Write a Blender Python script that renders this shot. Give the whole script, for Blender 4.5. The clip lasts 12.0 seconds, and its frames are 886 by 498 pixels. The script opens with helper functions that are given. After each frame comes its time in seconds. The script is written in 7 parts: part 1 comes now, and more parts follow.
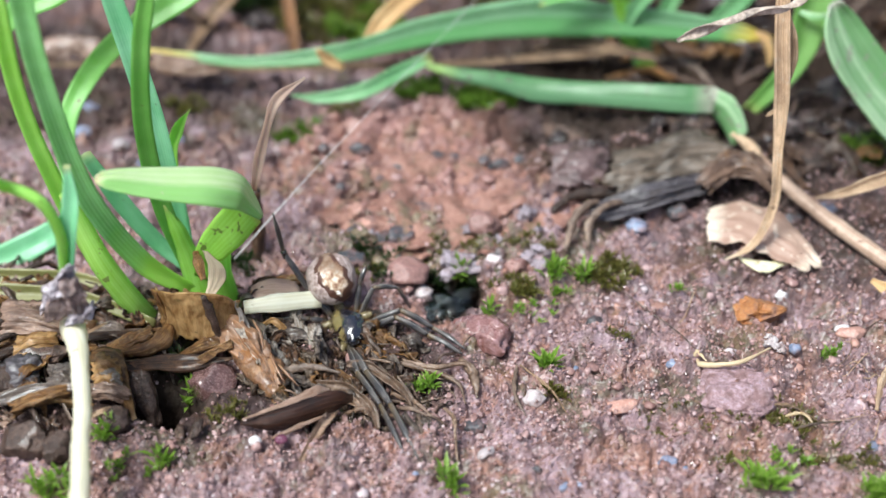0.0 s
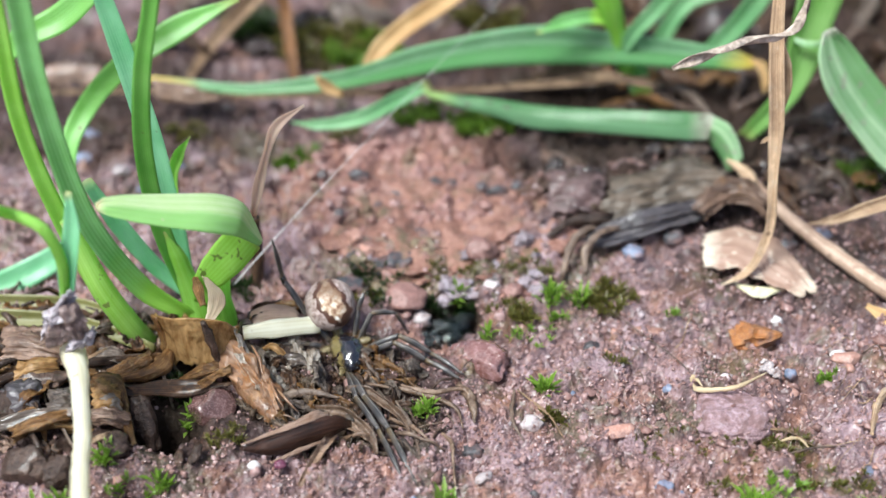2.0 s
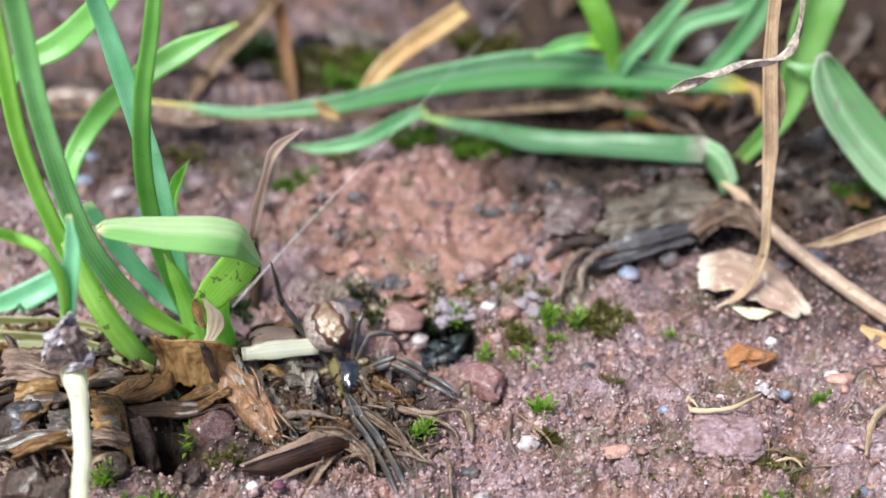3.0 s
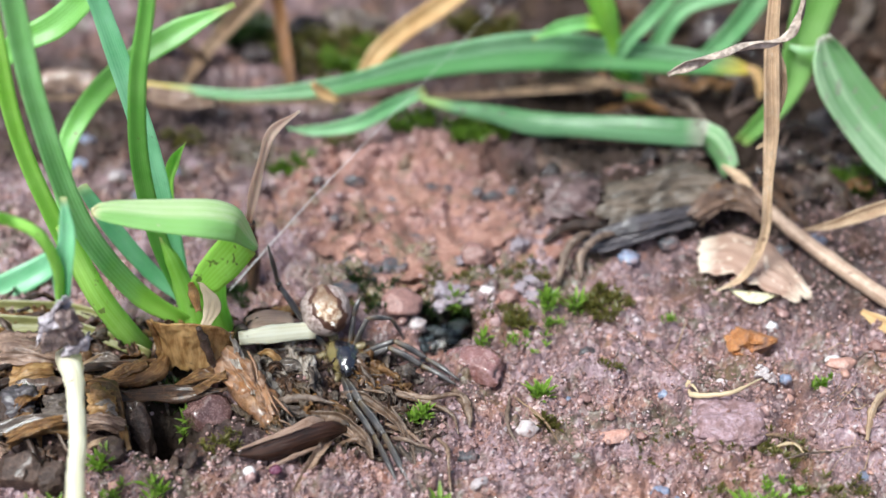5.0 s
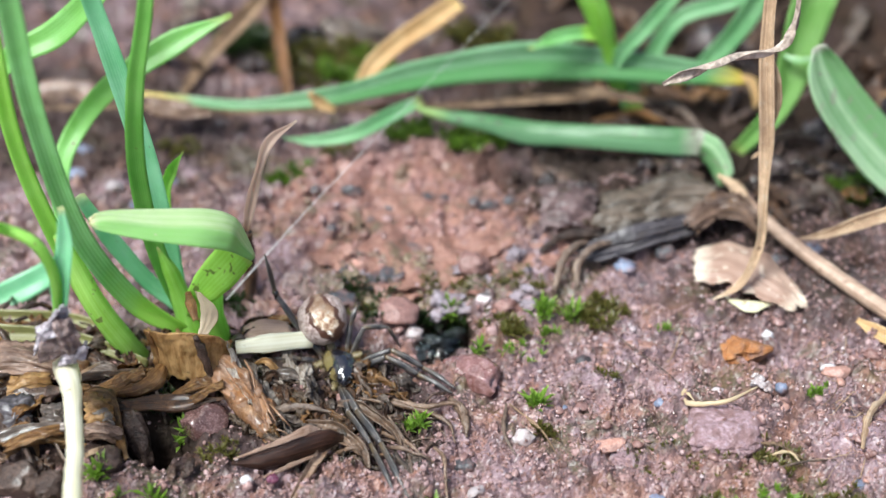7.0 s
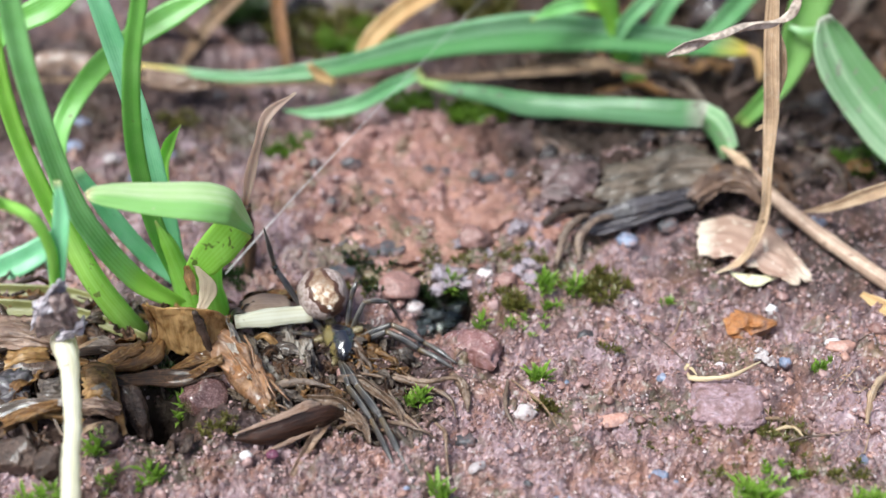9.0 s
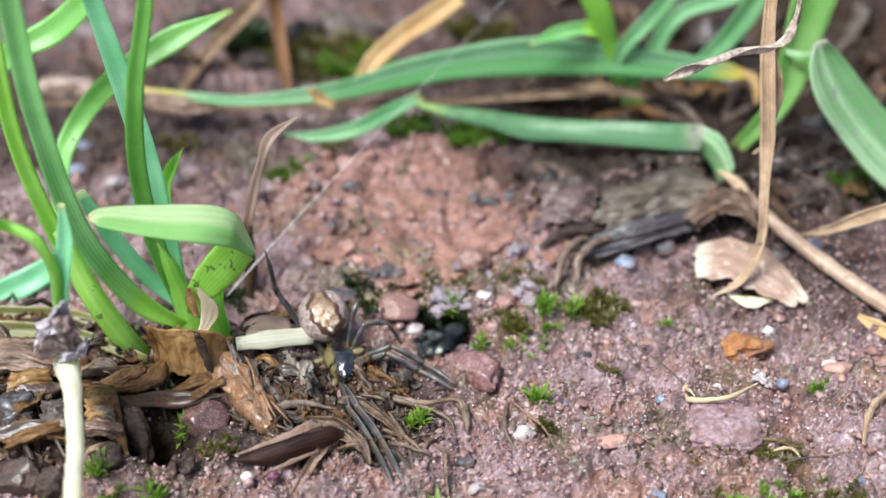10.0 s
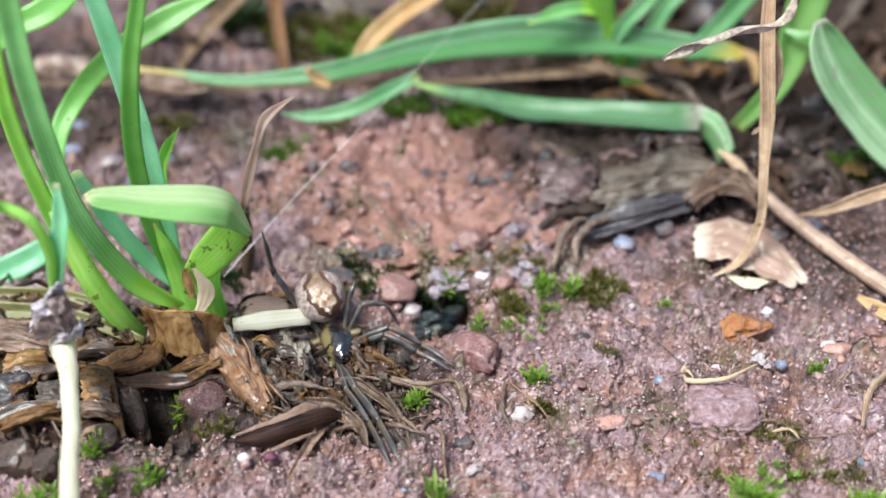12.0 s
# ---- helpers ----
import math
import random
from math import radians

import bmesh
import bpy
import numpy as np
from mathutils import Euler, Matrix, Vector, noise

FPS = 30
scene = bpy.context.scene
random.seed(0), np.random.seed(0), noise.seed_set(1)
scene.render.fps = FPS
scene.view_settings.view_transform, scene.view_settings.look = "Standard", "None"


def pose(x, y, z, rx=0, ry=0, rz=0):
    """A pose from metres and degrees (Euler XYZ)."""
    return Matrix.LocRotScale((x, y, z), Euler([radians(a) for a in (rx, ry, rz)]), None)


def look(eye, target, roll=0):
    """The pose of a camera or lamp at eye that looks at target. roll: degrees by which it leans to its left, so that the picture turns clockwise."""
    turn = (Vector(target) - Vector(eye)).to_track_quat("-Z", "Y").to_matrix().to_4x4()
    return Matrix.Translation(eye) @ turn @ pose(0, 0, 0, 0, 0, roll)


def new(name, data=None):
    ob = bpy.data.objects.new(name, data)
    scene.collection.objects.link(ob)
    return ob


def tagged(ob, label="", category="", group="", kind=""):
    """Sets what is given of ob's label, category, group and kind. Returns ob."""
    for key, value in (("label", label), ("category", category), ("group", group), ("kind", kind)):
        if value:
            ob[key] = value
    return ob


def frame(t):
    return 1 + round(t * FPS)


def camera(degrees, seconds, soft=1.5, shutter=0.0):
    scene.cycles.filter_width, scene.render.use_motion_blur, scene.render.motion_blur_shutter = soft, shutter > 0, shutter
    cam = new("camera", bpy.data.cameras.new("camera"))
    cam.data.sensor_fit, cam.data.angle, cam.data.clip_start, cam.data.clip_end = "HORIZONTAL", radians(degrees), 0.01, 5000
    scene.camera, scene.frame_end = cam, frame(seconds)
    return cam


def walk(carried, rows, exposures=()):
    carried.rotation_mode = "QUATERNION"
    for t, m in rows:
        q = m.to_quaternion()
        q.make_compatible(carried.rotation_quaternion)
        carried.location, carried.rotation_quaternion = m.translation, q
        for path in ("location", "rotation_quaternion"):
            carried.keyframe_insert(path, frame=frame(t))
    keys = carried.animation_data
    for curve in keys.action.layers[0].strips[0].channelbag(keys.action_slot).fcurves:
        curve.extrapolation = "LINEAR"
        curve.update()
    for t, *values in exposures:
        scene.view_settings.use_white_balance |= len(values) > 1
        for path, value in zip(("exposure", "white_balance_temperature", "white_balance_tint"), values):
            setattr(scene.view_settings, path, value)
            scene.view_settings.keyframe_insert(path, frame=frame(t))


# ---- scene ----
MM = 0.001
cam = camera(36.0, 12.0)
cam.data.dof.use_dof = True
cam.data.dof.focus_distance = 0.107
cam.data.dof.aperture_fstop = 19.0
ROWS = [
    (0.0, -0.156, -93.565, 78.427, 48.681, 0.136, 0.233),
    (0.5, -0.071, -94.054, 79.050, 49.438, 0.144, 0.213),
    (1.0, -0.127, -93.582, 78.439, 48.716, 0.138, 0.204),
    (1.5, -0.042, -93.579, 78.401, 48.752, 0.189, 0.205),
    (2.0, -0.085, -94.150, 79.059, 49.719, 0.115, 0.180),
    (2.5, 0.045, -94.575, 79.399, 50.366, 0.133, 0.160),
    (3.0, -0.032, -94.928, 79.657, 50.669, 0.082, 0.092),
    (3.2, -0.032, -94.800, 79.560, 50.500, 0.075, 0.090),
    (4.8, -0.037, -94.280, 79.055, 50.005, 0.010, 0.062),
    (5.0, -0.037, -94.273, 79.047, 50.001, 0.007, 0.061),
    (5.5, -0.000, -94.223, 79.063, 50.000, -0.000, 0.000),
    (6.0, 0.047, -94.207, 79.076, 50.207, 0.007, -0.023),
    (6.5, -0.038, -94.182, 79.113, 50.177, -0.011, -0.079),
    (7.0, 0.091, -94.554, 79.234, 50.405, -0.003, -0.036),
    (7.2, 0.031, -94.227, 79.132, 50.049, -0.016, -0.056),
    (8.8, 0.092, -93.855, 78.839, 49.529, 0.033, -0.021),
    (9.0, 0.087, -93.637, 78.634, 49.233, 0.043, -0.027),
    (9.5, -0.101, -94.152, 79.115, 49.595, -0.040, -0.062),
    (10.0, 0.044, -94.397, 79.185, 50.206, 0.024, -0.056),
    (10.5, 0.104, -94.381, 79.124, 50.187, 0.038, -0.040),
    (11.0, 0.034, -94.555, 79.186, 50.265, -0.010, -0.073),
    (11.5, 0.078, -94.056, 78.945, 49.906, 0.001, -0.111),
    (12.0, 0.104, -93.982, 78.816, 49.396, -0.019, -0.104),
]
walk(cam, [(t, pose(x * MM, y * MM, z * MM, rx, ry, rz)) for t, x, y, z, rx, ry, rz in ROWS], [(0.0, 0.74), (12.0, 0.74)])

# world and light: bright overcast day
world = bpy.data.worlds.new("overcast_sky")
scene.world = world
world.use_nodes = True
_n = world.node_tree.nodes
_sky = _n.new("ShaderNodeTexSky")
_sky.sky_type, _sky.sun_disc = "NISHITA", False
_sky.sun_elevation, _sky.sun_rotation = radians(64), radians(-124)
_sky.dust_density, _sky.air_density = 3.0, 1.0
world.node_tree.links.new(_sky.outputs[0], _n["Background"].inputs[0])
_n["Background"].inputs[1].default_value = 0.105
sun = new("sun", bpy.data.lights.new("sun", "SUN"))
sun.data.energy, sun.data.angle, sun.data.color = 3.7, radians(22), (0.905, 0.98, 0.99)
sun.matrix_world = look((-0.45, -0.3, 1.1), (0, 0, 0))


# ---- materials ----
def nodes_of(name):
    m = bpy.data.materials.new(name)
    m.use_nodes = True
    t = m.node_tree
    return m, t, t.nodes["Principled BSDF"]


def nd(t, kind, **kw):
    n = t.nodes.new(kind)
    for k, v in kw.items():
        n.inputs[k.replace("_", " ")].default_value = v
    return n


def ramp(t, src, stops):
    r = t.nodes.new("ShaderNodeValToRGB")
    e = r.color_ramp.elements
    while len(e) < len(stops):
        e.new(0.5)
    for el, (pos, col) in zip(e, stops):
        el.position, el.color = pos, (*col, 1)
    t.links.new(src, r.inputs[0])
    return r.outputs[0]


def mix(t, fac, a, b, mode="MIX"):
    m = t.nodes.new("ShaderNodeMix")
    m.data_type, m.blend_type = "RGBA", mode
    for sock, v in ((m.inputs[0], fac), (m.inputs[6], a), (m.inputs[7], b)):
        if isinstance(v, bpy.types.NodeSocket):
            t.links.new(v, sock)
        elif isinstance(v, tuple):
            sock.default_value = (*v, 1)
        else:
            sock.default_value = v
    return m.outputs[2]


def calc(t, op, a, b=0.0, c=0.0):
    m = t.nodes.new("ShaderNodeMath")
    m.operation = op
    for sock, v in zip(m.inputs, (a, b, c)):
        if isinstance(v, bpy.types.NodeSocket):
            t.links.new(v, sock)
        else:
            sock.default_value = v
    return m.outputs[0]


def grain(t, per_mm, detail=4.0, rough=0.6, where="Object"):
    """Noise with per_mm features to the millimetre."""
    co = t.nodes.new("ShaderNodeTexCoord")
    n = nd(t, "ShaderNodeTexNoise", Scale=per_mm * 1000, Detail=detail, Roughness=rough)
    t.links.new(co.outputs[where], n.inputs["Vector"])
    return n.outputs[0]


def relief_bump(t, b, height, strength, dist_mm):
    u = nd(t, "ShaderNodeBump", Strength=strength, Distance=dist_mm * MM)
    t.links.new(height, u.inputs["Height"])
    t.links.new(u.outputs[0], b.inputs["Normal"])


def mottled(name, dark, mid, light, per_mm=1.0, rough=0.6, bump=0.5, spec=0.5, coat=0.0, vary=0.25, crust=0.0):
    """Earthy matter: three tones in coarse and fine grain, differing a little from piece to piece."""
    m, t, b = nodes_of(name)
    a = grain(t, per_mm, 5.0)
    c1 = ramp(t, a, [(0.32, dark), (0.5, mid), (0.68, light)])
    f = grain(t, per_mm * 6, 3.0)
    c2 = mix(t, 0.35, c1, ramp(t, f, [(0.35, dark), (0.65, light)]))
    if crust:
        mud = grain(t, 0.8, 6.0, 0.7)
        c2 = mix(t, ramp(t, mud, [(0.46, (0, 0, 0)), (0.60, (crust, crust, crust))]), c2, (0.17, 0.085, 0.07))
    info = t.nodes.new("ShaderNodeObjectInfo")
    hsv = t.nodes.new("ShaderNodeHueSaturation")
    t.links.new(c2, hsv.inputs["Color"])
    t.links.new(calc(t, "MULTIPLY_ADD", info.outputs["Random"], 2 * vary, 1 - vary), hsv.inputs["Value"])
    t.links.new(hsv.outputs[0], b.inputs["Base Color"])
    t.links.new(calc(t, "MULTIPLY_ADD", f, 0.4, rough - 0.2), b.inputs["Roughness"])
    b.inputs["Specular IOR Level"].default_value = spec
    b.inputs["Coat Weight"].default_value = coat
    b.inputs["Coat Roughness"].default_value = 0.15
    relief_bump(t, b, calc(t, "MULTIPLY_ADD", a, 2.5, f), bump, 0.16)
    return m


def leafy(name, base, pale, tip, tip_from=0.9, butt=None, butt_to=0.1, blemish=(0.2, 0.12, 0.05), veins=9, thin=0.5, rough=0.30, spots=0.71, dirt=0.0, ribs=1.0, half=None, coat=0.0):
    """Grass: veins run along it, the tip withers, light shines through."""
    m, t, b = nodes_of(name)
    uv = t.nodes.new("ShaderNodeUVMap")
    sep = t.nodes.new("ShaderNodeSeparateXYZ")
    t.links.new(uv.outputs[0], sep.inputs[0])
    u, v = sep.outputs[0], sep.outputs[1]
    stripe = calc(t, "SINE", calc(t, "MULTIPLY", u, veins * 6.2832))
    fine = calc(t, "SINE", calc(t, "MULTIPLY", u, veins * 2.7 * 6.2832))
    k = calc(t, "MULTIPLY_ADD", stripe, 0.10 * ribs, calc(t, "MULTIPLY_ADD", fine, 0.08 * ribs, 0.5))
    n = grain(t, 0.25, 4.0)
    if dirt:  # dead tissue: uneven fibres along its length
        co = t.nodes.new("ShaderNodeCombineXYZ")
        t.links.new(calc(t, "MULTIPLY", u, 7.0), co.inputs[0])
        t.links.new(calc(t, "MULTIPLY", v, 1.6), co.inputs[1])
        t.links.new(calc(t, "MULTIPLY", t.nodes.new("ShaderNodeObjectInfo").outputs["Random"], 40.0), co.inputs[2])
        fibre = nd(t, "ShaderNodeTexNoise", Scale=1.6, Detail=6.0, Roughness=0.65)
        t.links.new(co.outputs[0], fibre.inputs["Vector"])
        k = calc(t, "MULTIPLY_ADD", fibre.outputs[0], 3.4, -1.2)
    k2 = calc(t, "ADD", k, calc(t, "MULTIPLY_ADD", n, 1.5, -0.75))
    c = ramp(t, k2, [(0.15, base), (0.85, pale)])
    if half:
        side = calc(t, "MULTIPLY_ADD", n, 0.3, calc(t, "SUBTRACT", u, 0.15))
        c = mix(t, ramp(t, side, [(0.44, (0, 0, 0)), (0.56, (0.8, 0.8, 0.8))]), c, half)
    wob = calc(t, "MULTIPLY_ADD", n, 0.12, calc(t, "SUBTRACT", v, 0.06))
    c = mix(t, ramp(t, wob, [(max(tip_from - 0.06, 0.0), (0, 0, 0)), (min(tip_from + 0.06, 1.0), (1, 1, 1))]), c, tip)
    if butt:
        c = mix(t, ramp(t, wob, [(max(butt_to - 0.05, 0.0), (1, 1, 1)), (butt_to + 0.05, (0, 0, 0))]), c, butt)
    s = grain(t, 0.9, 2.0)
    c = mix(t, ramp(t, s, [(spots, (0, 0, 0)), (spots + 0.05, (0.7, 0.7, 0.7))]), c, blemish)
    if dirt:
        mould = grain(t, 0.7, 7.0, 0.75)
        c = mix(t, ramp(t, mould, [(0.42, (0, 0, 0)), (0.56, (dirt, dirt, dirt))]), c, blemish)
        # pale flecks paint wet highlights into the colour of dead tissue
        painted_glint = tuple(min(0.55, q * 1.4 + 0.02) for q in pale)
        c = mix(t, ramp(t, grain(t, 1.1, 6.0, 0.75), [(0.56, (0, 0, 0)), (0.66, (dirt * 0.8,) * 3)]), c, painted_glint)
        k = calc(t, "ADD", k, calc(t, "MULTIPLY", grain(t, 1.6, 5.0, 0.7), 1.2))
        info = t.nodes.new("ShaderNodeObjectInfo")
        hsv = t.nodes.new("ShaderNodeHueSaturation")
        t.links.new(c, hsv.inputs["Color"])
        t.links.new(calc(t, "MULTIPLY_ADD", info.outputs["Random"], 1.3 * dirt, 1 - 0.6 * dirt), hsv.inputs["Value"])
        c = hsv.outputs[0]
    t.links.new(c, b.inputs["Base Color"])
    b.inputs["Roughness"].default_value = rough
    b.inputs["Coat Weight"].default_value = coat
    b.inputs["Coat Roughness"].default_value = 0.12
    relief_bump(t, b, k, 0.3 + dirt * 0.5, 0.08 + dirt * 0.15)
    tr = t.nodes.new("ShaderNodeBsdfTranslucent")
    t.links.new(c, tr.inputs[0])
    ms = t.nodes.new("ShaderNodeMixShader")
    ms.inputs[0].default_value = thin
    t.links.new(b.outputs[0], ms.inputs[1])
    t.links.new(tr.outputs[0], ms.inputs[2])
    t.links.new(ms.outputs[0], t.nodes["Material Output"].inputs[0])
    return m


def soil_material():
    m, t, b = nodes_of("wet_red_soil")
    big = grain(t, 0.05, 3.0)
    mid = grain(t, 0.30, 6.0, 0.65)
    fin = grain(t, 2.6, 5.0, 0.7)
    c = ramp(t, mid, [(0.33, (0.028, 0.016, 0.016)), (0.46, (0.165, 0.086, 0.083)), (0.58, (0.345, 0.205, 0.205)), (0.70, (0.51, 0.375, 0.40))])
    c = mix(t, 0.42, c, ramp(t, fin, [(0.36, (0.022, 0.013, 0.012)), (0.51, (0.275, 0.165, 0.170)), (0.67, (0.62, 0.49, 0.53))]))
    c = mix(t, ramp(t, big, [(0.50, (0, 0, 0)), (0.62, (0.45, 0.45, 0.45))]), c, (0.10, 0.052, 0.042))
    tone = grain(t, 0.17, 5.0, 0.65)
    c = mix(t, ramp(t, tone, [(0.38, (0.70, 0.70, 0.70)), (0.48, (0, 0, 0))]), c, (0.35, 0.170, 0.108))
    c = mix(t, ramp(t, tone, [(0.52, (0, 0, 0)), (0.62, (0.70, 0.70, 0.70))]), c, (0.43, 0.295, 0.325))
    rust = grain(t, 0.55, 6.0, 0.7)
    c = mix(t, ramp(t, rust, [(0.55, (0, 0, 0)), (0.64, (0.6, 0.6, 0.6))]), c, (0.44, 0.20, 0.125))
    c = mix(t, ramp(t, rust, [(0.34, (0.45, 0.45, 0.45)), (0.43, (0, 0, 0))]), c, (0.15, 0.095, 0.070))
    # random dark blotches painted in as gaps between the clods
    gap = grain(t, 0.23, 6.0, 0.7)
    c = mix(t, ramp(t, gap, [(0.34, (0.8, 0.8, 0.8)), (0.42, (0, 0, 0))]), c, (0.062, 0.036, 0.030))
    co = t.nodes.new("ShaderNodeTexCoord")
    sp = t.nodes.new("ShaderNodeSeparateXYZ")
    t.links.new(co.outputs["Object"], sp.inputs[0])
    x, y = sp.outputs[0], sp.outputs[1]

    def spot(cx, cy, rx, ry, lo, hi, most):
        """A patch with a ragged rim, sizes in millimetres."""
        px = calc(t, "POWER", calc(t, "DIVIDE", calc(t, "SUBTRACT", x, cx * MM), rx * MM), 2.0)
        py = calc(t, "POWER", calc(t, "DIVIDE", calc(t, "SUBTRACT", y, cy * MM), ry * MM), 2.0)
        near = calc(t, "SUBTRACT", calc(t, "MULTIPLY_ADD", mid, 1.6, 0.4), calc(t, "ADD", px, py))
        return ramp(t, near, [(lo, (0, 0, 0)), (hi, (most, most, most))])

    # reddest where the sunken stone crumbles into the soil
    c = mix(t, spot(-3, 8, 15, 11, 0.25, 0.8, 0.6), c, (0.38, 0.165, 0.115))
    alg = grain(t, 0.12, 4.0, 0.7)
    c = mix(t, ramp(t, alg, [(0.53, (0, 0, 0)), (0.62, (0.65, 0.65, 0.65))]), c, (0.085, 0.080, 0.025))
    # black leaf mould and painted shade under litter, in hollows, between grass further back
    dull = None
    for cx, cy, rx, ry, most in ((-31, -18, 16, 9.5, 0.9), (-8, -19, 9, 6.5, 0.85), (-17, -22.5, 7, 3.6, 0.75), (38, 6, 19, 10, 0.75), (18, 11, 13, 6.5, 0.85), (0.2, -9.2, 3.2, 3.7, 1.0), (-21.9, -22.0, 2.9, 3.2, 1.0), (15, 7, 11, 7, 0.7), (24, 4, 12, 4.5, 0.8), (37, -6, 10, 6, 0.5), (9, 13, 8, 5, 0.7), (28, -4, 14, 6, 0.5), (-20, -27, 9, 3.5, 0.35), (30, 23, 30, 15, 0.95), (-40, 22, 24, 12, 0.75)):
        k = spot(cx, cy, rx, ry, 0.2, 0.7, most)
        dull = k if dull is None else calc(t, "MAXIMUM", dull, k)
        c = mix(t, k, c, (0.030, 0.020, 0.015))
    # the soil colour darkens towards the back, less so on the left
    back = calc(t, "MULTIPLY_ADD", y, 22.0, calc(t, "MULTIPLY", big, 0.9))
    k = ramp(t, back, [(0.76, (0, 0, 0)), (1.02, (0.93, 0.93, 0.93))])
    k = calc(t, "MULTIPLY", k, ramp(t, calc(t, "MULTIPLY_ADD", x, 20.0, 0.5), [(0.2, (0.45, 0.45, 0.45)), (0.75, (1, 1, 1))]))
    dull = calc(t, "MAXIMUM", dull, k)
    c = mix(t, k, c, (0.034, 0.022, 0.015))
    # ochre algae along the lower rim of the red stone
    c = mix(t, spot(-3, -3.5, 12, 4.5, 0.3, 0.9, 0.75), c, (0.15, 0.125, 0.060))
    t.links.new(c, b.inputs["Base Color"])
    wet = calc(t, "SUBTRACT", 1.0, dull)  # leaf mould soaks the water up; the painted shade is kept dull too
    shine = ramp(t, mid, [(0.35, (0.34, 0.34, 0.34)), (0.7, (0.55, 0.55, 0.55))])
    t.links.new(calc(t, "MULTIPLY_ADD", dull, 0.5, shine), b.inputs["Roughness"])
    t.links.new(calc(t, "MULTIPLY", wet, 0.6), b.inputs["Coat Weight"])
    t.links.new(calc(t, "MULTIPLY_ADD", wet, 0.4, 0.1), b.inputs["Specular IOR Level"])
    b.inputs["Coat Roughness"].default_value = 0.34
    relief_bump(t, b, calc(t, "MULTIPLY_ADD", grain(t, 0.9, 3.0, 0.6), 2.0, fin), 1.0, 0.35)
    return m


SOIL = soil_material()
GREEN = leafy("grass_green", (0.20, 0.52, 0.14), (0.38, 0.73, 0.32), (0.45, 0.5, 0.16), 0.985, (0.46, 0.79, 0.14), 0.36, veins=6, ribs=1.4)
LIME = leafy("grass_lime", (0.32, 0.67, 0.08), (0.50, 0.86, 0.22), (0.45, 0.5, 0.16), 0.985, spots=0.72)
TEAL = leafy("grass_bluish", (0.20, 0.60, 0.29), (0.43, 0.82, 0.54), (0.5, 0.55, 0.25), 0.985)
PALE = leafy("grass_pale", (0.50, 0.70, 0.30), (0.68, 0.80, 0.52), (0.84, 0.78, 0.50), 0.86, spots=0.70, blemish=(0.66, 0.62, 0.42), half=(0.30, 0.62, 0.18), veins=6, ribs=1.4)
# half paints the shade on the lower face of this blade's fold
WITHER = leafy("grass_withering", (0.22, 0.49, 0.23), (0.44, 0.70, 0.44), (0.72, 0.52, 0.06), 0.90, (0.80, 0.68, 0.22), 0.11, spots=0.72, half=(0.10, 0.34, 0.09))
LIME_PALE = leafy("grass_lime_pale", (0.20, 0.52, 0.08), (0.36, 0.72, 0.24), (0.5, 0.6, 0.2), 0.985, spots=0.7)
LIME_SPECKLED = leafy("grass_lime_speckled", (0.32, 0.64, 0.06), (0.48, 0.82, 0.18), (0.4, 0.5, 0.1), 0.985, spots=0.62, blemish=(0.10, 0.08, 0.03))
LIME_DEEP = leafy("grass_deep_lime", (0.16, 0.47, 0.07), (0.30, 0.64, 0.16), (0.45, 0.5, 0.16), 0.985, spots=0.73)
STEM_GREEN = leafy("grass_stem_green", (0.19, 0.43, 0.09), (0.36, 0.62, 0.22), (0.45, 0.5, 0.16), 0.985, spots=0.73)
LIME_DIRTY = leafy("grass_lime_dirty", (0.33, 0.62, 0.08), (0.50, 0.80, 0.22), (0.45, 0.5, 0.16), 0.985, spots=0.68, blemish=(0.16, 0.11, 0.06))
OLIVE = leafy("grass_olive", (0.22, 0.22, 0.07), (0.42, 0.40, 0.17), (0.4, 0.35, 0.15), 0.97)
STRAW = leafy("dry_straw", (0.42, 0.27, 0.16), (0.68, 0.50, 0.33), (0.70, 0.56, 0.38), 0.97, thin=0.2, rough=0.6, spots=0.68, blemish=(0.14, 0.07, 0.04), dirt=0.3, ribs=2.5)
ORANGE_STRAW = leafy("orange_straw", (0.48, 0.27, 0.10), (0.72, 0.50, 0.25), (0.7, 0.5, 0.2), 0.97, thin=0.3, rough=0.6, spots=0.7)
BROWN_LEAF = leafy("dead_brown_leaf", (0.045, 0.021, 0.012), (0.20, 0.100, 0.050), (0.26, 0.13, 0.06), 0.97, thin=0.3, rough=0.36, spots=0.60, blemish=(0.030, 0.018, 0.013), dirt=0.6, ribs=0.5, coat=0.2)
HUSK = leafy("papery_husk", (0.20, 0.090, 0.026), (0.48, 0.26, 0.10), (0.5, 0.3, 0.14), 0.97, thin=0.4, rough=0.28, spots=0.60, blemish=(0.10, 0.045, 0.02), dirt=0.6, ribs=0.7, coat=0.15)
TAN_WET = leafy("wet_tan_leaf", (0.17, 0.095, 0.062), (0.46, 0.30, 0.215), (0.4, 0.28, 0.2), 0.97, thin=0.3, rough=0.35, spots=0.66, blemish=(0.08, 0.04, 0.025), dirt=0.3, ribs=0.3, coat=0.3)
SHEATH = leafy("amber_sheath", (0.34, 0.175, 0.060), (0.68, 0.43, 0.19), (0.50, 0.30, 0.10), 0.97, thin=0.5, rough=0.3, spots=0.68, blemish=(0.24, 0.115, 0.05), veins=5, dirt=0.14, ribs=0.35, coat=0.25)
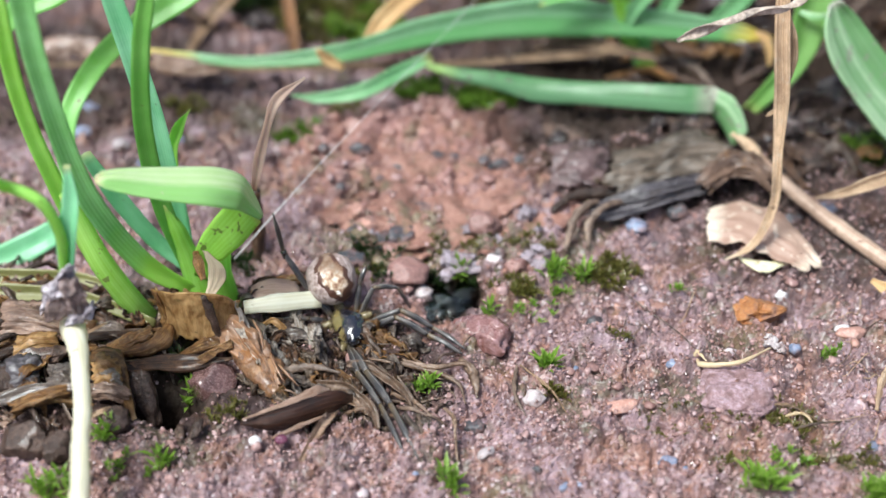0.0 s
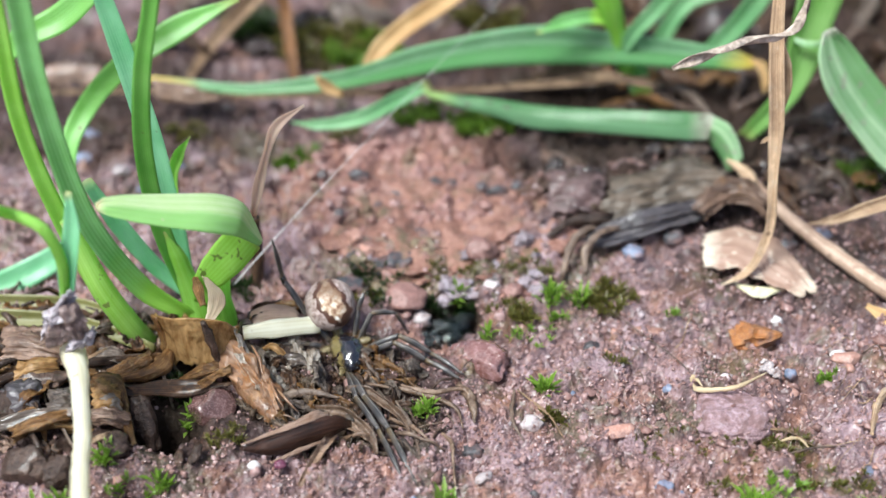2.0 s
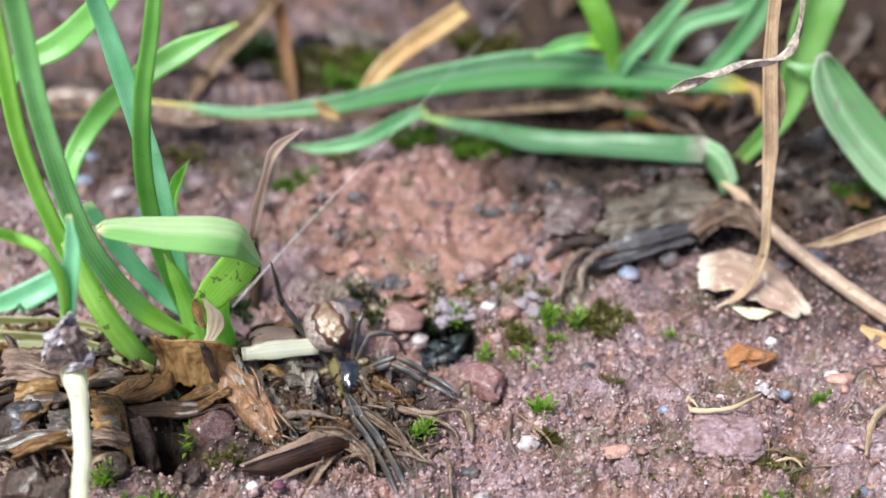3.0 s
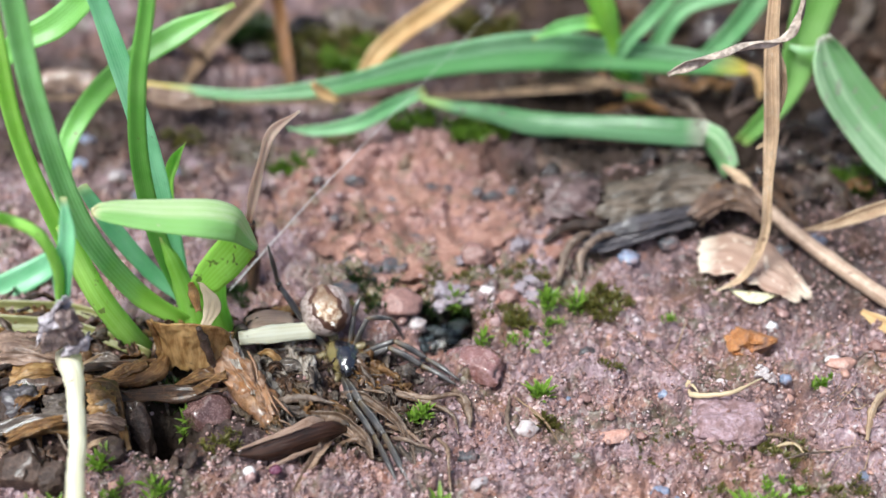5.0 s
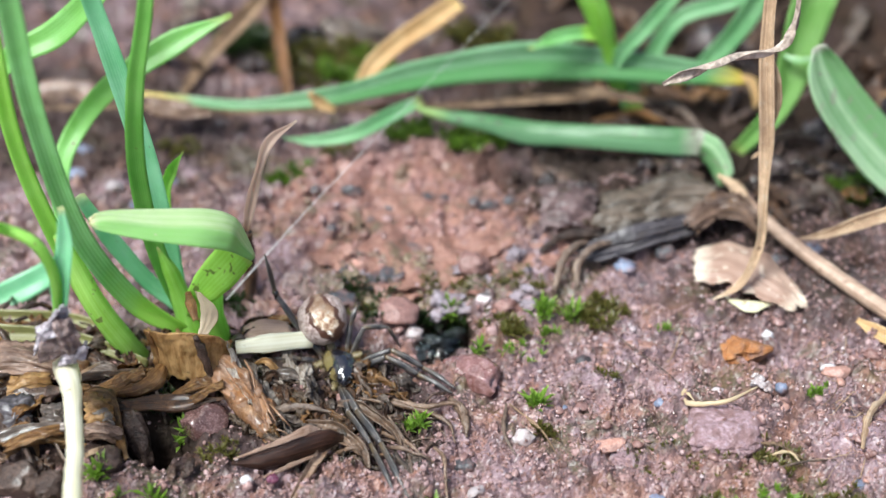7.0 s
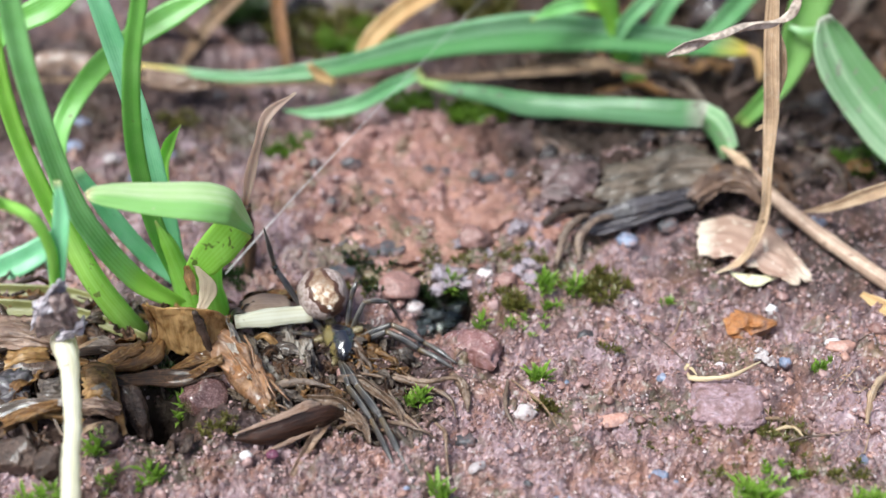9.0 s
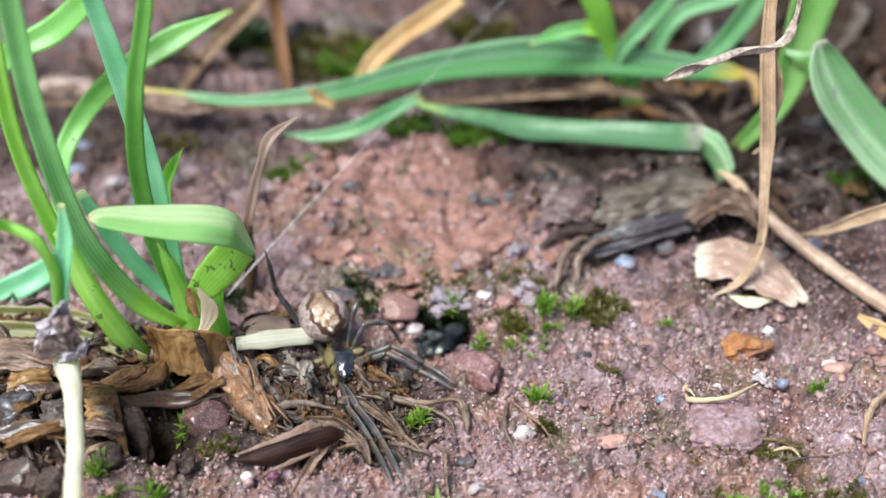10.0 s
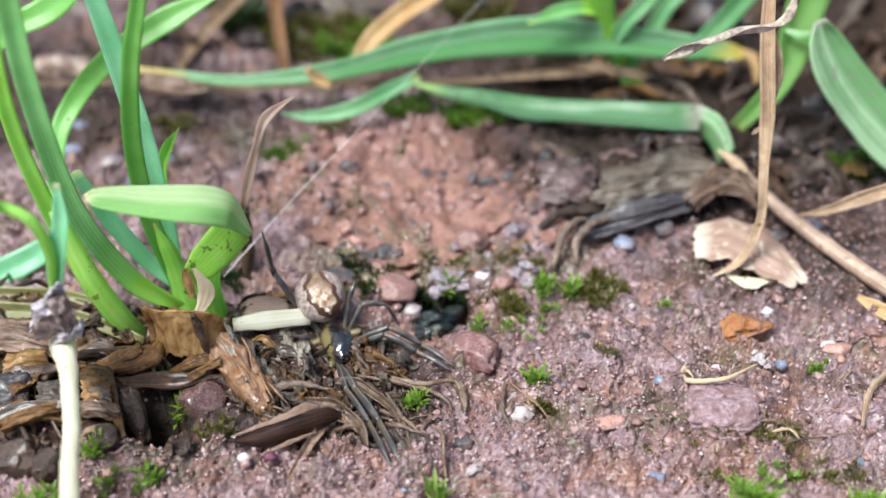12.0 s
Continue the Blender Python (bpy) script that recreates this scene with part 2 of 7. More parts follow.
DULL_STRAW = leafy("dull_straw", (0.16, 0.095, 0.05), (0.38, 0.25, 0.15), (0.3, 0.2, 0.12), 0.97, thin=0.15, rough=0.5, spots=0.6, blemish=(0.07, 0.04, 0.025), dirt=0.5, ribs=3)
BACK_GREEN = leafy("grass_mid_green", (0.16, 0.43, 0.17), (0.36, 0.65, 0.35), (0.5, 0.5, 0.2), 0.985, spots=0.71)
ROOT = mottled("frayed_root", (0.05, 0.020, 0.008), (0.165, 0.072, 0.024), (0.31, 0.17, 0.085), 0.7, 0.34, 0.8, crust=0.25, coat=0.35)
AMBER_ROOT = mottled("amber_rootlet", (0.035, 0.018, 0.010), (0.115, 0.062, 0.034), (0.27, 0.185, 0.13), 0.9, 0.34, 0.6, vary=0.35)
PINKISH_STEM = leafy("pinkish_dry_stem", (0.30, 0.185, 0.125), (0.54, 0.39, 0.29), (0.5, 0.4, 0.3), 0.97, thin=0.1, rough=0.5, spots=0.66, blemish=(0.16, 0.09, 0.06), dirt=0.3, ribs=2)
CHESTNUT = leafy("chestnut_leaf", (0.018, 0.007, 0.005), (0.072, 0.028, 0.015), (0.12, 0.06, 0.03), 0.97, thin=0.05, rough=0.35, spots=0.64, blemish=(0.02, 0.011, 0.008), dirt=0.35, ribs=0.8, coat=0.3)
CREAM = leafy("cream_stalk", (0.66, 0.60, 0.34), (0.84, 0.80, 0.56), (0.7, 0.6, 0.4), 0.97, thin=0.2, spots=0.64, blemish=(0.3, 0.2, 0.1), ribs=3, veins=5)
IVORY = leafy("ivory_stem", (0.74, 0.70, 0.50), (0.90, 0.88, 0.72), (0.8, 0.75, 0.55), 0.97, thin=0.35, spots=0.66, blemish=(0.35, 0.25, 0.14), ribs=2, veins=5)
GREY_FIBRE = mottled("grey_brown_fibre", (0.026, 0.016, 0.011), (0.078, 0.048, 0.034), (0.20, 0.14, 0.10), 1.2, 0.38, 0.5, vary=0.5)
BARK = mottled("wet_bark", (0.012, 0.007, 0.005), (0.052, 0.030, 0.021), (0.150, 0.095, 0.072), 0.8, 0.42, 1.0, vary=0.4, spec=0.3, coat=0.2)
CHESTNUT.node_tree.nodes["Principled BSDF"].inputs["Specular IOR Level"].default_value = 0.2
STONE_RED = mottled("red_stone", (0.13, 0.055, 0.045), (0.26, 0.13, 0.11), (0.42, 0.26, 0.23), 0.7, 0.45, 0.5, crust=0.75)
STONE_DARK = mottled("dark_stone", (0.02, 0.02, 0.022), (0.055, 0.055, 0.06), (0.13, 0.13, 0.14), 1.0, 0.4, 0.4, crust=0.75)
STONE_BLUE = mottled("blue_grey_stone", (0.08, 0.11, 0.17), (0.17, 0.21, 0.30), (0.33, 0.37, 0.46), 1.0, 0.4, 0.3, crust=0.75)
STONE_WHITE = mottled("white_quartz", (0.42, 0.38, 0.37), (0.62, 0.58, 0.57), (0.80, 0.77, 0.76), 1.0, 0.3, 0.2, vary=0.08, crust=0.35)
STONE_PALE = mottled("pale_stone", (0.36, 0.30, 0.30), (0.52, 0.45, 0.44), (0.70, 0.63, 0.61), 1.0, 0.35, 0.3, crust=0.75)
STONE_ORANGE = mottled("orange_stone", (0.26, 0.075, 0.018), (0.50, 0.18, 0.04), (0.62, 0.34, 0.15), 0.9, 0.5, 0.9, crust=0.8)
STONE_PEACH = mottled("peach_stone", (0.26, 0.115, 0.085), (0.42, 0.22, 0.165), (0.58, 0.40, 0.34), 0.8, 0.45, 0.4, crust=0.75)


def crumbling_stone():
    """Soft red stone, stained grey, lilac and ochre."""
    m, t, b = nodes_of("crumbling_red_stone")
    a, f = grain(t, 0.45, 6.0, 0.65), grain(t, 2.4, 4.0, 0.7)
    c = ramp(t, a, [(0.33, (0.060, 0.032, 0.027)), (0.45, (0.27, 0.110, 0.070)), (0.64, (0.48, 0.25, 0.18))])
    c = mix(t, 0.4, c, ramp(t, f, [(0.36, (0.055, 0.032, 0.03)), (0.52, (0.22, 0.12, 0.10)), (0.66, (0.42, 0.28, 0.25))]))
    g = grain(t, 0.28, 5.0, 0.7)
    c = mix(t, ramp(t, g, [(0.54, (0, 0, 0)), (0.64, (0.55, 0.55, 0.55))]), c, (0.30, 0.20, 0.20))
    o = grain(t, 0.21, 6.0, 0.75)
    c = mix(t, ramp(t, o, [(0.37, (0.75, 0.75, 0.75)), (0.47, (0, 0, 0))]), c, (0.13, 0.105, 0.055))
    t.links.new(c, b.inputs["Base Color"])
    t.links.new(calc(t, "MULTIPLY_ADD", f, 0.5, 0.2), b.inputs["Roughness"])
    relief_bump(t, b, calc(t, "MULTIPLY_ADD", a, 1.5, f), 1.0, 0.3)
    return m


BRICK = crumbling_stone()
MOSS = leafy("moss_green", (0.12, 0.24, 0.020), (0.32, 0.50, 0.08), (0.46, 0.60, 0.18), 0.85, veins=1, spots=0.8)
MOSS_BACK = leafy("moss_soft", (0.06, 0.13, 0.012), (0.19, 0.32, 0.04), (0.25, 0.36, 0.06), 0.9, veins=1, spots=0.8)
MOSS_DARK = leafy("moss_dark", (0.018, 0.04, 0.012), (0.05, 0.085, 0.022), (0.08, 0.13, 0.03), 0.9, veins=1, spots=0.8)
MOSS_OLIVE = leafy("moss_olive", (0.075, 0.075, 0.018), (0.22, 0.21, 0.05), (0.3, 0.19, 0.07), 0.85, veins=1, spots=0.75)


# ---- building helpers: all lengths below are millimetres ----
BUMPS = (  # x, y, half-lengths along its own axes, turn in degrees, height
    (-8.0, 8.0, 12.0, 8.0, 0.0, 1.2),
    (21.0, 11.0, 12.0, 3.5, 18.0, 2.6),
    (-21.9, -22.0, 2.4, 2.4, 0.0, -6.0),
    (-24.0, -25.0, 9.0, 3.0, 0.0, 1.2),
    (0.2, -9.2, 2.3, 2.7, 0.0, -4.0),
    (24.0, -19.0, 5.0, 3.0, 0.0, 1.1),
    (30.0, 35.0, 16.0, 7.0, 0.0, -2.0),
    (-36.0, -12.0, 8.0, 5.0, 0.0, 0.8),
)


def relief(x, y):
    """The broad heights of the ground."""
    z = 0.0
    for bx, by, a, b, turn, h in BUMPS:
        c, s = math.cos(math.radians(turn)), math.sin(math.radians(turn))
        u, v = ((x - bx) * c + (y - by) * s) / a, (-(x - bx) * s + (y - by) * c) / b
        z += h * math.exp(-(u * u + v * v))
    return z


def crumbs(x, y):
    """The fine heights: clods, granules and the cracks between them."""
    z = 0.75 * noise.fractal(Vector((x * 0.16, y * 0.16, 3.0)), 1.0, 2.0, 3) + 1.0 * noise.fractal(Vector((x * 0.42, y * 0.42, 8.0)), 0.75, 2.0, 4)
    z -= 0.7 * max(0.0, 1 - abs(noise.noise(Vector((x * 0.21, y * 0.21, 21.0)))) / 0.14) ** 2  # cracks
    wx, wy = x + 0.9 * noise.noise(Vector((x * 0.8, y * 0.8, 5.0))), y + 0.9 * noise.noise(Vector((x * 0.8, y * 0.8, 9.0)))
    d = noise.voronoi(Vector((wx * 0.36, wy * 0.36, 0.3)))[0]
    z += 0.55 * min(1.0, (d[1] - d[0]) * 2.2) * (0.3 + 0.7 * noise.cell(Vector((x * 0.11, y * 0.11, 0.0))))
    d = noise.voronoi(Vector((wx * 1.05, wy * 1.05, 7.3)))[0]
    z += 0.36 * min(1.0, (d[1] - d[0]) * 2.0) * (0.3 + 0.7 * noise.noise(Vector((x * 0.5, y * 0.5, 2.0))))
    z += 0.40 * noise.fractal(Vector((wx * 1.6, wy * 1.6, 13.0)), 0.45, 2.1, 3)
    return z - 0.12


def level(x, y):
    return relief(x, y) + crumbs(x, y)


ORIGIN = {}


def thing(name, origin, label, category, group="", kind=""):
    ob = new(name)
    ob.empty_display_size = 0.002
    ob.location = Vector(origin) * MM
    ORIGIN[name if ob.name == name else ob.name] = Vector(origin)
    return tagged(ob, label, category, group, kind)


def to_mesh(name, bm, material, origin, smooth=True):
    me = bpy.data.meshes.new(name)
    for v in bm.verts:
        v.co = (v.co - origin) * MM
    bmesh.ops.recalc_face_normals(bm, faces=bm.faces)
    bm.to_mesh(me)
    bm.free()
    me.materials.append(material)
    if smooth:
        me.shade_smooth()
    return me


def part(name, bm, material, parent, label=""):
    """Links a bmesh, laid out in world millimetres, as one mesh under a thing or part."""
    o = ORIGIN[parent.name]
    ob = new(name, to_mesh(name, bm, material, o))
    ob.parent = parent
    ORIGIN[ob.name] = o
    return tagged(ob, label)


def solo(name, bm, material, origin, label, category, group="", kind=""):
    o = Vector(origin)
    if len(label.split()) < 4:
        label += " on wet soil"
    ob = new(name, to_mesh(name, bm, material, o))
    ob.location = o * MM
    ORIGIN[ob.name] = o
    return tagged(ob, label, category, group, kind)


def spline(pts, n):
    """n+1 points and tangents on a smooth curve through pts."""
    p = [Vector(q) for q in pts]
    p = [2 * p[0] - p[1]] + p + [2 * p[-1] - p[-2]]
    out = []
    m = len(p) - 3
    for i in range(n + 1):
        s = min(i / n * m, m - 1e-6)
        k, f = int(s), s - int(s)
        a, b, c, d = p[k:k + 4]
        q = 0.5 * (2 * b + (c - a) * f + (2 * a - 5 * b + 4 * c - d) * f * f + (3 * b - a - 3 * c + d) * f ** 3)
        tg = 0.5 * ((c - a) + 2 * (2 * a - 5 * b + 4 * c - d) * f + 3 * (3 * b - a - 3 * c + d) * f * f)
        out.append((q, tg.normalized()))
    return out


def between(vals, s):
    """The value at s (0 to 1) along an evenly spaced list."""
    k = min(int(s * (len(vals) - 1)), len(vals) - 2)
    f = s * (len(vals) - 1) - k
    f = f * f * (3 - 2 * f)
    return vals[k] * (1 - f) + vals[k + 1] * f


FACING = (0.0, -0.75, 0.66)


def ribbon(bm, pts, widths, normal=FACING, fold=0.25, twist=(0.0, 0.0), n=26, thick=0.13, across=7, ragged=0.0, seed=0, crumple=0.0, sink=0.0):
    """A blade: a thin, folded strip with two faces along a curve. twist: degrees along its length."""
    uvl = bm.loops.layers.uv.verify()
    rnd = random.Random(seed)
    rows = []
    rag = [1.0, 1.0]
    for i, (q, tg) in enumerate(spline(pts, n)):
        s = i / n
        side = tg.cross(Vector(normal))
        if side.length < 1e-4:
            side = tg.cross(Vector((1, 0, 0)))
        side.normalize()
        side = Matrix.Rotation(radians(between(twist, s)), 3, tg) @ side
        up = side.cross(tg).normalized()
        w = max(between(widths, s), 0.05)
        if ragged:
            rag = [min(1.25, max(0.45, r + rnd.uniform(-ragged, ragged))) for r in rag]
        top, bot = [], []
        for j in range(across):
            u = j / (across - 1) * 2 - 1
            r = rag[0] if u < 0 else rag[1]
            h = w * (fold * (abs(u) ** 1.3 - 0.5) - sink)
            if crumple:
                h += crumple * w * (0.6 - 1.2 * abs(noise.fractal(Vector((u * 1.9 + seed, s * 2.2, seed * 0.7)), 0.7, 2.1, 4)) + 0.5 * noise.noise(Vector((u * 0.8, s * 6.0, seed + 3.0))))
            base = q + side * (u * w * 0.5 * r) + up * h
            tk = thick * (1 - 0.7 * abs(u) ** 3) * 0.5
            top.append((bm.verts.new(base + up * tk), u * r))
            bot.append((bm.verts.new(base - up * tk), u * r))
        rows.append((top, bot, s))
    def quad(a, b, c, d, uvs):
        f = bm.faces.new((a, b, c, d))
        for lp, uv in zip(f.loops, uvs):
            lp[uvl].uv = uv
    for (t0, b0, s0), (t1, b1, s1) in zip(rows, rows[1:]):
        for j in range(across - 1):
            ua, ub = t0[j][1] * 0.5 + 0.5, t0[j + 1][1] * 0.5 + 0.5
            uc, ud = t1[j][1] * 0.5 + 0.5, t1[j + 1][1] * 0.5 + 0.5
            uvs = ((ua, s0), (ub, s0), (ud, s1), (uc, s1))
            quad(t0[j][0], t0[j + 1][0], t1[j + 1][0], t1[j][0], uvs)
            quad(b0[j + 1][0], b0[j][0], b1[j][0], b1[j + 1][0], (uvs[1], uvs[0], uvs[3], uvs[2]))
        for j in (0, across - 1):
            u = t0[j][1] * 0.5 + 0.5
            quad(t0[j][0], t1[j][0], b1[j][0], b0[j][0], ((u, s0), (u, s1), (u, s1), (u, s0)))
    for top, bot, s in (rows[0], rows[-1]):
        for j in range(across - 1):
            quad(top[j][0], top[j + 1][0], bot[j + 1][0], bot[j][0], ((0.5, s),) * 4)
    return bm


def tube(bm, pts, radii, n=20, sides=9, rough=0.0, seed=0.0, flat=1.0):
    """A tapering stem along a curve. flat: its thickness across the way up against its width."""
    uvl = bm.loops.layers.uv.verify()
    rows = []
    for i, (q, tg) in enumerate(spline(pts, n)):
        a = tg.cross(Vector(FACING))
        if a.length < 1e-3:
            a = tg.cross(Vector((1, 0, 0)))
        a.normalize()
        b = a.cross(tg).normalized()
        r = between(radii, i / n)
        ring = []
        for j in range(sides):
            w = 2 * math.pi * j / sides
            k = 1 + rough * noise.noise(Vector((math.cos(w) * 1.3 + seed, math.sin(w) * 1.3, i * 0.6 + seed)))
            ring.append(bm.verts.new(q + (a * math.cos(w) + b * math.sin(w) * flat) * r * k))
        rows.append(ring)
    for i in range(n):
        for j in range(sides):
            f = bm.faces.new((rows[i][j], rows[i][(j + 1) % sides], rows[i + 1][(j + 1) % sides], rows[i + 1][j]))
            for lp, uv in zip(f.loops, ((j / sides, i / n), ((j + 1) / sides, i / n), ((j + 1) / sides, (i + 1) / n), (j / sides, (i + 1) / n))):
                lp[uvl].uv = uv
    bm.faces.new(rows[0][::-1])
    bm.faces.new(rows[-1])
    return bm


def lump(bm, centre, size, rough=0.25, seed=0.0, turn=0.0, sub=3, tilt=0.0, facets=0.0):
    """A weathered stone or clod with half-axes size. facets: how far it is broken into flats."""
    made = bmesh.ops.create_icosphere(bm, subdivisions=sub, radius=1.0)["verts"]
    m = Matrix.Rotation(radians(turn), 3, "Z") @ Matrix.Rotation(radians(tilt), 3, "X")
    rnd = random.Random(int(seed * 977) + 5)
    cuts = [(Vector((rnd.gauss(0, 1), rnd.gauss(0, 1), rnd.gauss(0, 1))).normalized(), rnd.uniform(0.55, 0.85)) for _ in range(int(facets * 10))]
    for v in made:
        d = v.co.copy()
        k = 1 + rough * noise.fractal(d * 1.3 + Vector((seed, seed * 1.7, -seed)), 1.0, 2.0, 4)
        p = d * k
        for nrm, lim in cuts:
            e = p.dot(nrm) - lim
            if e > 0:
                p -= nrm * e * 0.92
        v.co = Vector(centre) + m @ Vector((p.x * size[0], p.y * size[1], p.z * size[2]))
    return bm


def on_curve(pts, s):
    """The point at s (0 to 1) on a smooth curve through pts."""
    p = [2 * pts[0] - pts[1]] + list(pts) + [2 * pts[-1] - pts[-2]]
    m = len(pts) - 1
    s = min(max(s, 0.0), 1.0 - 1e-6) * m
    k, f = int(s), s - int(s)
    a, b, c, d = p[k:k + 4]
    return 0.5 * (2 * b + (c - a) * f + (2 * a - 5 * b + 4 * c - d) * f * f + (3 * b - a - 3 * c + d) * f ** 3)


def sheet(rows, n=22, m=22, thick=0.14, crumple=0.0, per_mm=0.6, torn=(0.0, 0.0), frayed=0.0, seed=0.0):
    """A thin skin over rows of points: torn at its first and last row, frayed at both sides, crumpled."""
    bm = bmesh.new()
    uvl = bm.loops.layers.uv.verify()
    rows = [[Vector(q) for q in r] for r in rows]
    P = []
    for i in range(n + 1):
        line = []
        for j in range(m + 1):
            u, v = j / m, i / n
            lo = torn[0] * max(0.0, noise.fractal(Vector((u * 4.0, seed, 1.0)), 0.6, 2.0, 3) + 0.35)
            hi = torn[1] * max(0.0, noise.fractal(Vector((u * 4.0, seed, 5.0)), 0.6, 2.0, 3) + 0.35)
            le = frayed * max(0.0, noise.fractal(Vector((v * 4.0, seed, 9.0)), 0.6, 2.0, 3) + 0.3)
            ri = frayed * max(0.0, noise.fractal(Vector((v * 4.0, seed, 13.0)), 0.6, 2.0, 3) + 0.3)
            v, u = lo + v * (1 - lo - hi), le + u * (1 - le - ri)
            q = on_curve([on_curve(r, u) for r in rows], v)
            line.append((q, u, v))
        P.append(line)
    top, bot = [], []
    for i in range(n + 1):
        a, b = [], []
        for j in range(m + 1):
            q, u, v = P[i][j]
            du = P[i][min(j + 1, m)][0] - P[i][max(j - 1, 0)][0]
            dv = P[min(i + 1, n)][j][0] - P[max(i - 1, 0)][j][0]
            nr = du.cross(dv)
            nr = nr.normalized() if nr.length > 1e-9 else Vector((0, 0, 1))
            h = crumple * (0.7 - 1.5 * abs(noise.fractal(Vector((u * 3.2 + seed, v * 1.3, seed * 0.7)), 0.7, 2.1, 4)) + 0.6 * noise.fractal(q * per_mm + Vector((seed, 0, seed)), 0.8, 2.0, 3))
            a.append(bm.verts.new(q + nr * (h + thick / 2)))
            b.append(bm.verts.new(q + nr * (h - thick / 2)))
        top.append(a)
        bot.append(b)

    def quad(vs, uvs):
        for lp, uv in zip(bm.faces.new(vs).loops, uvs):
            lp[uvl].uv = uv
    for i in range(n):
        for j in range(m):
            uvs = [P[a][b][1:] for a, b in ((i, j), (i, j + 1), (i + 1, j + 1), (i + 1, j))]
            quad((top[i][j], top[i][j + 1], top[i + 1][j + 1], top[i + 1][j]), uvs)
            quad((bot[i + 1][j], bot[i + 1][j + 1], bot[i][j + 1], bot[i][j]), uvs[::-1])
    for i in range(n):
        for j in (0, m):
            quad((top[i][j], top[i + 1][j], bot[i + 1][j], bot[i][j]), [P[i][j][1:]] * 4)
    for j in range(m):
        for i in (0, n):
            quad((top[i][j], top[i][j + 1], bot[i][j + 1], bot[i][j]), [P[i][j][1:]] * 4)
    return bm


def blade(parent, pts, widths, mat, name="blade", **kw):
    return part(name, ribbon(bmesh.new(), pts, widths, **kw), mat, parent)


# ---- ground ----
def ground():
    def axis(lo, hi, step, far_lo, far_hi):
        core = list(np.arange(lo, hi, step))
        a, s = [], step
        while (core[0] if not a else a[-1]) > far_lo:
            s *= 1.06 if s < 1.0 else 1.3
            a.append((core[0] if not a else a[-1]) - s)
        b, s = [], step
        while (core[-1] if not b else b[-1]) < far_hi:
            s *= 1.018 if s < 1.0 else 1.12
            b.append((core[-1] if not b else b[-1]) + s)
        return a[::-1] + core + b
    xs, ys = axis(-44, 44, 0.2, -2500, 2500), axis(-36, 14, 0.2, -1500, 3500)
    verts = []
    for y in ys:
        for x in xs:
            far = max(abs(x) - 60, y - 90, -60 - y, 0)
            k = 1 / (1 + far * 0.02)
            verts.append((x * MM, y * MM, level(x, y) * k * MM))
    w = len(xs)
    faces = [(j * w + i, j * w + i + 1, (j + 1) * w + i + 1, (j + 1) * w + i) for j in range(len(ys) - 1) for i in range(w - 1)]
    me = bpy.data.meshes.new("ground")
    me.from_pydata(verts, [], faces)
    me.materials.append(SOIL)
    me.shade_smooth()
    return tagged(new("ground", me), "wet crumbly reddish soil with green algae patches", "soil", kind="structure")


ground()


def gp(p, dz=0.0):
    """A point on the ground under p, dz above it."""
    return Vector((p[0], p[1], level(p[0], p[1]) + dz))


WRAP = leafy("wet_root_sheath", (0.090, 0.034, 0.012), (0.29, 0.130, 0.048), (0.4, 0.25, 0.12), 0.97, thin=0.3, rough=0.3, spots=0.60, blemish=(0.26, 0.17, 0.12), dirt=0.45, ribs=0.4, coat=0.2)
MEMBRANE = leafy("torn_membrane", (0.36, 0.29, 0.23), (0.66, 0.60, 0.53), (0.5, 0.4, 0.3), 0.97, thin=0.5, rough=0.28, spots=0.62, blemish=(0.14, 0.07, 0.03), dirt=0.4, ribs=1.5, coat=0.4)
COLLAR = leafy("papery_collar", (0.56, 0.42, 0.27), (0.80, 0.68, 0.50), (0.7, 0.55, 0.4), 0.9, thin=0.4, rough=0.45, spots=0.62, blemish=(0.12, 0.06, 0.03), ribs=1.2)


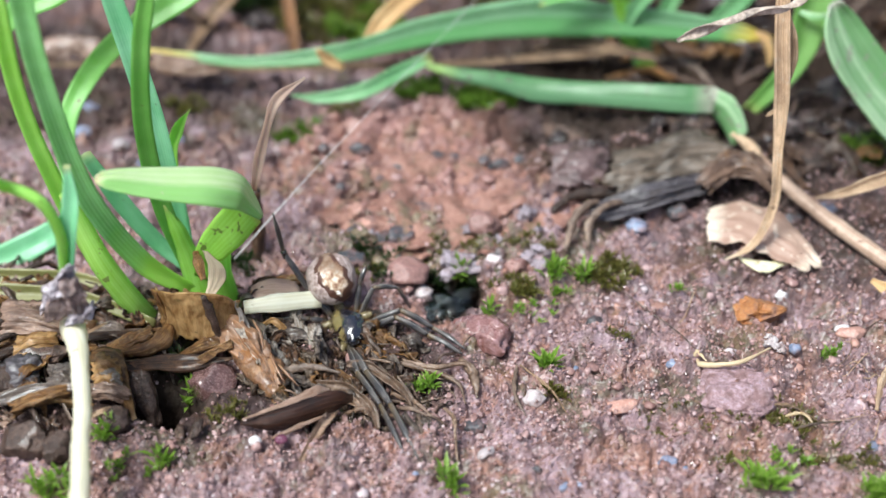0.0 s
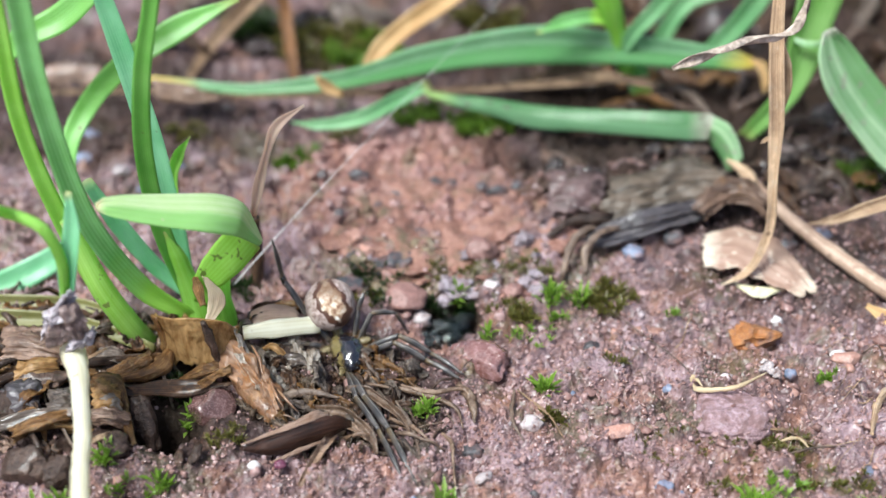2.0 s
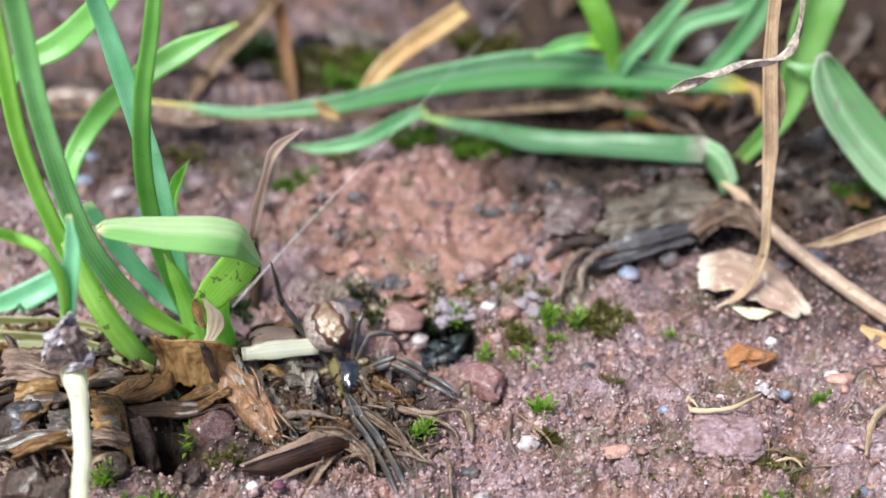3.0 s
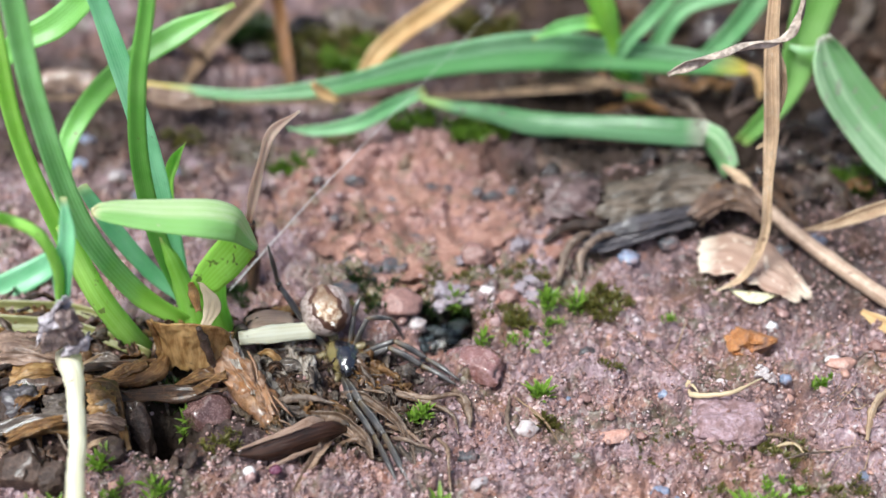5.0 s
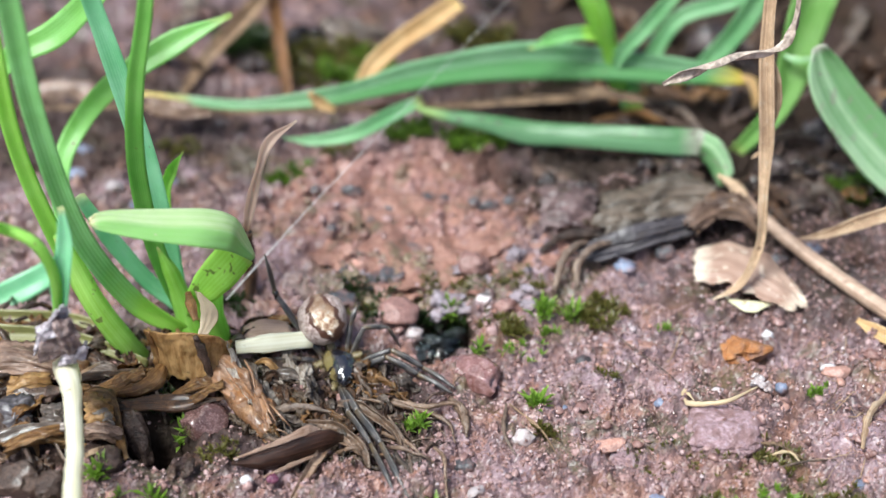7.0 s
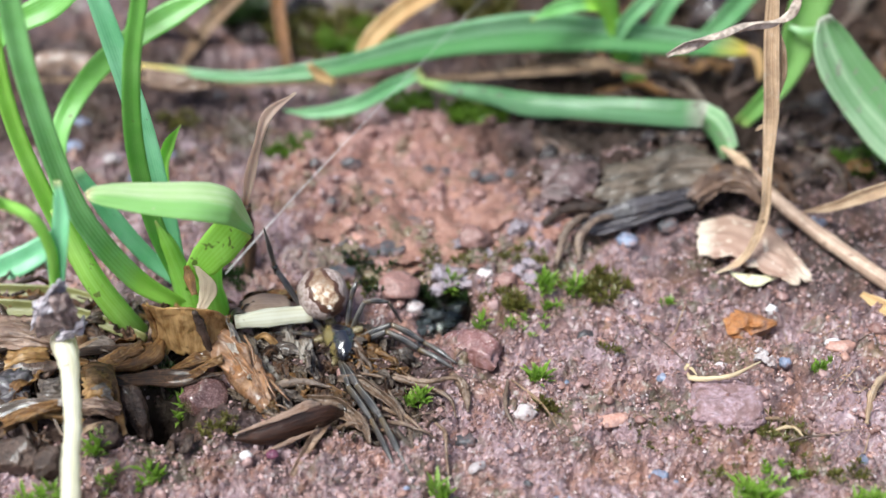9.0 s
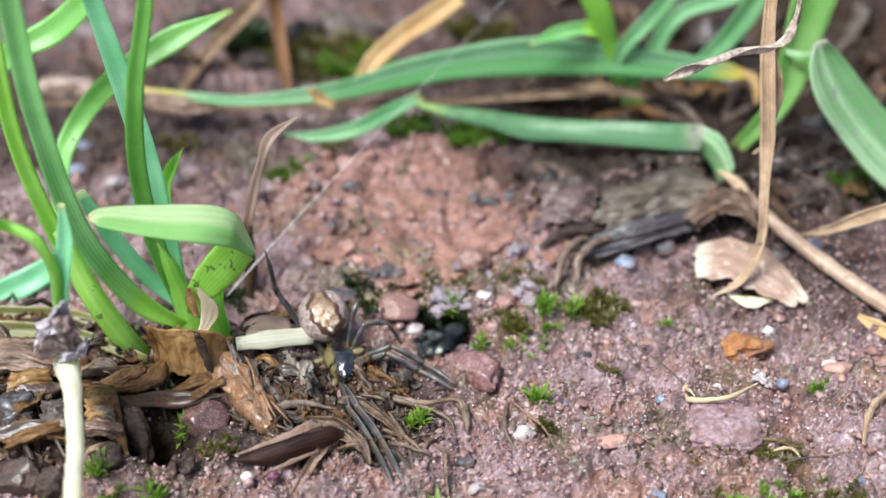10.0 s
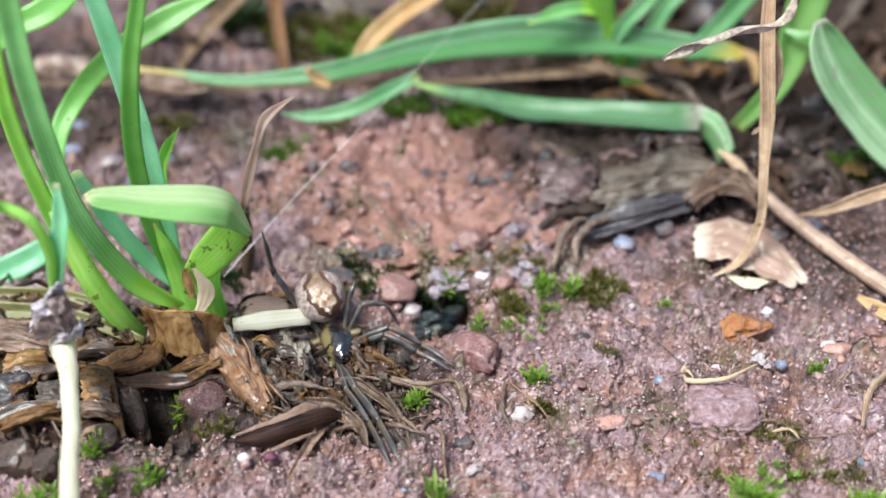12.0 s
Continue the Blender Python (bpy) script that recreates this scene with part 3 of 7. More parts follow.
# ---- grass tuft ----
def grass_tuft():
    base = gp((-21.8, -11.0))
    g = thing("grass_tuft", base, "fresh green grass tuft with brown papery husk at its base", "grass")
    blade(g, [(-21.1, -10.0, -1.0), (-21.9, -11.0, 1.5), (-24.9, -12.0, 5.4), (-27.8, -13.0, 13.3), (-29.1, -13.0, 23.7), (-29.5, -12.0, 32.3), (-29.4, -12.0, 37.3)],
          [0.6, 1.2, 1.75, 1.75, 1.65, 1.7, 1.6], GREEN, fold=0.3, twist=(0, 5, 10, 5, 0, 0), n=40)
    blade(g, [(-24.5, -9.0, -5.3), (-26.5, -9.5, -2.0), (-29.2, -10.0, 4.5), (-31.4, -10.0, 13.9), (-32.2, -10.0, 20.9), (-32.0, -10.0, 28.4), (-31.8, -10.0, 34.6)],
          [1.5, 1.6, 1.6, 1.35, 1.3, 1.3, 1.2], LIME, fold=0.3, n=36, thick=0.5)
    blade(g, [(-21.3, -9.5, -2.1), (-21.7, -9.5, 2.5), (-23.1, -9.5, 8.9), (-23.5, -9.5, 16.6), (-22.8, -9.0, 23.5), (-21.5, -8.0, 29.1), (-20.5, -7.0, 34.4)],
          [1.3, 1.5, 1.5, 1.45, 1.35, 1.2, 1.0], LIME_DEEP, fold=0.22, twist=(0, 10, 20, 20, 15, 10), n=36, thick=0.3)
    blade(g, [(-21.4, -8.0, -1.5), (-22.1, -7.5, 2.0), (-22.7, -7.0, 8.4), (-23.5, -6.0, 15.4), (-24.8, -5.0, 22.4), (-26.1, -4.0, 28.2), (-26.9, -4.0, 32.4)],
          [0.9, 1.3, 1.9, 2.0, 1.8, 1.5, 1.2], TEAL, fold=0.25, twist=(0, -10, -15, -10, 0), n=36)
    blade(g, [(-33.3, -2.0, 2.4), (-33.4, 2.0, 8.1), (-31.9, 5.0, 11.1), (-28.6, 7.0, 14.2), (-23.9, 9.0, 16.7), (-18.4, 11.0, 18.7)],
          [1.0, 1.6, 1.9, 2.0, 2.3, 0.5], LIME_PALE, fold=0.15, n=30)
    blade(g, [(-40.6, 3.0, 14.5), (-36.1, 4.0, 18.6), (-32.5, 5.0, 20.2), (-29.8, 6.0, 22.3), (-26.7, 7.0, 25.1)],
          [1.6, 2.0, 2.4, 2.2, 1.6], LIME_PALE, fold=0.15, n=24)
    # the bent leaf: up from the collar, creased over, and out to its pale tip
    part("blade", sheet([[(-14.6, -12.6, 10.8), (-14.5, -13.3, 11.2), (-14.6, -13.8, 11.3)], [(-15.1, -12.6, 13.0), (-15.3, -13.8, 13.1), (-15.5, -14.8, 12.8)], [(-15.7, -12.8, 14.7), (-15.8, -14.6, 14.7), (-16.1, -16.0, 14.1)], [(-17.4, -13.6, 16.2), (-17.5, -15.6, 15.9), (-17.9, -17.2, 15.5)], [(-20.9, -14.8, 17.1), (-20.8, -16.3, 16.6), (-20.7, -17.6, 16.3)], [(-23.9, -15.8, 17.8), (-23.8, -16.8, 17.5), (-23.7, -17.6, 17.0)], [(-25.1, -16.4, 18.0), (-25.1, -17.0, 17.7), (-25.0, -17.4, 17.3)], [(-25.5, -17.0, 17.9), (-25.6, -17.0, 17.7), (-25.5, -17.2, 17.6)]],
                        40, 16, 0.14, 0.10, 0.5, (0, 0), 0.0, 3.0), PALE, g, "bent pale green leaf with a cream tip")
    blade(g, [(-20.3, -12.0, 3.6), (-19.5, -12.6, 6.4), (-18.5, -12.6, 7.8), (-17.2, -12.8, 9.5), (-15.5, -13.1, 11.9)], [1.2, 2.0, 2.7, 3.0, 2.9], LIME_SPECKLED, fold=0.12, n=24, across=9)
    blade(g, [(-22.0, -8.5, 1.2), (-24.6, -8.0, 4.2), (-26.8, -8.0, 8.3), (-28.9, -8.0, 13.2)], [0.8, 1.4, 1.5, 1.0], TEAL, fold=0.25, n=18)
    blade(g, [(-22.8, -5.0, 1.7), (-23.1, -4.0, 9.3), (-22.2, -4.0, 12.5), (-21.0, -4.0, 14.6)], [0.6, 1.0, 1.0, 0.1], LIME, fold=0.5, n=16)
    blade(g, [(-31.9, -4.0, 3.4), (-34.5, -4.0, 1.5), (-37.2, -5.0, 0.4), (-41.2, -6.0, -1.0)], [1.2, 2.2, 2.4, 2.4], TEAL, fold=0.2, n=18)
    blade(g, [(-24.1, -14.7, 0.9), (-27.6, -13.0, 1.2), (-31.6, -11.8, 1.4), (-36.7, -11.6, 1.6), (-41.2, -11.0, 1.3)], [1.0, 1.1, 1.2, 1.5, 1.5], OLIVE, fold=0.4, n=20, thick=0.5)
    blade(g, [(-24.8, -12.4, 0.7), (-30.2, -9.6, 1.0), (-34.4, -9.6, 1.4), (-40.3, -9.2, 1.2)], [0.9, 1.0, 1.4, 1.4], OLIVE, fold=0.4, n=20, thick=0.5)
    # shoots and husk round the base
    part("stem", tube(bmesh.new(), [(-24.1, -11.5, -3.9), (-24.7, -12.6, -1.1), (-26.0, -13.2, 2.1), (-27.7, -13.0, 5.8), (-29.1, -12.0, 9.2), (-29.9, -11.4, 11.9)], [0.7, 0.85, 1.0, 0.95, 0.85, 0.6], 26, 14, 0.08), LIME_DIRTY, g, "thick lime green stem specked with soil")
    part("stem", tube(bmesh.new(), [(-20.0, -11.0, -4.0), (-20.9, -10.0, -1.0), (-21.5, -9.5, 2.5), (-22.2, -9.3, 6.0), (-23.0, -9.3, 9.1)], [1.3, 1.5, 1.0, 0.7, 0.2], rough=0.1), LIME, g)
    part("stem", tube(bmesh.new(), [(-18.0, -11.5, -2.8), (-18.5, -11.0, -0.0), (-18.8, -10.8, 3.7), (-18.1, -10.6, 6.6), (-17.3, -10.6, 8.4)], [0.9, 0.9, 0.85, 0.5, 0.1], rough=0.1), LIME, g)
    part("husk", sheet([[(-23.5, -14.6, 5.0), (-22.6, -15.8, 5.6), (-21.0, -16.5, 6.1), (-19.1, -16.7, 6.3), (-17.6, -16.2, 5.5), (-16.8, -15.0, 3.6)],
                        [(-23.2, -14.8, 3.0), (-22.4, -16.0, 3.6), (-20.9, -16.6, 4.1), (-19.3, -16.8, 4.3), (-17.8, -16.4, 3.7), (-17.0, -15.4, 1.8)],
                        [(-22.6, -15.6, 0.5), (-22.0, -16.6, 1.0), (-20.8, -17.1, 1.6), (-19.5, -17.5, 1.4), (-18.2, -17.5, 0.8), (-17.3, -16.8, 0.2)]],
                       34, 40, 0.14, 0.16, 0.6, (0.04, 0.16), 0.02, 3.0), SHEATH, g, "torn amber-brown papery husk")
    part("husk", sheet([[(-23.7, -14.8, 5.0), (-23.2, -15.4, 5.2)], [(-23.4, -15.2, 3.2), (-22.6, -15.9, 3.2)], [(-23.0, -15.9, 0.8), (-22.2, -16.2, 1.0)]], 14, 6, 0.2, 0.2, 0.8, (0, 0.2), 0.1, 6.0), HUSK, g)
    part("husk", sheet([[(-20.4, -18.6, 1.0), (-19.4, -18.9, 1.9), (-18.2, -18.7, 2.6), (-17.2, -18.2, 2.9)], [(-20.0, -19.1, 0.6), (-19.0, -19.3, 1.4), (-18.1, -19.0, 2.0), (-17.0, -18.7, 2.3)]], 8, 18, 0.2, 0.15, 0.8, (0.1, 0.1), 0.05, 2.0), HUSK, g)
    part("husk", ribbon(bmesh.new(), [(-22.3, -16.3, 2.4), (-22.8, -17.6, 2.2), (-24.2, -18.3, 1.8), (-26.5, -18.7, 1.6)], [0.8, 1.4, 1.2, 0.4], fold=-0.3, ragged=0.15, seed=5, n=18, crumple=0.2), HUSK, g)
    part("rootstock", tube(bmesh.new(), [(-17.6, -16.2, 2.0), (-16.4, -18.2, 1.2), (-14.9, -20.2, 0.8), (-13.6, -21.8, 0.7), (-12.5, -22.9, 0.4)], [0.7, 0.95, 0.95, 0.7, 0.3], 34, 16, 0.12, 2.0), ROOT, g, "wet frayed amber-brown rootstock")
    wrap = []
    for f in (0.0, 0.2, 0.4, 0.6, 0.8, 1.0):
        c = Vector((-17.5, -16.2, 2.2)).lerp(Vector((-12.6, -22.8, 0.6)), f) + Vector((0.5 * math.sin(4.0 * f), 0, 0))
        w = 1.25 - 0.85 * f * f
        wrap.append([c + Vector((0.8, 0.6, 0)) * w * u + Vector((0, 0, w * h)) for u, h in ((-1.15, -0.5), (-0.75, 0.45), (0.0, 0.95), (0.75, 0.5), (1.15, -0.4))])
    part("sheath", sheet(wrap, 44, 30, 0.16, 0.55, 0.75, (0.0, 0.2), 0.06, 12.0), WRAP, g, "wet crumpled amber sheath round the root")
    part("membrane", sheet([[(-17.4, -15.2, 4.2), (-16.4, -15.6, 3.0)], [(-16.4, -17.2, 3.2), (-15.3, -17.0, 1.9)], [(-15.2, -19.3, 2.1), (-14.0, -18.9, 0.9)], [(-13.3, -21.7, 1.5), (-12.5, -21.3, 0.6)]], 30, 10, 0.08, 0.35, 0.9, (0.05, 0.15), 0.2, 4.0), MEMBRANE, g, "whitish torn membrane along the root")
    part("membrane", sheet([[(-17.2, -17.0, 3.0), (-16.6, -17.1, 2.9)], [(-16.0, -18.6, 2.5), (-15.3, -18.7, 2.4)], [(-14.9, -20.4, 2.0), (-14.3, -20.3, 1.8)]], 20, 6, 0.08, 0.3, 1.2, (0.1, 0.2), 0.25, 8.0), MEMBRANE, g)
    for k in range(3):
        rr = random.Random(k)
        a, b = Vector((-16.9, -16.7, 3.6)), Vector((-12.7, -23.0, 1.5))
        f = rr.uniform(0.0, 0.6)
        p = a.lerp(b, f) + Vector((rr.uniform(-0.6, 1.3), rr.uniform(-0.4, 0.4), rr.uniform(0.0, 0.8)))
        q = a.lerp(b, f + 0.35) + Vector((rr.uniform(-0.6, 1.8), rr.uniform(-0.6, 0.3), rr.uniform(-0.4, 0.6)))
        part("fibre", tube(bmesh.new(), [p, p.lerp(q, 0.5) + Vector((rr.uniform(-0.3, 0.3), 0, 0.2)), q], [0.1, 0.14, 0.05], 10, 5, 0.3), ROOT, g)
    part("root_bit", tube(bmesh.new(), [(-13.3, -22.0, 1.1), (-12.2, -23.0, 0.3)], [0.5, 0.2], rough=0.4), HUSK, g)
    part("collar", sheet([[(-19.5, -13.4, 7.8), (-19.1, -13.6, 7.8)], [(-19.1, -14.4, 7.2), (-17.8, -14.3, 6.9)], [(-19.0, -15.2, 6.4), (-17.7, -14.9, 6.0)], [(-19.2, -16.3, 5.7), (-18.5, -16.3, 5.5)]], 20, 10, 0.1, 0.08, 0.8, (0, 0.06), 0.06, 1.0), COLLAR, g, "cream papery collar")
    part("collar", ribbon(bmesh.new(), [(-20.3, -12.6, 6.9), (-19.9, -13.8, 6.8), (-19.4, -15.1, 6.2)], [0.5, 0.9, 0.5], fold=-0.3, n=12, crumple=0.3), HUSK, g)
    part("splinter", tube(bmesh.new(), [(-19.15, -17.2, 6.4), (-18.75, -17.2, 4.8), (-18.5, -17.2, 2.9), (-18.1, -17.2, 1.3)], [0.22, 0.40, 0.33, 0.12], 18, 8, 0.5), BARK, g, "dark splinter stuck to the husk")
    return g


grass_tuft()


def withered_bud():
    b = thing("withered_bud", gp((-26.5, -35.7)), "withered purplish bud on a pale cream stalk", "dead flower")
    part("stalk", tube(bmesh.new(), [(-24.8, -39.5, -0.5), (-25.3, -37.0, 3.0), (-25.3, -35.5, 4.4), (-25.4, -33.5, 5.7), (-25.9, -31.0, 5.6), (-26.2, -28.5, 6.1), (-26.7, -26.0, 6.9), (-27.2, -23.8, 7.6), (-28.5, -20.6, 6.4)], [0.66, 0.66, 0.66, 0.65, 0.62, 0.62, 0.64, 0.78, 0.95], 44, 14, 0.2), IVORY, b)
    m = lump(bmesh.new(), (-28.3, -20.5, 9.0), (1.7, 1.2, 1.8), 0.8, 3.1, 20, 5, 10, 0.8)
    part("head", m, BUD, b)
    for k, rows in enumerate((
            [[(-29.4, -20.8, 11.0), (-27.9, -21.6, 12.4), (-26.8, -21.4, 12.4)], [(-29.2, -21.2, 9.7), (-27.5, -22.3, 11.3), (-26.3, -21.8, 10.6)], [(-29.2, -21.0, 7.6), (-27.6, -22.0, 9.1), (-26.6, -21.4, 8.6)]],
            [[(-29.8, -20.8, 11.0), (-28.7, -21.4, 12.0), (-27.8, -21.6, 13.4), (-27.1, -21.0, 13.3)], [(-30.4, -20.6, 9.0), (-29.2, -21.5, 10.7), (-28.1, -21.8, 11.9), (-26.9, -21.2, 12.7)], [(-30.5, -20.4, 7.6), (-29.5, -21.2, 9.0), (-28.5, -21.9, 10.6), (-27.9, -21.8, 11.4)]],
            [[(-26.4, -21.0, 9.6), (-26.0, -21.3, 9.2), (-26.5, -21.0, 8.0)], [(-26.9, -21.8, 9.4), (-26.7, -22.2, 9.2), (-27.2, -21.8, 8.1)], [(-28.4, -21.8, 8.9), (-28.3, -22.2, 8.5), (-28.8, -21.6, 7.3)]])):
        part("sepal", sheet(rows, 22, 22, 0.22, 0.5, 0.9, (0.12, 0.12), 0.12, 3.0 * k), (BUD, LAVENDER, LAVENDER)[k], b)
    blade(b, [(-28.1, -20.5, 10.7), (-27.3, -20.5, 15.1), (-26.8, -19.5, 17.5), (-26.8, -18.5, 20.2)], [0.9, 1.5, 1.2, 0.5], TEAL, fold=0.3, n=20)
    part("stem", tube(bmesh.new(), [(-28.2, -20.5, 11.3), (-27.7, -20.5, 15.4), (-28.5, -20.5, 18.5), (-30.7, -20.5, 19.9), (-30.9, -25.0, 24.1)], [0.35, 0.42, 0.42, 0.42, 0.4]), LIME, b)
    return b


LAVENDER = mottled("lavender_petal", (0.08, 0.055, 0.065), (0.58, 0.50, 0.54), (0.90, 0.86, 0.90), 1.3, 0.5, 1.0, crust=0.2, vary=0.1)
BUD = mottled("withered_petal", (0.025, 0.015, 0.017), (0.20, 0.125, 0.105), (0.56, 0.44, 0.41), 1.3, 0.5, 1.0)
withered_bud()


# ---- grass and dead stalks further back ----
def single(name, pts, widths, mat, label, category, **kw):
    """A lone blade or straw as a thing of its own."""
    g = thing(name, pts[0], label, category)
    blade(g, pts, widths, mat, **kw)
    kw["sink"], kw["fold"], kw["thick"], kw["across"] = kw.get("fold", 0.25) * 0.5 / 0.12, 0.0, 0.24, 3
    blade(g, pts, [w * 0.12 for w in widths], mat, name="midrib", **kw)
    return g


def back_grass():
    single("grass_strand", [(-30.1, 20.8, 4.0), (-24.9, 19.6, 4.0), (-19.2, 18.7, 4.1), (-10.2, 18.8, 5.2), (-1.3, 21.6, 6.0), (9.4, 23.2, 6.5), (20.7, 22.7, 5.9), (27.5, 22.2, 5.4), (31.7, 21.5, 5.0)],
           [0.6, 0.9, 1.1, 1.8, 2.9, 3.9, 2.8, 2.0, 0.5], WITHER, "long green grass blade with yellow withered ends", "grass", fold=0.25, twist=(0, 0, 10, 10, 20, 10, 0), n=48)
    solo("dead_leaf", sheet([[(-29.6, 20.2, 4.4), (-29.4, 19.6, 3.6), (-29.0, 19.2, 2.4)], [(-27.2, 19.9, 4.1), (-27.2, 19.3, 3.4), (-27.0, 18.8, 2.4)], [(-24.7, 19.6, 3.7), (-24.7, 19.1, 3.3), (-24.6, 18.6, 2.5)], [(-22.4, 19.4, 3.5), (-22.4, 19.0, 3.3), (-22.4, 18.7, 3.0)]], 26, 14, 0.12, 0.3, 0.4, (0.05, 0.12), 0.08, 4.0), TAN_WET, (-22, 19, 3.0), "tan dead sheath under a withered grass blade", "dead leaf", "litter under the grass")
    single("grass_strand", [(-15.3, 14.7, 2.9), (-12.2, 14.0, 3.1), (-8.4, 14.5, 3.6), (-5.2, 17.1, 3.8), (-1.9, 19.6, 4.1)], [0.2, 1.1, 1.5, 1.5, 1.1], BACK_GREEN, "slender bluish-green grass tip", "grass", fold=0.3, n=26)
    c = thing("grass_strand", (-3.3, 18.5, 4.2), "creased green grass blade bent down at its end", "grass")
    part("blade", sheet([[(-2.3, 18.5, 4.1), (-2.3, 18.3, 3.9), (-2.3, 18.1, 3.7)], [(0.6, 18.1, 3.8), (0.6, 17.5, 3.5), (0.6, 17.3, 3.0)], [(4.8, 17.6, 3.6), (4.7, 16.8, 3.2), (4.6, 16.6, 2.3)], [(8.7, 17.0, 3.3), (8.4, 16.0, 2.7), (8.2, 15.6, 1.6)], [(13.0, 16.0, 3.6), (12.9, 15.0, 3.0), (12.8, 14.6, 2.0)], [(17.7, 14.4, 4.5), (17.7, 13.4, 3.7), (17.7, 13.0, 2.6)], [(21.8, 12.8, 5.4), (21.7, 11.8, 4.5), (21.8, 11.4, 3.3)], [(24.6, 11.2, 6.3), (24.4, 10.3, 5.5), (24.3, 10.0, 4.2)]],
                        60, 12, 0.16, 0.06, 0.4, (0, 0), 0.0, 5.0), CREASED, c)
    part("blade", sheet([[(24.5, 10.8, 6.5), (24.3, 10.2, 5.5), (24.4, 10.8, 3.7)], [(26.1, 10.4, 5.7), (25.4, 9.7, 4.9), (25.0, 10.2, 3.1)], [(27.1, 9.6, 4.3), (26.4, 9.0, 3.6), (25.8, 9.4, 2.2)], [(27.6, 8.6, 2.7), (26.9, 8.2, 2.3), (26.3, 8.4, 1.2)]],
                        20, 10, 0.16, 0.06, 0.6, (0, 0.1), 0.03, 6.0), FADED, c, "bent-down faded end of the blade")
    single("dead_stalk", [(-41.7, 22.0, 1.5), (-29.5, 21.6, 2.0), (-19.0, 20.7, 2.0), (-9.3, 20.3, 2.6), (0.9, 20.0, 3.1), (10.0, 21.3, 3.0), (20.4, 22.4, 2.9)], [0.5, 0.5, 0.6, 0.6, 0.6, 0.8, 0.5], DULL_STRAW,
           "flat brown dead stalk under the green blades", "dead stalk", fold=0.3, n=40)
    single("dead_stalk", [(8.4, 22.4, 3.0), (12.4, 23.2, 3.5), (16.3, 21.8, 3.5), (20.8, 20.8, 3.0)], [0.5, 1.0, 0.9, 0.5], DULL_STRAW, "crumpled tan dead leaf", "dead leaf", fold=0.3, ragged=0.1)
    s = thing("straw", gp((39.2, -9.3)), "long tan straw lying on the soil", "straw")
    part("stalk", tube(bmesh.new(), [(26.7, 8.7, 2.6), (28.5, 5.4, 2.0), (31.2, 0.6, 1.6), (34.8, -4.3, 1.2), (40.4, -11.3, 0.9)], [0.35, 0.55, 0.65, 0.72, 0.78], rough=0.14, n=30), PINKISH_STEM, s)
    part("sheath", ribbon(bmesh.new(), [(26.0, 8.5, 3.0), (27.5, 6.5, 2.8), (28.4, 3.9, 2.2)], [0.4, 1.1, 0.3], fold=-0.4, ragged=0.2, n=14, crumple=0.2), STRAW, s)
    single("dry_leaf", [(26.7, 4.0, 29.2), (26.4, 2.0, 24.3), (26.5, 0, 19.2), (27.0, -2.0, 13.9), (27.0, -4.0, 9.6), (27.1, -5.0, 5.5), (25.9, -6.0, 2.1), (23.5, -6.5, 0.7)],
           [0.9, 1.0, 1.15, 1.15, 0.75, 0.7, 0.75, 0.12], STRAW, "hanging dry tan grass leaf, curled at its tip", "dry leaf", fold=0.5, twist=(0, 30, 10, 40, 10, 50, 20), n=44, ragged=0.03)
    single("dry_leaf", [(27.2, 1.5, 20.2), (27.5, 0.5, 18.4), (27.6, 0.0, 16.8), (27.3, -1.0, 15.2), (27.1, -1.5, 13.8)], [0.2, 0.8, 0.9, 0.5, 0.1], STRAW, "split sliver of a dry tan grass leaf", "dry leaf", fold=0.5, n=22, ragged=0.05)
    single("dry_leaf", [(25.9, -2.0, 12.5), (26.2, -1.8, 12.6), (26.7, -1.6, 12.9)], [0.1, 0.35, 0.3], STRAW, "short dry spur on a hanging leaf", "dry leaf", fold=0.3, n=8)
    single("dry_leaf", [(30.0, 21.4, 5.8), (30.9, 21.0, 5.3), (31.4, 20.5, 4.2), (31.5, 20.0, 2.7)], [0.4, 1.0, 0.9, 0.4], ORANGE_STRAW, "curled brown tip of a withered blade", "dry leaf", fold=0.4, n=16)
    t = thing("dry_tendril", (27.4, -2.0, 29.5), "curled grey-brown withered tendril", "dry leaf")
    part("tendril", ribbon(bmesh.new(), [(17.2, -5.0, 21.7), (18.7, -5.0, 22.7), (20.6, -4.6, 23.1), (23.0, -4.0, 23.7), (25.7, -3.5, 23.8), (26.8, -3.0, 24.8), (27.3, -2.5, 26.4), (27.2, -2.0, 29.5)],
                         [0.3, 0.9, 0.75, 0.7, 0.6, 0.95, 0.5, 0.4], fold=0.5, twist=(0, 40, 110, 60, 140, 60, 100), n=50, thick=0.22, ragged=0.12, seed=6, crumple=0.2), TENDRIL, t)
    single("dry_leaf", [(32.0, 0, 2.2), (34.1, -1.0, 3.6), (36.4, -2.0, 5.7), (40.9, -3.0, 8.5)], [0.2, 0.8, 1.2, 1.4], STRAW, "pointed dry tan grass leaf", "dry leaf", fold=0.4)
    single("dry_leaf", [(35.3, -9.2, 0.8), (36.8, -10.7, 0.7), (39.9, -13.3, 0.6)], [0.5, 1.2, 1.4], ORANGE_STRAW, "orange-tan straw sliver on the soil", "straw", fold=0.4)
    r = thing("grass_shoot", (39.7, 32.1, -1.2), "broad green grass shoot with faded stripe", "grass")
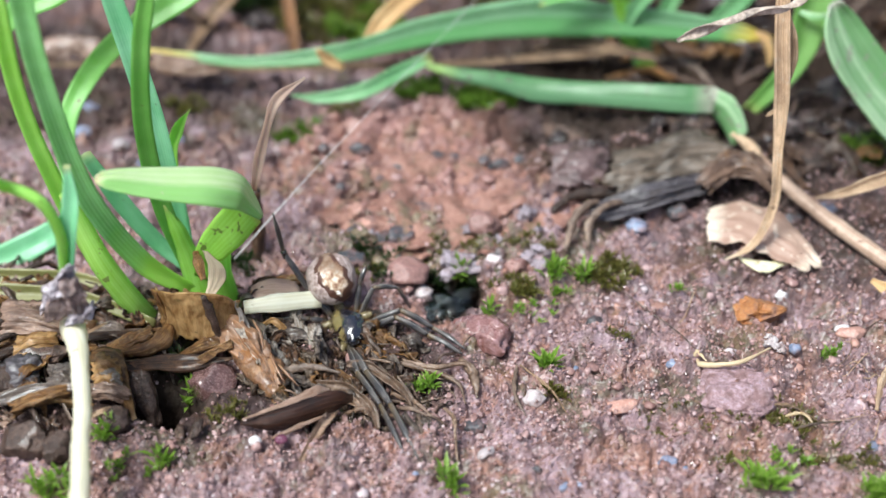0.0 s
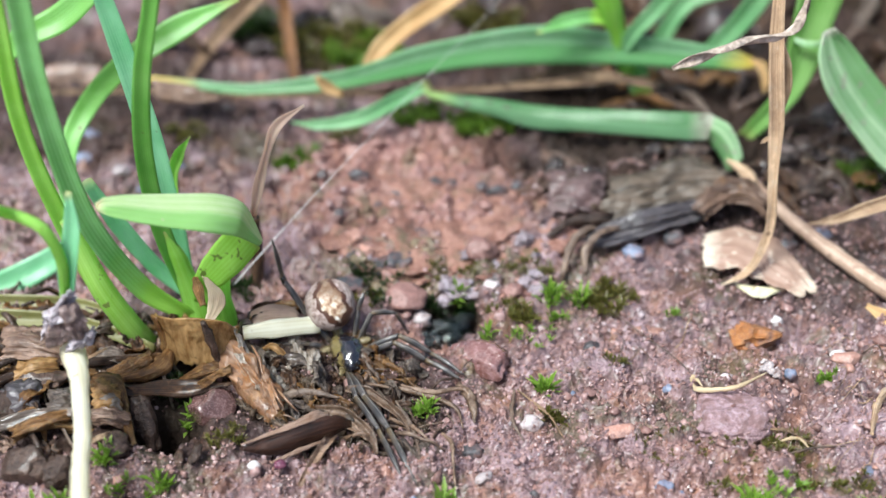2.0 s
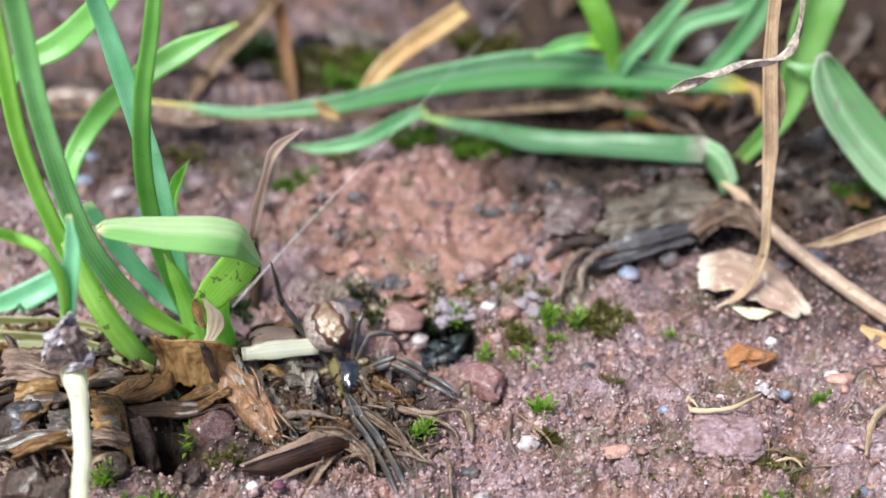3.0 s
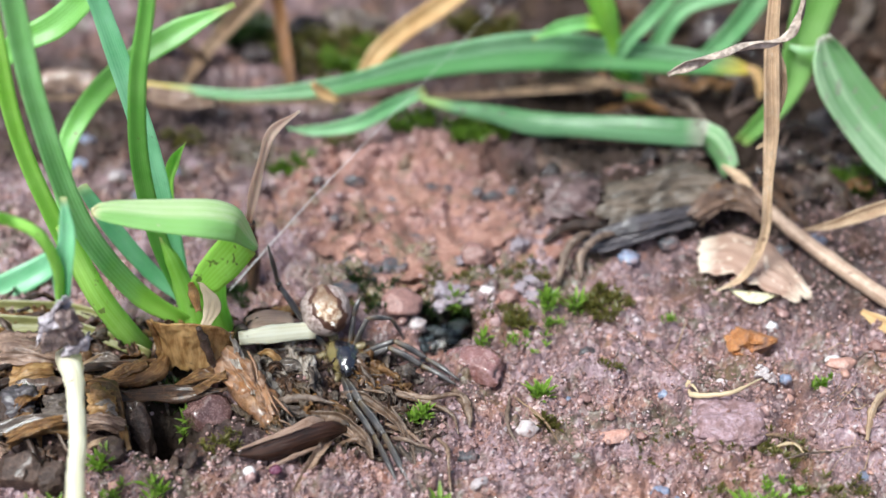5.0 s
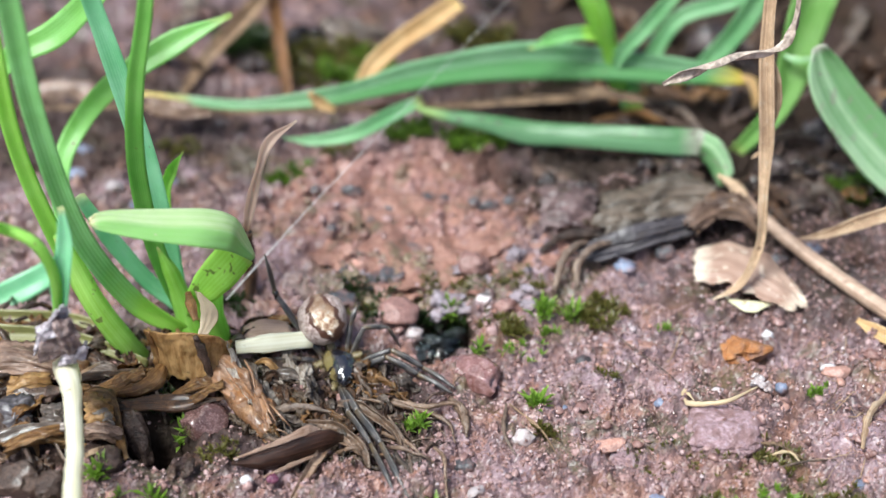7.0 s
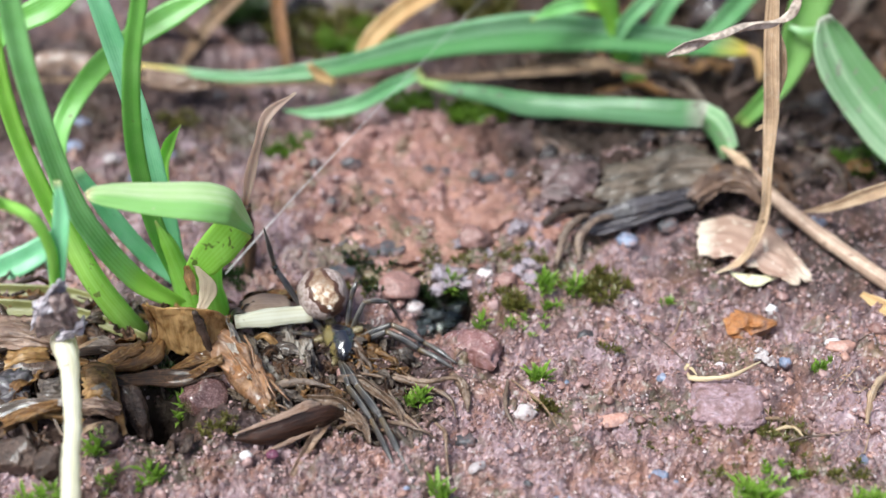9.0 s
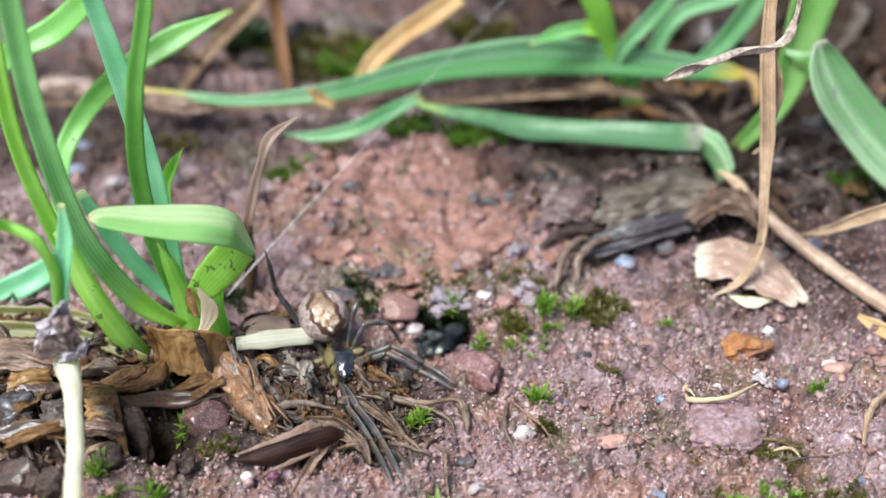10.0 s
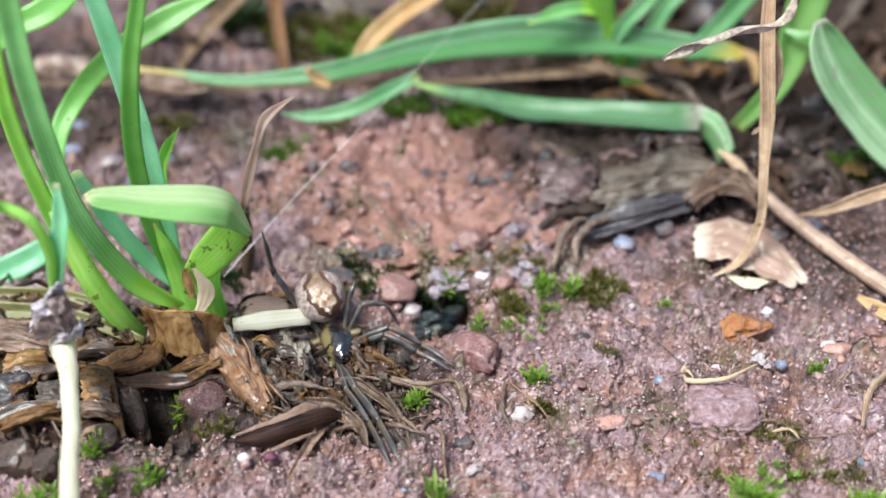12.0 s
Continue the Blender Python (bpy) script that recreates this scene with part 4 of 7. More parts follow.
    part("blade", sheet([[(33.4, 11.5, 14.8), (34.0, 12.0, 14.9), (34.4, 11.5, 15.3)], [(33.0, 9.6, 13.2), (35.1, 11.6, 12.6), (36.3, 12.0, 13.5)], [(34.0, 8.6, 10.5), (36.9, 10.8, 9.8), (38.4, 11.6, 11.1)], [(36.5, 7.8, 7.1), (39.3, 10.0, 6.9), (41.0, 11.0, 8.3)], [(39.6, 7.0, 3.7), (42.3, 9.2, 4.1), (44.1, 10.2, 5.3)], [(43.6, 6.2, 0.4), (46.1, 8.2, 1.2), (47.8, 9.2, 2.1)]],
                        40, 18, 0.18, 0.12, 0.3, (0, 0), 0.0, 2.0), FADED, r, "broad green blade with faded stripes, folded along its midrib")
    blade(r, [(35.8, 18.0, 19.9), (34.2, 17.0, 15.8), (33.4, 16.0, 10.9), (32.5, 15.0, 6.5), (28.7, 15.0, 0.5)], [3.5, 4.0, 3.4, 2.2, 1.4], STEM_GREEN, fold=0.4, n=24, thick=0.6)
    blade(r, [(32.1, 16.0, 11.5), (33.5, 15.0, 11.5), (34.4, 13.0, 13.0)], [0.4, 0.7, 0.5], FADED, fold=0.2, n=10, name="node")
    blade(r, [(31.9, 24.0, 15.5), (30.4, 24.0, 11.2), (28.1, 24.0, 7.3), (25.1, 24.0, 4.0)], [1.8, 2.2, 2.0, 1.2], BACK_GREEN, fold=0.3)
    k = thing("grass_shoot", (18.0, 33.1, -1.1), "upright bright green grass stalk with side blades", "grass")
    part("stem", tube(bmesh.new(), [(18.3, 24.0, 2.6), (16.8, 24.0, 7.3), (15.5, 24.0, 11.2), (13.4, 24.0, 15.5)], [0.9, 1.0, 1.3, 1.2]), LIME, k)
    blade(k, [(17.4, 23.0, 5.3), (18.3, 23.0, 7.8), (20.3, 23.0, 10.5), (23.6, 23.0, 15.4)], [0.8, 1.5, 1.6, 1.4], BACK_GREEN, fold=0.3)
    blade(k, [(16.4, 24.0, 8.5), (14.3, 23.0, 9.7), (11.4, 22.0, 9.8), (8.6, 21.0, 9.1)], [1.0, 1.5, 1.4, 0.4], GREEN, fold=0.3)
    blade(k, [(20.2, 23.0, -1.2), (19.4, 24.0, 1.9), (18.9, 24.0, 6.0)], [2.0, 2.2, 1.0], GREEN, fold=0.3)
    blade(k, [(32.7, 30.0, 14.2), (30.5, 30.0, 9.7), (24.4, 30.0, 7.0), (20.7, 28.0, 0.0)], [1.4, 1.7, 1.7, 1.7], BACK_GREEN, fold=0.3)
    single("straw", [(-8.9, 22.0, 3.2), (-6.8, 24.0, 5.5), (-4.1, 26.0, 7.1), (-1.1, 28.0, 8.2), (1.8, 30.0, 9.4)], [1.0, 1.9, 2.0, 2.2, 2.0], ORANGE_STRAW, "orange-tan dead stalk among the grass", "straw", fold=0.3)
    single("dead_stalk", [(-16.1, 25.9, 0.0), (-16.5, 28.0, 2.1), (-17.3, 32.0, 4.5), (-18.0, 34.0, 10.1)], [0.9, 1.2, 1.3, 1.4], RUST, "upright rusty-brown dead stalk", "dead stalk", fold=0.5)
    single("dead_stalk", [(-27.2, 26.2, 0.5), (-25.2, 32.0, 1.4), (-21.3, 33.0, 5.3), (-16.8, 34.0, 10.1)], [0.8, 1.5, 1.8, 1.5], DULL_STRAW, "leaning tan dead stalk", "dead stalk", fold=0.4)
    single("dead_leaf", [(-43.3, 23.0, 0.5), (-41.1, 25.6, 0.9), (-37.2, 25.3, 1.2), (-33.5, 25.1, 0.5)], [0.8, 2.2, 2.0, 0.8], TAN_WET, "curled pinkish-tan dead leaf on dark soil", "dead leaf", fold=-0.1, ragged=0.15, crumple=0.3)
    d = thing("dry_leaf", (-17.0, -5.0, 0.0), "thin twisted pinkish-tan dry leaf", "dry leaf")
    part("stalk", tube(bmesh.new(), [(-16.7, -5.7, -0.3), (-16.6, -4.5, 1.9), (-16.6, -4.2, 4.2), (-16.5, -4.0, 6.2)], [0.55, 0.6, 0.5, 0.4], rough=0.3), BROWN_LEAF, d)
    blade(d, [(-16.7, -4.0, 5.9), (-16.0, -3.5, 9.2), (-15.2, -3.0, 12.1), (-14.1, -2.5, 14.6), (-11.8, -2.0, 16.3)], [0.5, 0.95, 0.7, 0.9, 0.2], PALE_STRAW, fold=0.5, twist=(0, 15, 35, 10, 20), n=26)
    single("husk_bit", [(-12.8, 17.0, 6.6), (-11.9, 17.0, 5.5), (-10.4, 17.0, 4.5)], [0.6, 1.2, 0.7], ORANGE_STRAW, "small tan husk scrap lying on a blade", "husk", fold=0.4, n=10)
    silk = tube(bmesh.new(), [(-18.4, -7.4, 1.5), (-12.9, -2.0, 5.3), (-7.2, 4.0, 8.6), (5.9, 24.0, 12.1), (11.1, 30.0, 14.8)], [0.06, 0.046, 0.026, 0.016, 0.016], n=24, sides=6)
    solo("silk_thread", silk, SILK, (-18.4, -7.4, 1.5), "taut pale spider silk thread", "silk thread")


RUST = leafy("rusty_stalk", (0.17, 0.075, 0.028), (0.36, 0.17, 0.065), (0.3, 0.15, 0.06), 0.97, thin=0.2, rough=0.5, spots=0.66, blemish=(0.09, 0.04, 0.02), dirt=0.3)
PALE_STRAW = leafy("pale_pink_straw", (0.66, 0.50, 0.42), (0.84, 0.70, 0.60), (0.7, 0.6, 0.5), 0.97, (0.40, 0.24, 0.16), 0.06, thin=0.7, rough=0.5, spots=0.72)
TENDRIL = mottled("withered_tendril", (0.07, 0.05, 0.04), (0.34, 0.26, 0.20), (0.62, 0.53, 0.45), 0.5, 0.6, 0.6)
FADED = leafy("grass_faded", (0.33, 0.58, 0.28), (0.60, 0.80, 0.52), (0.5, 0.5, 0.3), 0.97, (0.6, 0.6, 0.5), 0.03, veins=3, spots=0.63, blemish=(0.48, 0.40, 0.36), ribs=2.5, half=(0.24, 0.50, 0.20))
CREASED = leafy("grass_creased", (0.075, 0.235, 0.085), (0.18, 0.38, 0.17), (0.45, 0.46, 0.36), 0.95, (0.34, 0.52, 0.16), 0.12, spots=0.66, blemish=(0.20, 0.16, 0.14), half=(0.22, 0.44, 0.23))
PINK_STRAW = leafy("pinkish_straw", (0.56, 0.39, 0.29), (0.78, 0.62, 0.50), (0.6, 0.5, 0.4), 0.97, thin=0.5, rough=0.55)
SILK = mottled("silk", (0.5, 0.48, 0.45), (0.7, 0.68, 0.65), (0.85, 0.83, 0.8), 1.0, 0.35, 0.0)
back_grass()


# ---- spider ----
def abdomen_material():
    m, t, b = nodes_of("spider_abdomen")
    co = t.nodes.new("ShaderNodeTexCoord")
    sp = t.nodes.new("ShaderNodeSeparateXYZ")
    t.links.new(co.outputs["Generated"], sp.inputs[0])
    gx, gy, gz = sp.outputs
    n = grain(t, 2.2, 4.0)
    s = calc(t, "ADD", calc(t, "MULTIPLY_ADD", gz, 1.3, -0.65), calc(t, "MULTIPLY_ADD", gy, 1.2, -0.6))
    s = calc(t, "ADD", s, calc(t, "MULTIPLY_ADD", n, 0.24, -0.12))
    u = calc(t, "ADD", calc(t, "MULTIPLY_ADD", gx, 2.0, -1.0), calc(t, "MULTIPLY_ADD", s, 0.45, -0.20))
    u = calc(t, "ABSOLUTE", calc(t, "ADD", u, calc(t, "MULTIPLY_ADD", n, 0.2, -0.1)))
    wide = ramp(t, calc(t, "MULTIPLY_ADD", s, 0.5, 0.5), [(0.10, (0, 0, 0)), (0.22, (0.40, 0.40, 0.40)), (0.42, (0.66, 0.66, 0.66)), (0.70, (0.62, 0.62, 0.62)), (0.92, (0.3, 0.3, 0.3))])
    wide = calc(t, "MULTIPLY_ADD", calc(t, "SINE", calc(t, "MULTIPLY_ADD", n, 6.0, calc(t, "MULTIPLY", s, 13.0))), 0.045, wide)
    d = calc(t, "SUBTRACT", wide, u)  # above 0 inside the figure
    flank = ramp(t, grain(t, 3.0, 3.0), [(0.35, (0.20, 0.13, 0.11)), (0.6, (0.48, 0.38, 0.34))])
    heart = ramp(t, n, [(0.36, (0.24, 0.12, 0.07)), (0.5, (0.50, 0.35, 0.23)), (0.64, (0.80, 0.71, 0.58))])
    heart2 = mix(t, ramp(t, calc(t, "MULTIPLY_ADD", n, 0.3, s), [(0.22, (0, 0, 0)), (0.62, (0.85, 0.85, 0.85))]), heart, (0.17, 0.10, 0.06))
    low = ramp(t, calc(t, "MULTIPLY", s, -1.0), [(0.0, (0, 0, 0)), (0.6, (0.22, 0.22, 0.22))])  # the dark rim widens towards the waist
    c = mix(t, ramp(t, calc(t, "SUBTRACT", d, low), [(0.16, (0, 0, 0)), (0.23, (1, 1, 1))]), (0.085, 0.036, 0.022), heart2)
    core = calc(t, "ADD", calc(t, "MULTIPLY", u, -1.0), calc(t, "MULTIPLY_ADD", n, 0.3, -0.10))
    core = calc(t, "SUBTRACT", core, calc(t, "MULTIPLY", calc(t, "ABSOLUTE", calc(t, "ADD", s, 0.40)), 0.60))
    c = mix(t, ramp(t, core, [(-0.18 + 0.1, (0, 0, 0)), (0.0, (1, 1, 1))]), c, (0.90, 0.86, 0.79))
    edge = ramp(t, d, [(-0.02 + 0.02, (0, 0, 0)), (0.03, (1, 1, 1))])
    c = mix(t, edge, flank, c)
    t.links.new(c, b.inputs["Base Color"])
    b.inputs["Roughness"].default_value = 0.32
    relief_bump(t, b, n, 0.25, 0.08)
    return m


def carapace_material():
    m, t, b = nodes_of("spider_carapace")
    co = t.nodes.new("ShaderNodeTexCoord")
    sp = t.nodes.new("ShaderNodeSeparateXYZ")
    t.links.new(co.outputs["Generated"], sp.inputs[0])
    n = grain(t, 2.0, 4.0)
    u = calc(t, "ADD", sp.outputs[0], calc(t, "MULTIPLY", sp.outputs[1], 0.30))
    u = calc(t, "MULTIPLY_ADD", n, 0.30, calc(t, "SUBTRACT", u, 0.10))
    c = ramp(t, u, [(0.20, (0.045, 0.032, 0.018)), (0.38, (0.15, 0.115, 0.045)), (0.48, (0.15, 0.115, 0.045)), (0.53, (0.05, 0.036, 0.018)), (0.57, (0.012, 0.012, 0.017)), (1.0, (0.014, 0.014, 0.019))])
    t.links.new(c, b.inputs["Base Color"])
    b.inputs["Roughness"].default_value = 0.2
    b.inputs["Coat Weight"].default_value = 1.0
    b.inputs["Coat Roughness"].default_value = 0.1
    relief_bump(t, b, n, 0.2, 0.1)
    return m


def leg_material():
    m, t, b = nodes_of("spider_leg")
    uv = t.nodes.new("ShaderNodeUVMap")
    sp = t.nodes.new("ShaderNodeSeparateXYZ")
    t.links.new(uv.outputs[0], sp.inputs[0])
    v = sp.outputs[1]
    ring = calc(t, "ADD", calc(t, "MULTIPLY_ADD", grain(t, 0.9, 3.0), 0.5, -0.25), v)
    c = ramp(t, ring, [(0.0, (0.11, 0.075, 0.04)), (0.25, (0.055, 0.045, 0.038)), (0.58, (0.028, 0.026, 0.027)), (0.80, (0.085, 0.075, 0.070)), (0.97, (0.030, 0.024, 0.022))])
    wob = calc(t, "MULTIPLY_ADD", grain(t, 0.5, 3.0), 2.2, calc(t, "MULTIPLY", sp.outputs[0], 3 * 6.2832))
    c = mix(t, ramp(t, calc(t, "SINE", wob), [(0.90, (0, 0, 0)), (1.0, (0.6, 0.6, 0.6))]), c, (0.40, 0.37, 0.33))  # pale lines along the leg
    t.links.new(c, b.inputs["Base Color"])
    b.inputs["Roughness"].default_value = 0.32
    b.inputs["Coat Weight"].default_value = 0.25
    b.inputs["Coat Roughness"].default_value = 0.15
    b.inputs["Transmission Weight"].default_value = 0.12
    return m


def taper(bm, y0, rate):
    """Narrows a body towards its front end."""
    mx = sum(v.co.x for v in bm.verts) / len(bm.verts)
    for v in bm.verts:
        k = 1 + rate * max(0.0, y0 - v.co.y)
        v.co.x, v.co.z = mx + (v.co.x - mx) * k, v.co.z * (0.5 + 0.5 * k)
    return bm


def spider():
    ABD, LEG = abdomen_material(), leg_material()
    HEAD = carapace_material()
    YELL = mottled("spider_flank", (0.05, 0.036, 0.015), (0.16, 0.12, 0.05), (0.36, 0.29, 0.15), 1.8, 0.28, 0.4, coat=0.6)
    EYE = mottled("spider_eye", (0.004, 0.004, 0.004), (0.006, 0.006, 0.006), (0.01, 0.01, 0.01), 1.0, 0.25, 0.0, coat=1.0)
    s = thing("spider", gp((-8.4, -16.2)), "small spider with cream and brown patterned round abdomen", "spider")
    bm = lump(bmesh.new(), (-9.8, -11.4, 2.9), (2.08, 2.25, 1.98), 0.05, 1.0, 0, 5, 12)
    part("abdomen", bm, ABD, s, "cream, brown and white patterned abdomen")
    part("waist", tube(bmesh.new(), [(-9.4, -12.2, 1.1), (-8.9, -13.2, 0.7)], [0.45, 0.4], n=6), YELL, s)
    head = part("cephalothorax", taper(lump(bmesh.new(), (-8.3, -14.8, 0.8), (1.4, 2.2, 1.25), 0.10, 4.0, 24, 5, -14), -14.8, -0.14), HEAD, s, "glossy black cephalothorax with yellow-brown sides")
    for e in ((-7.9, -16.8, 0.9), (-7.4, -16.8, 1.0), (-8.1, -16.8, 1.4), (-7.2, -16.8, 1.5), (-7.7, -16.8, 1.5), (-7.4, -16.8, 1.6)):
        part("eye", lump(bmesh.new(), e, (0.11, 0.11, 0.11), 0.0, 0.0, 0, 2), EYE, head)
    for pts in (((-8.9, -15.2, 0.0), (-9.3, -15.8, -0.4), (-9.3, -15.6, -1.9)), ((-8.0, -15.2, -0.6), (-7.5, -15.8, -0.9), (-6.7, -15.6, -2.0))):
        part("palp", tube(bmesh.new(), pts, [0.22, 0.3, 0.16], n=10), YELL, s)
    for a, b in (((-9.4, -14.0, 0.5), (-10.4, -14.6, 0.6)), ((-9.4, -14.7, 0.3), (-10.3, -15.5, 0.3)), ((-9.2, -15.4, 0.1), (-9.8, -16.3, 0.1)), ((-7.4, -13.7, 0.8), (-6.5, -13.4, 0.9)), ((-7.3, -14.3, 0.5), (-6.3, -14.4, 0.6)), ((-8.6, -16.0, 0.2), (-8.8, -17.0, 0.2))):
        part("coxa", tube(bmesh.new(), [a, (Vector(a) + Vector(b)) / 2, b], [0.30, 0.36, 0.26], 10, 10, 0.15), YELL, s)
    for jaw in ((-9.2, -15.3, -1.2), (-8.5, -15.5, -1.0)):
        part("jaw", lump(bmesh.new(), jaw, (0.36, 0.36, 0.62), 0.1, 2.0, 0, 3), LEG, s)

    def leg(joints, radii):
        """Three segments from the body outwards."""
        for k, name in enumerate(("femur", "tibia", "tarsus")[: len(joints) - 1]):
            a, b = Vector(joints[k]), Vector(joints[k + 1])
            r0, r1 = radii[k], radii[k + 1]
            mid = (a + b) / 2 + Vector((0, 0, 0.12))
            bm = tube(bmesh.new(), [a, mid, b], [r0 * 0.8, max(r0, r1), r1 * 0.85], n=12, rough=0.08, seed=k)
            if k == 0:
                top = part("leg", bm, LEG, s)
            else:
                part(name, bm, LEG, top)
    thick = (0.30, 0.27, 0.20, 0.09)
    leg(((-8.0, -16.6, 0.2), (-6.6, -20.1, 1.1), (-4.6, -23.6, 1.2), (-2.4, -28.4, 0.4)), (0.22, 0.33, 0.28, 0.09))
    leg(((-8.3, -16.4, 0.1), (-7.3, -20.0, 0.9), (-5.4, -23.4, 0.9), (-3.4, -28.0, 0.4)), (0.20, 0.28, 0.24, 0.08))
    leg(((-7.0, -14.6, 0.0), (-4.5, -14.6, 1.7), (-1.9, -15.6, 0.7), (0.9, -17.4, 0.3)), (0.30, 0.30, 0.27, 0.12))
    leg(((-7.2, -14.2, 0.2), (-4.1, -14.0, 1.9), (-1.5, -14.9, 0.8), (1.2, -17.0, 0.4)), (0.30, 0.28, 0.23, 0.10))
    leg(((-7.5, -13.4, 0.5), (-6.3, -12.6, 3.1), (-4.4, -12.2, 2.7), (-3.4, -12.0, 0.2)), (0.26, 0.24, 0.16, 0.09))
    leg(((-7.8, -13.0, 0.6), (-7.5, -11.6, 2.5), (-7.0, -10.8, 3.7), (-7.0, -6.4, 0.4)), (0.26, 0.24, 0.16, 0.09))
    leg(((-9.8, -13.2, 0.5), (-11.4, -12.4, 2.1), (-13.6, -10.6, 5.0), (-14.2, -10.3, 9.0)), (0.30, 0.28, 0.22, 0.08))
    part("leg_band", tube(bmesh.new(), [(-13.45, -10.65, 4.6), (-13.65, -10.6, 5.3)], [0.27, 0.25], 4, 9, 0.1), EYE, s, "black band round a raised leg")
    leg(((-9.9, -13.8, 0.2), (-11.5, -14.0, 0.9), (-13.7, -13.9, 0.8), (-15.8, -13.6, 0.1)), (0.24, 0.22, 0.16, 0.08))
    leg(((-9.8, -14.2, -0.0), (-11.0, -14.8, 0.4), (-11.7, -15.4, -0.6), (-11.9, -18.4, 0.2)), (0.28, 0.28, 0.2, 0.09))
    return s


SPIDER = spider()


# ---- stones ----
def pebble(xy, size, mat, label, name="pebble", seed=0.0, turn=0.0, sink=0.3, rough=0.4, facets=0.0, sub=3, tilt=0.0, group="pebbles on the soil"):
    """A stone of half-axes size, sunk by a part of its height."""
    z = level(*xy) + size[2] * (0.75 - 2 * sink)
    c = (xy[0], xy[1], z)
    return solo(name, lump(bmesh.new(), c, size, rough, seed, turn, sub, tilt, facets), mat, (xy[0], xy[1], level(*xy)), label, "stone", group)


STONE_WEDGE = mottled("brick_red_stone", (0.075, 0.026, 0.022), (0.20, 0.080, 0.064), (0.40, 0.24, 0.24), 0.6, 0.22, 0.5, crust=0.3, coat=0.7)
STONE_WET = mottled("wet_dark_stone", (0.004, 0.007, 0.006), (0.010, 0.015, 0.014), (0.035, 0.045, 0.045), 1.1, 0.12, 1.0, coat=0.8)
STONE_OCHRE = mottled("ochre_stone", (0.07, 0.052, 0.028), (0.19, 0.145, 0.080), (0.36, 0.28, 0.19), 1.2, 0.25, 0.9, crust=0.5, coat=0.4)
STONE_LILAC = mottled("lilac_stone", (0.16, 0.12, 0.13), (0.30, 0.25, 0.28), (0.52, 0.47, 0.52), 1.2, 0.25, 0.9, crust=0.6)
STONE_BROWN = mottled("brown_stone", (0.045, 0.020, 0.018), (0.110, 0.052, 0.046), (0.25, 0.155, 0.145), 0.9, 0.24, 0.5, coat=0.5)
STONE_MAUVE = mottled("mauve_stone", (0.15, 0.075, 0.078), (0.34, 0.205, 0.215), (0.58, 0.44, 0.48), 2.2, 0.36, 0.7, vary=0.02, crust=0.7)


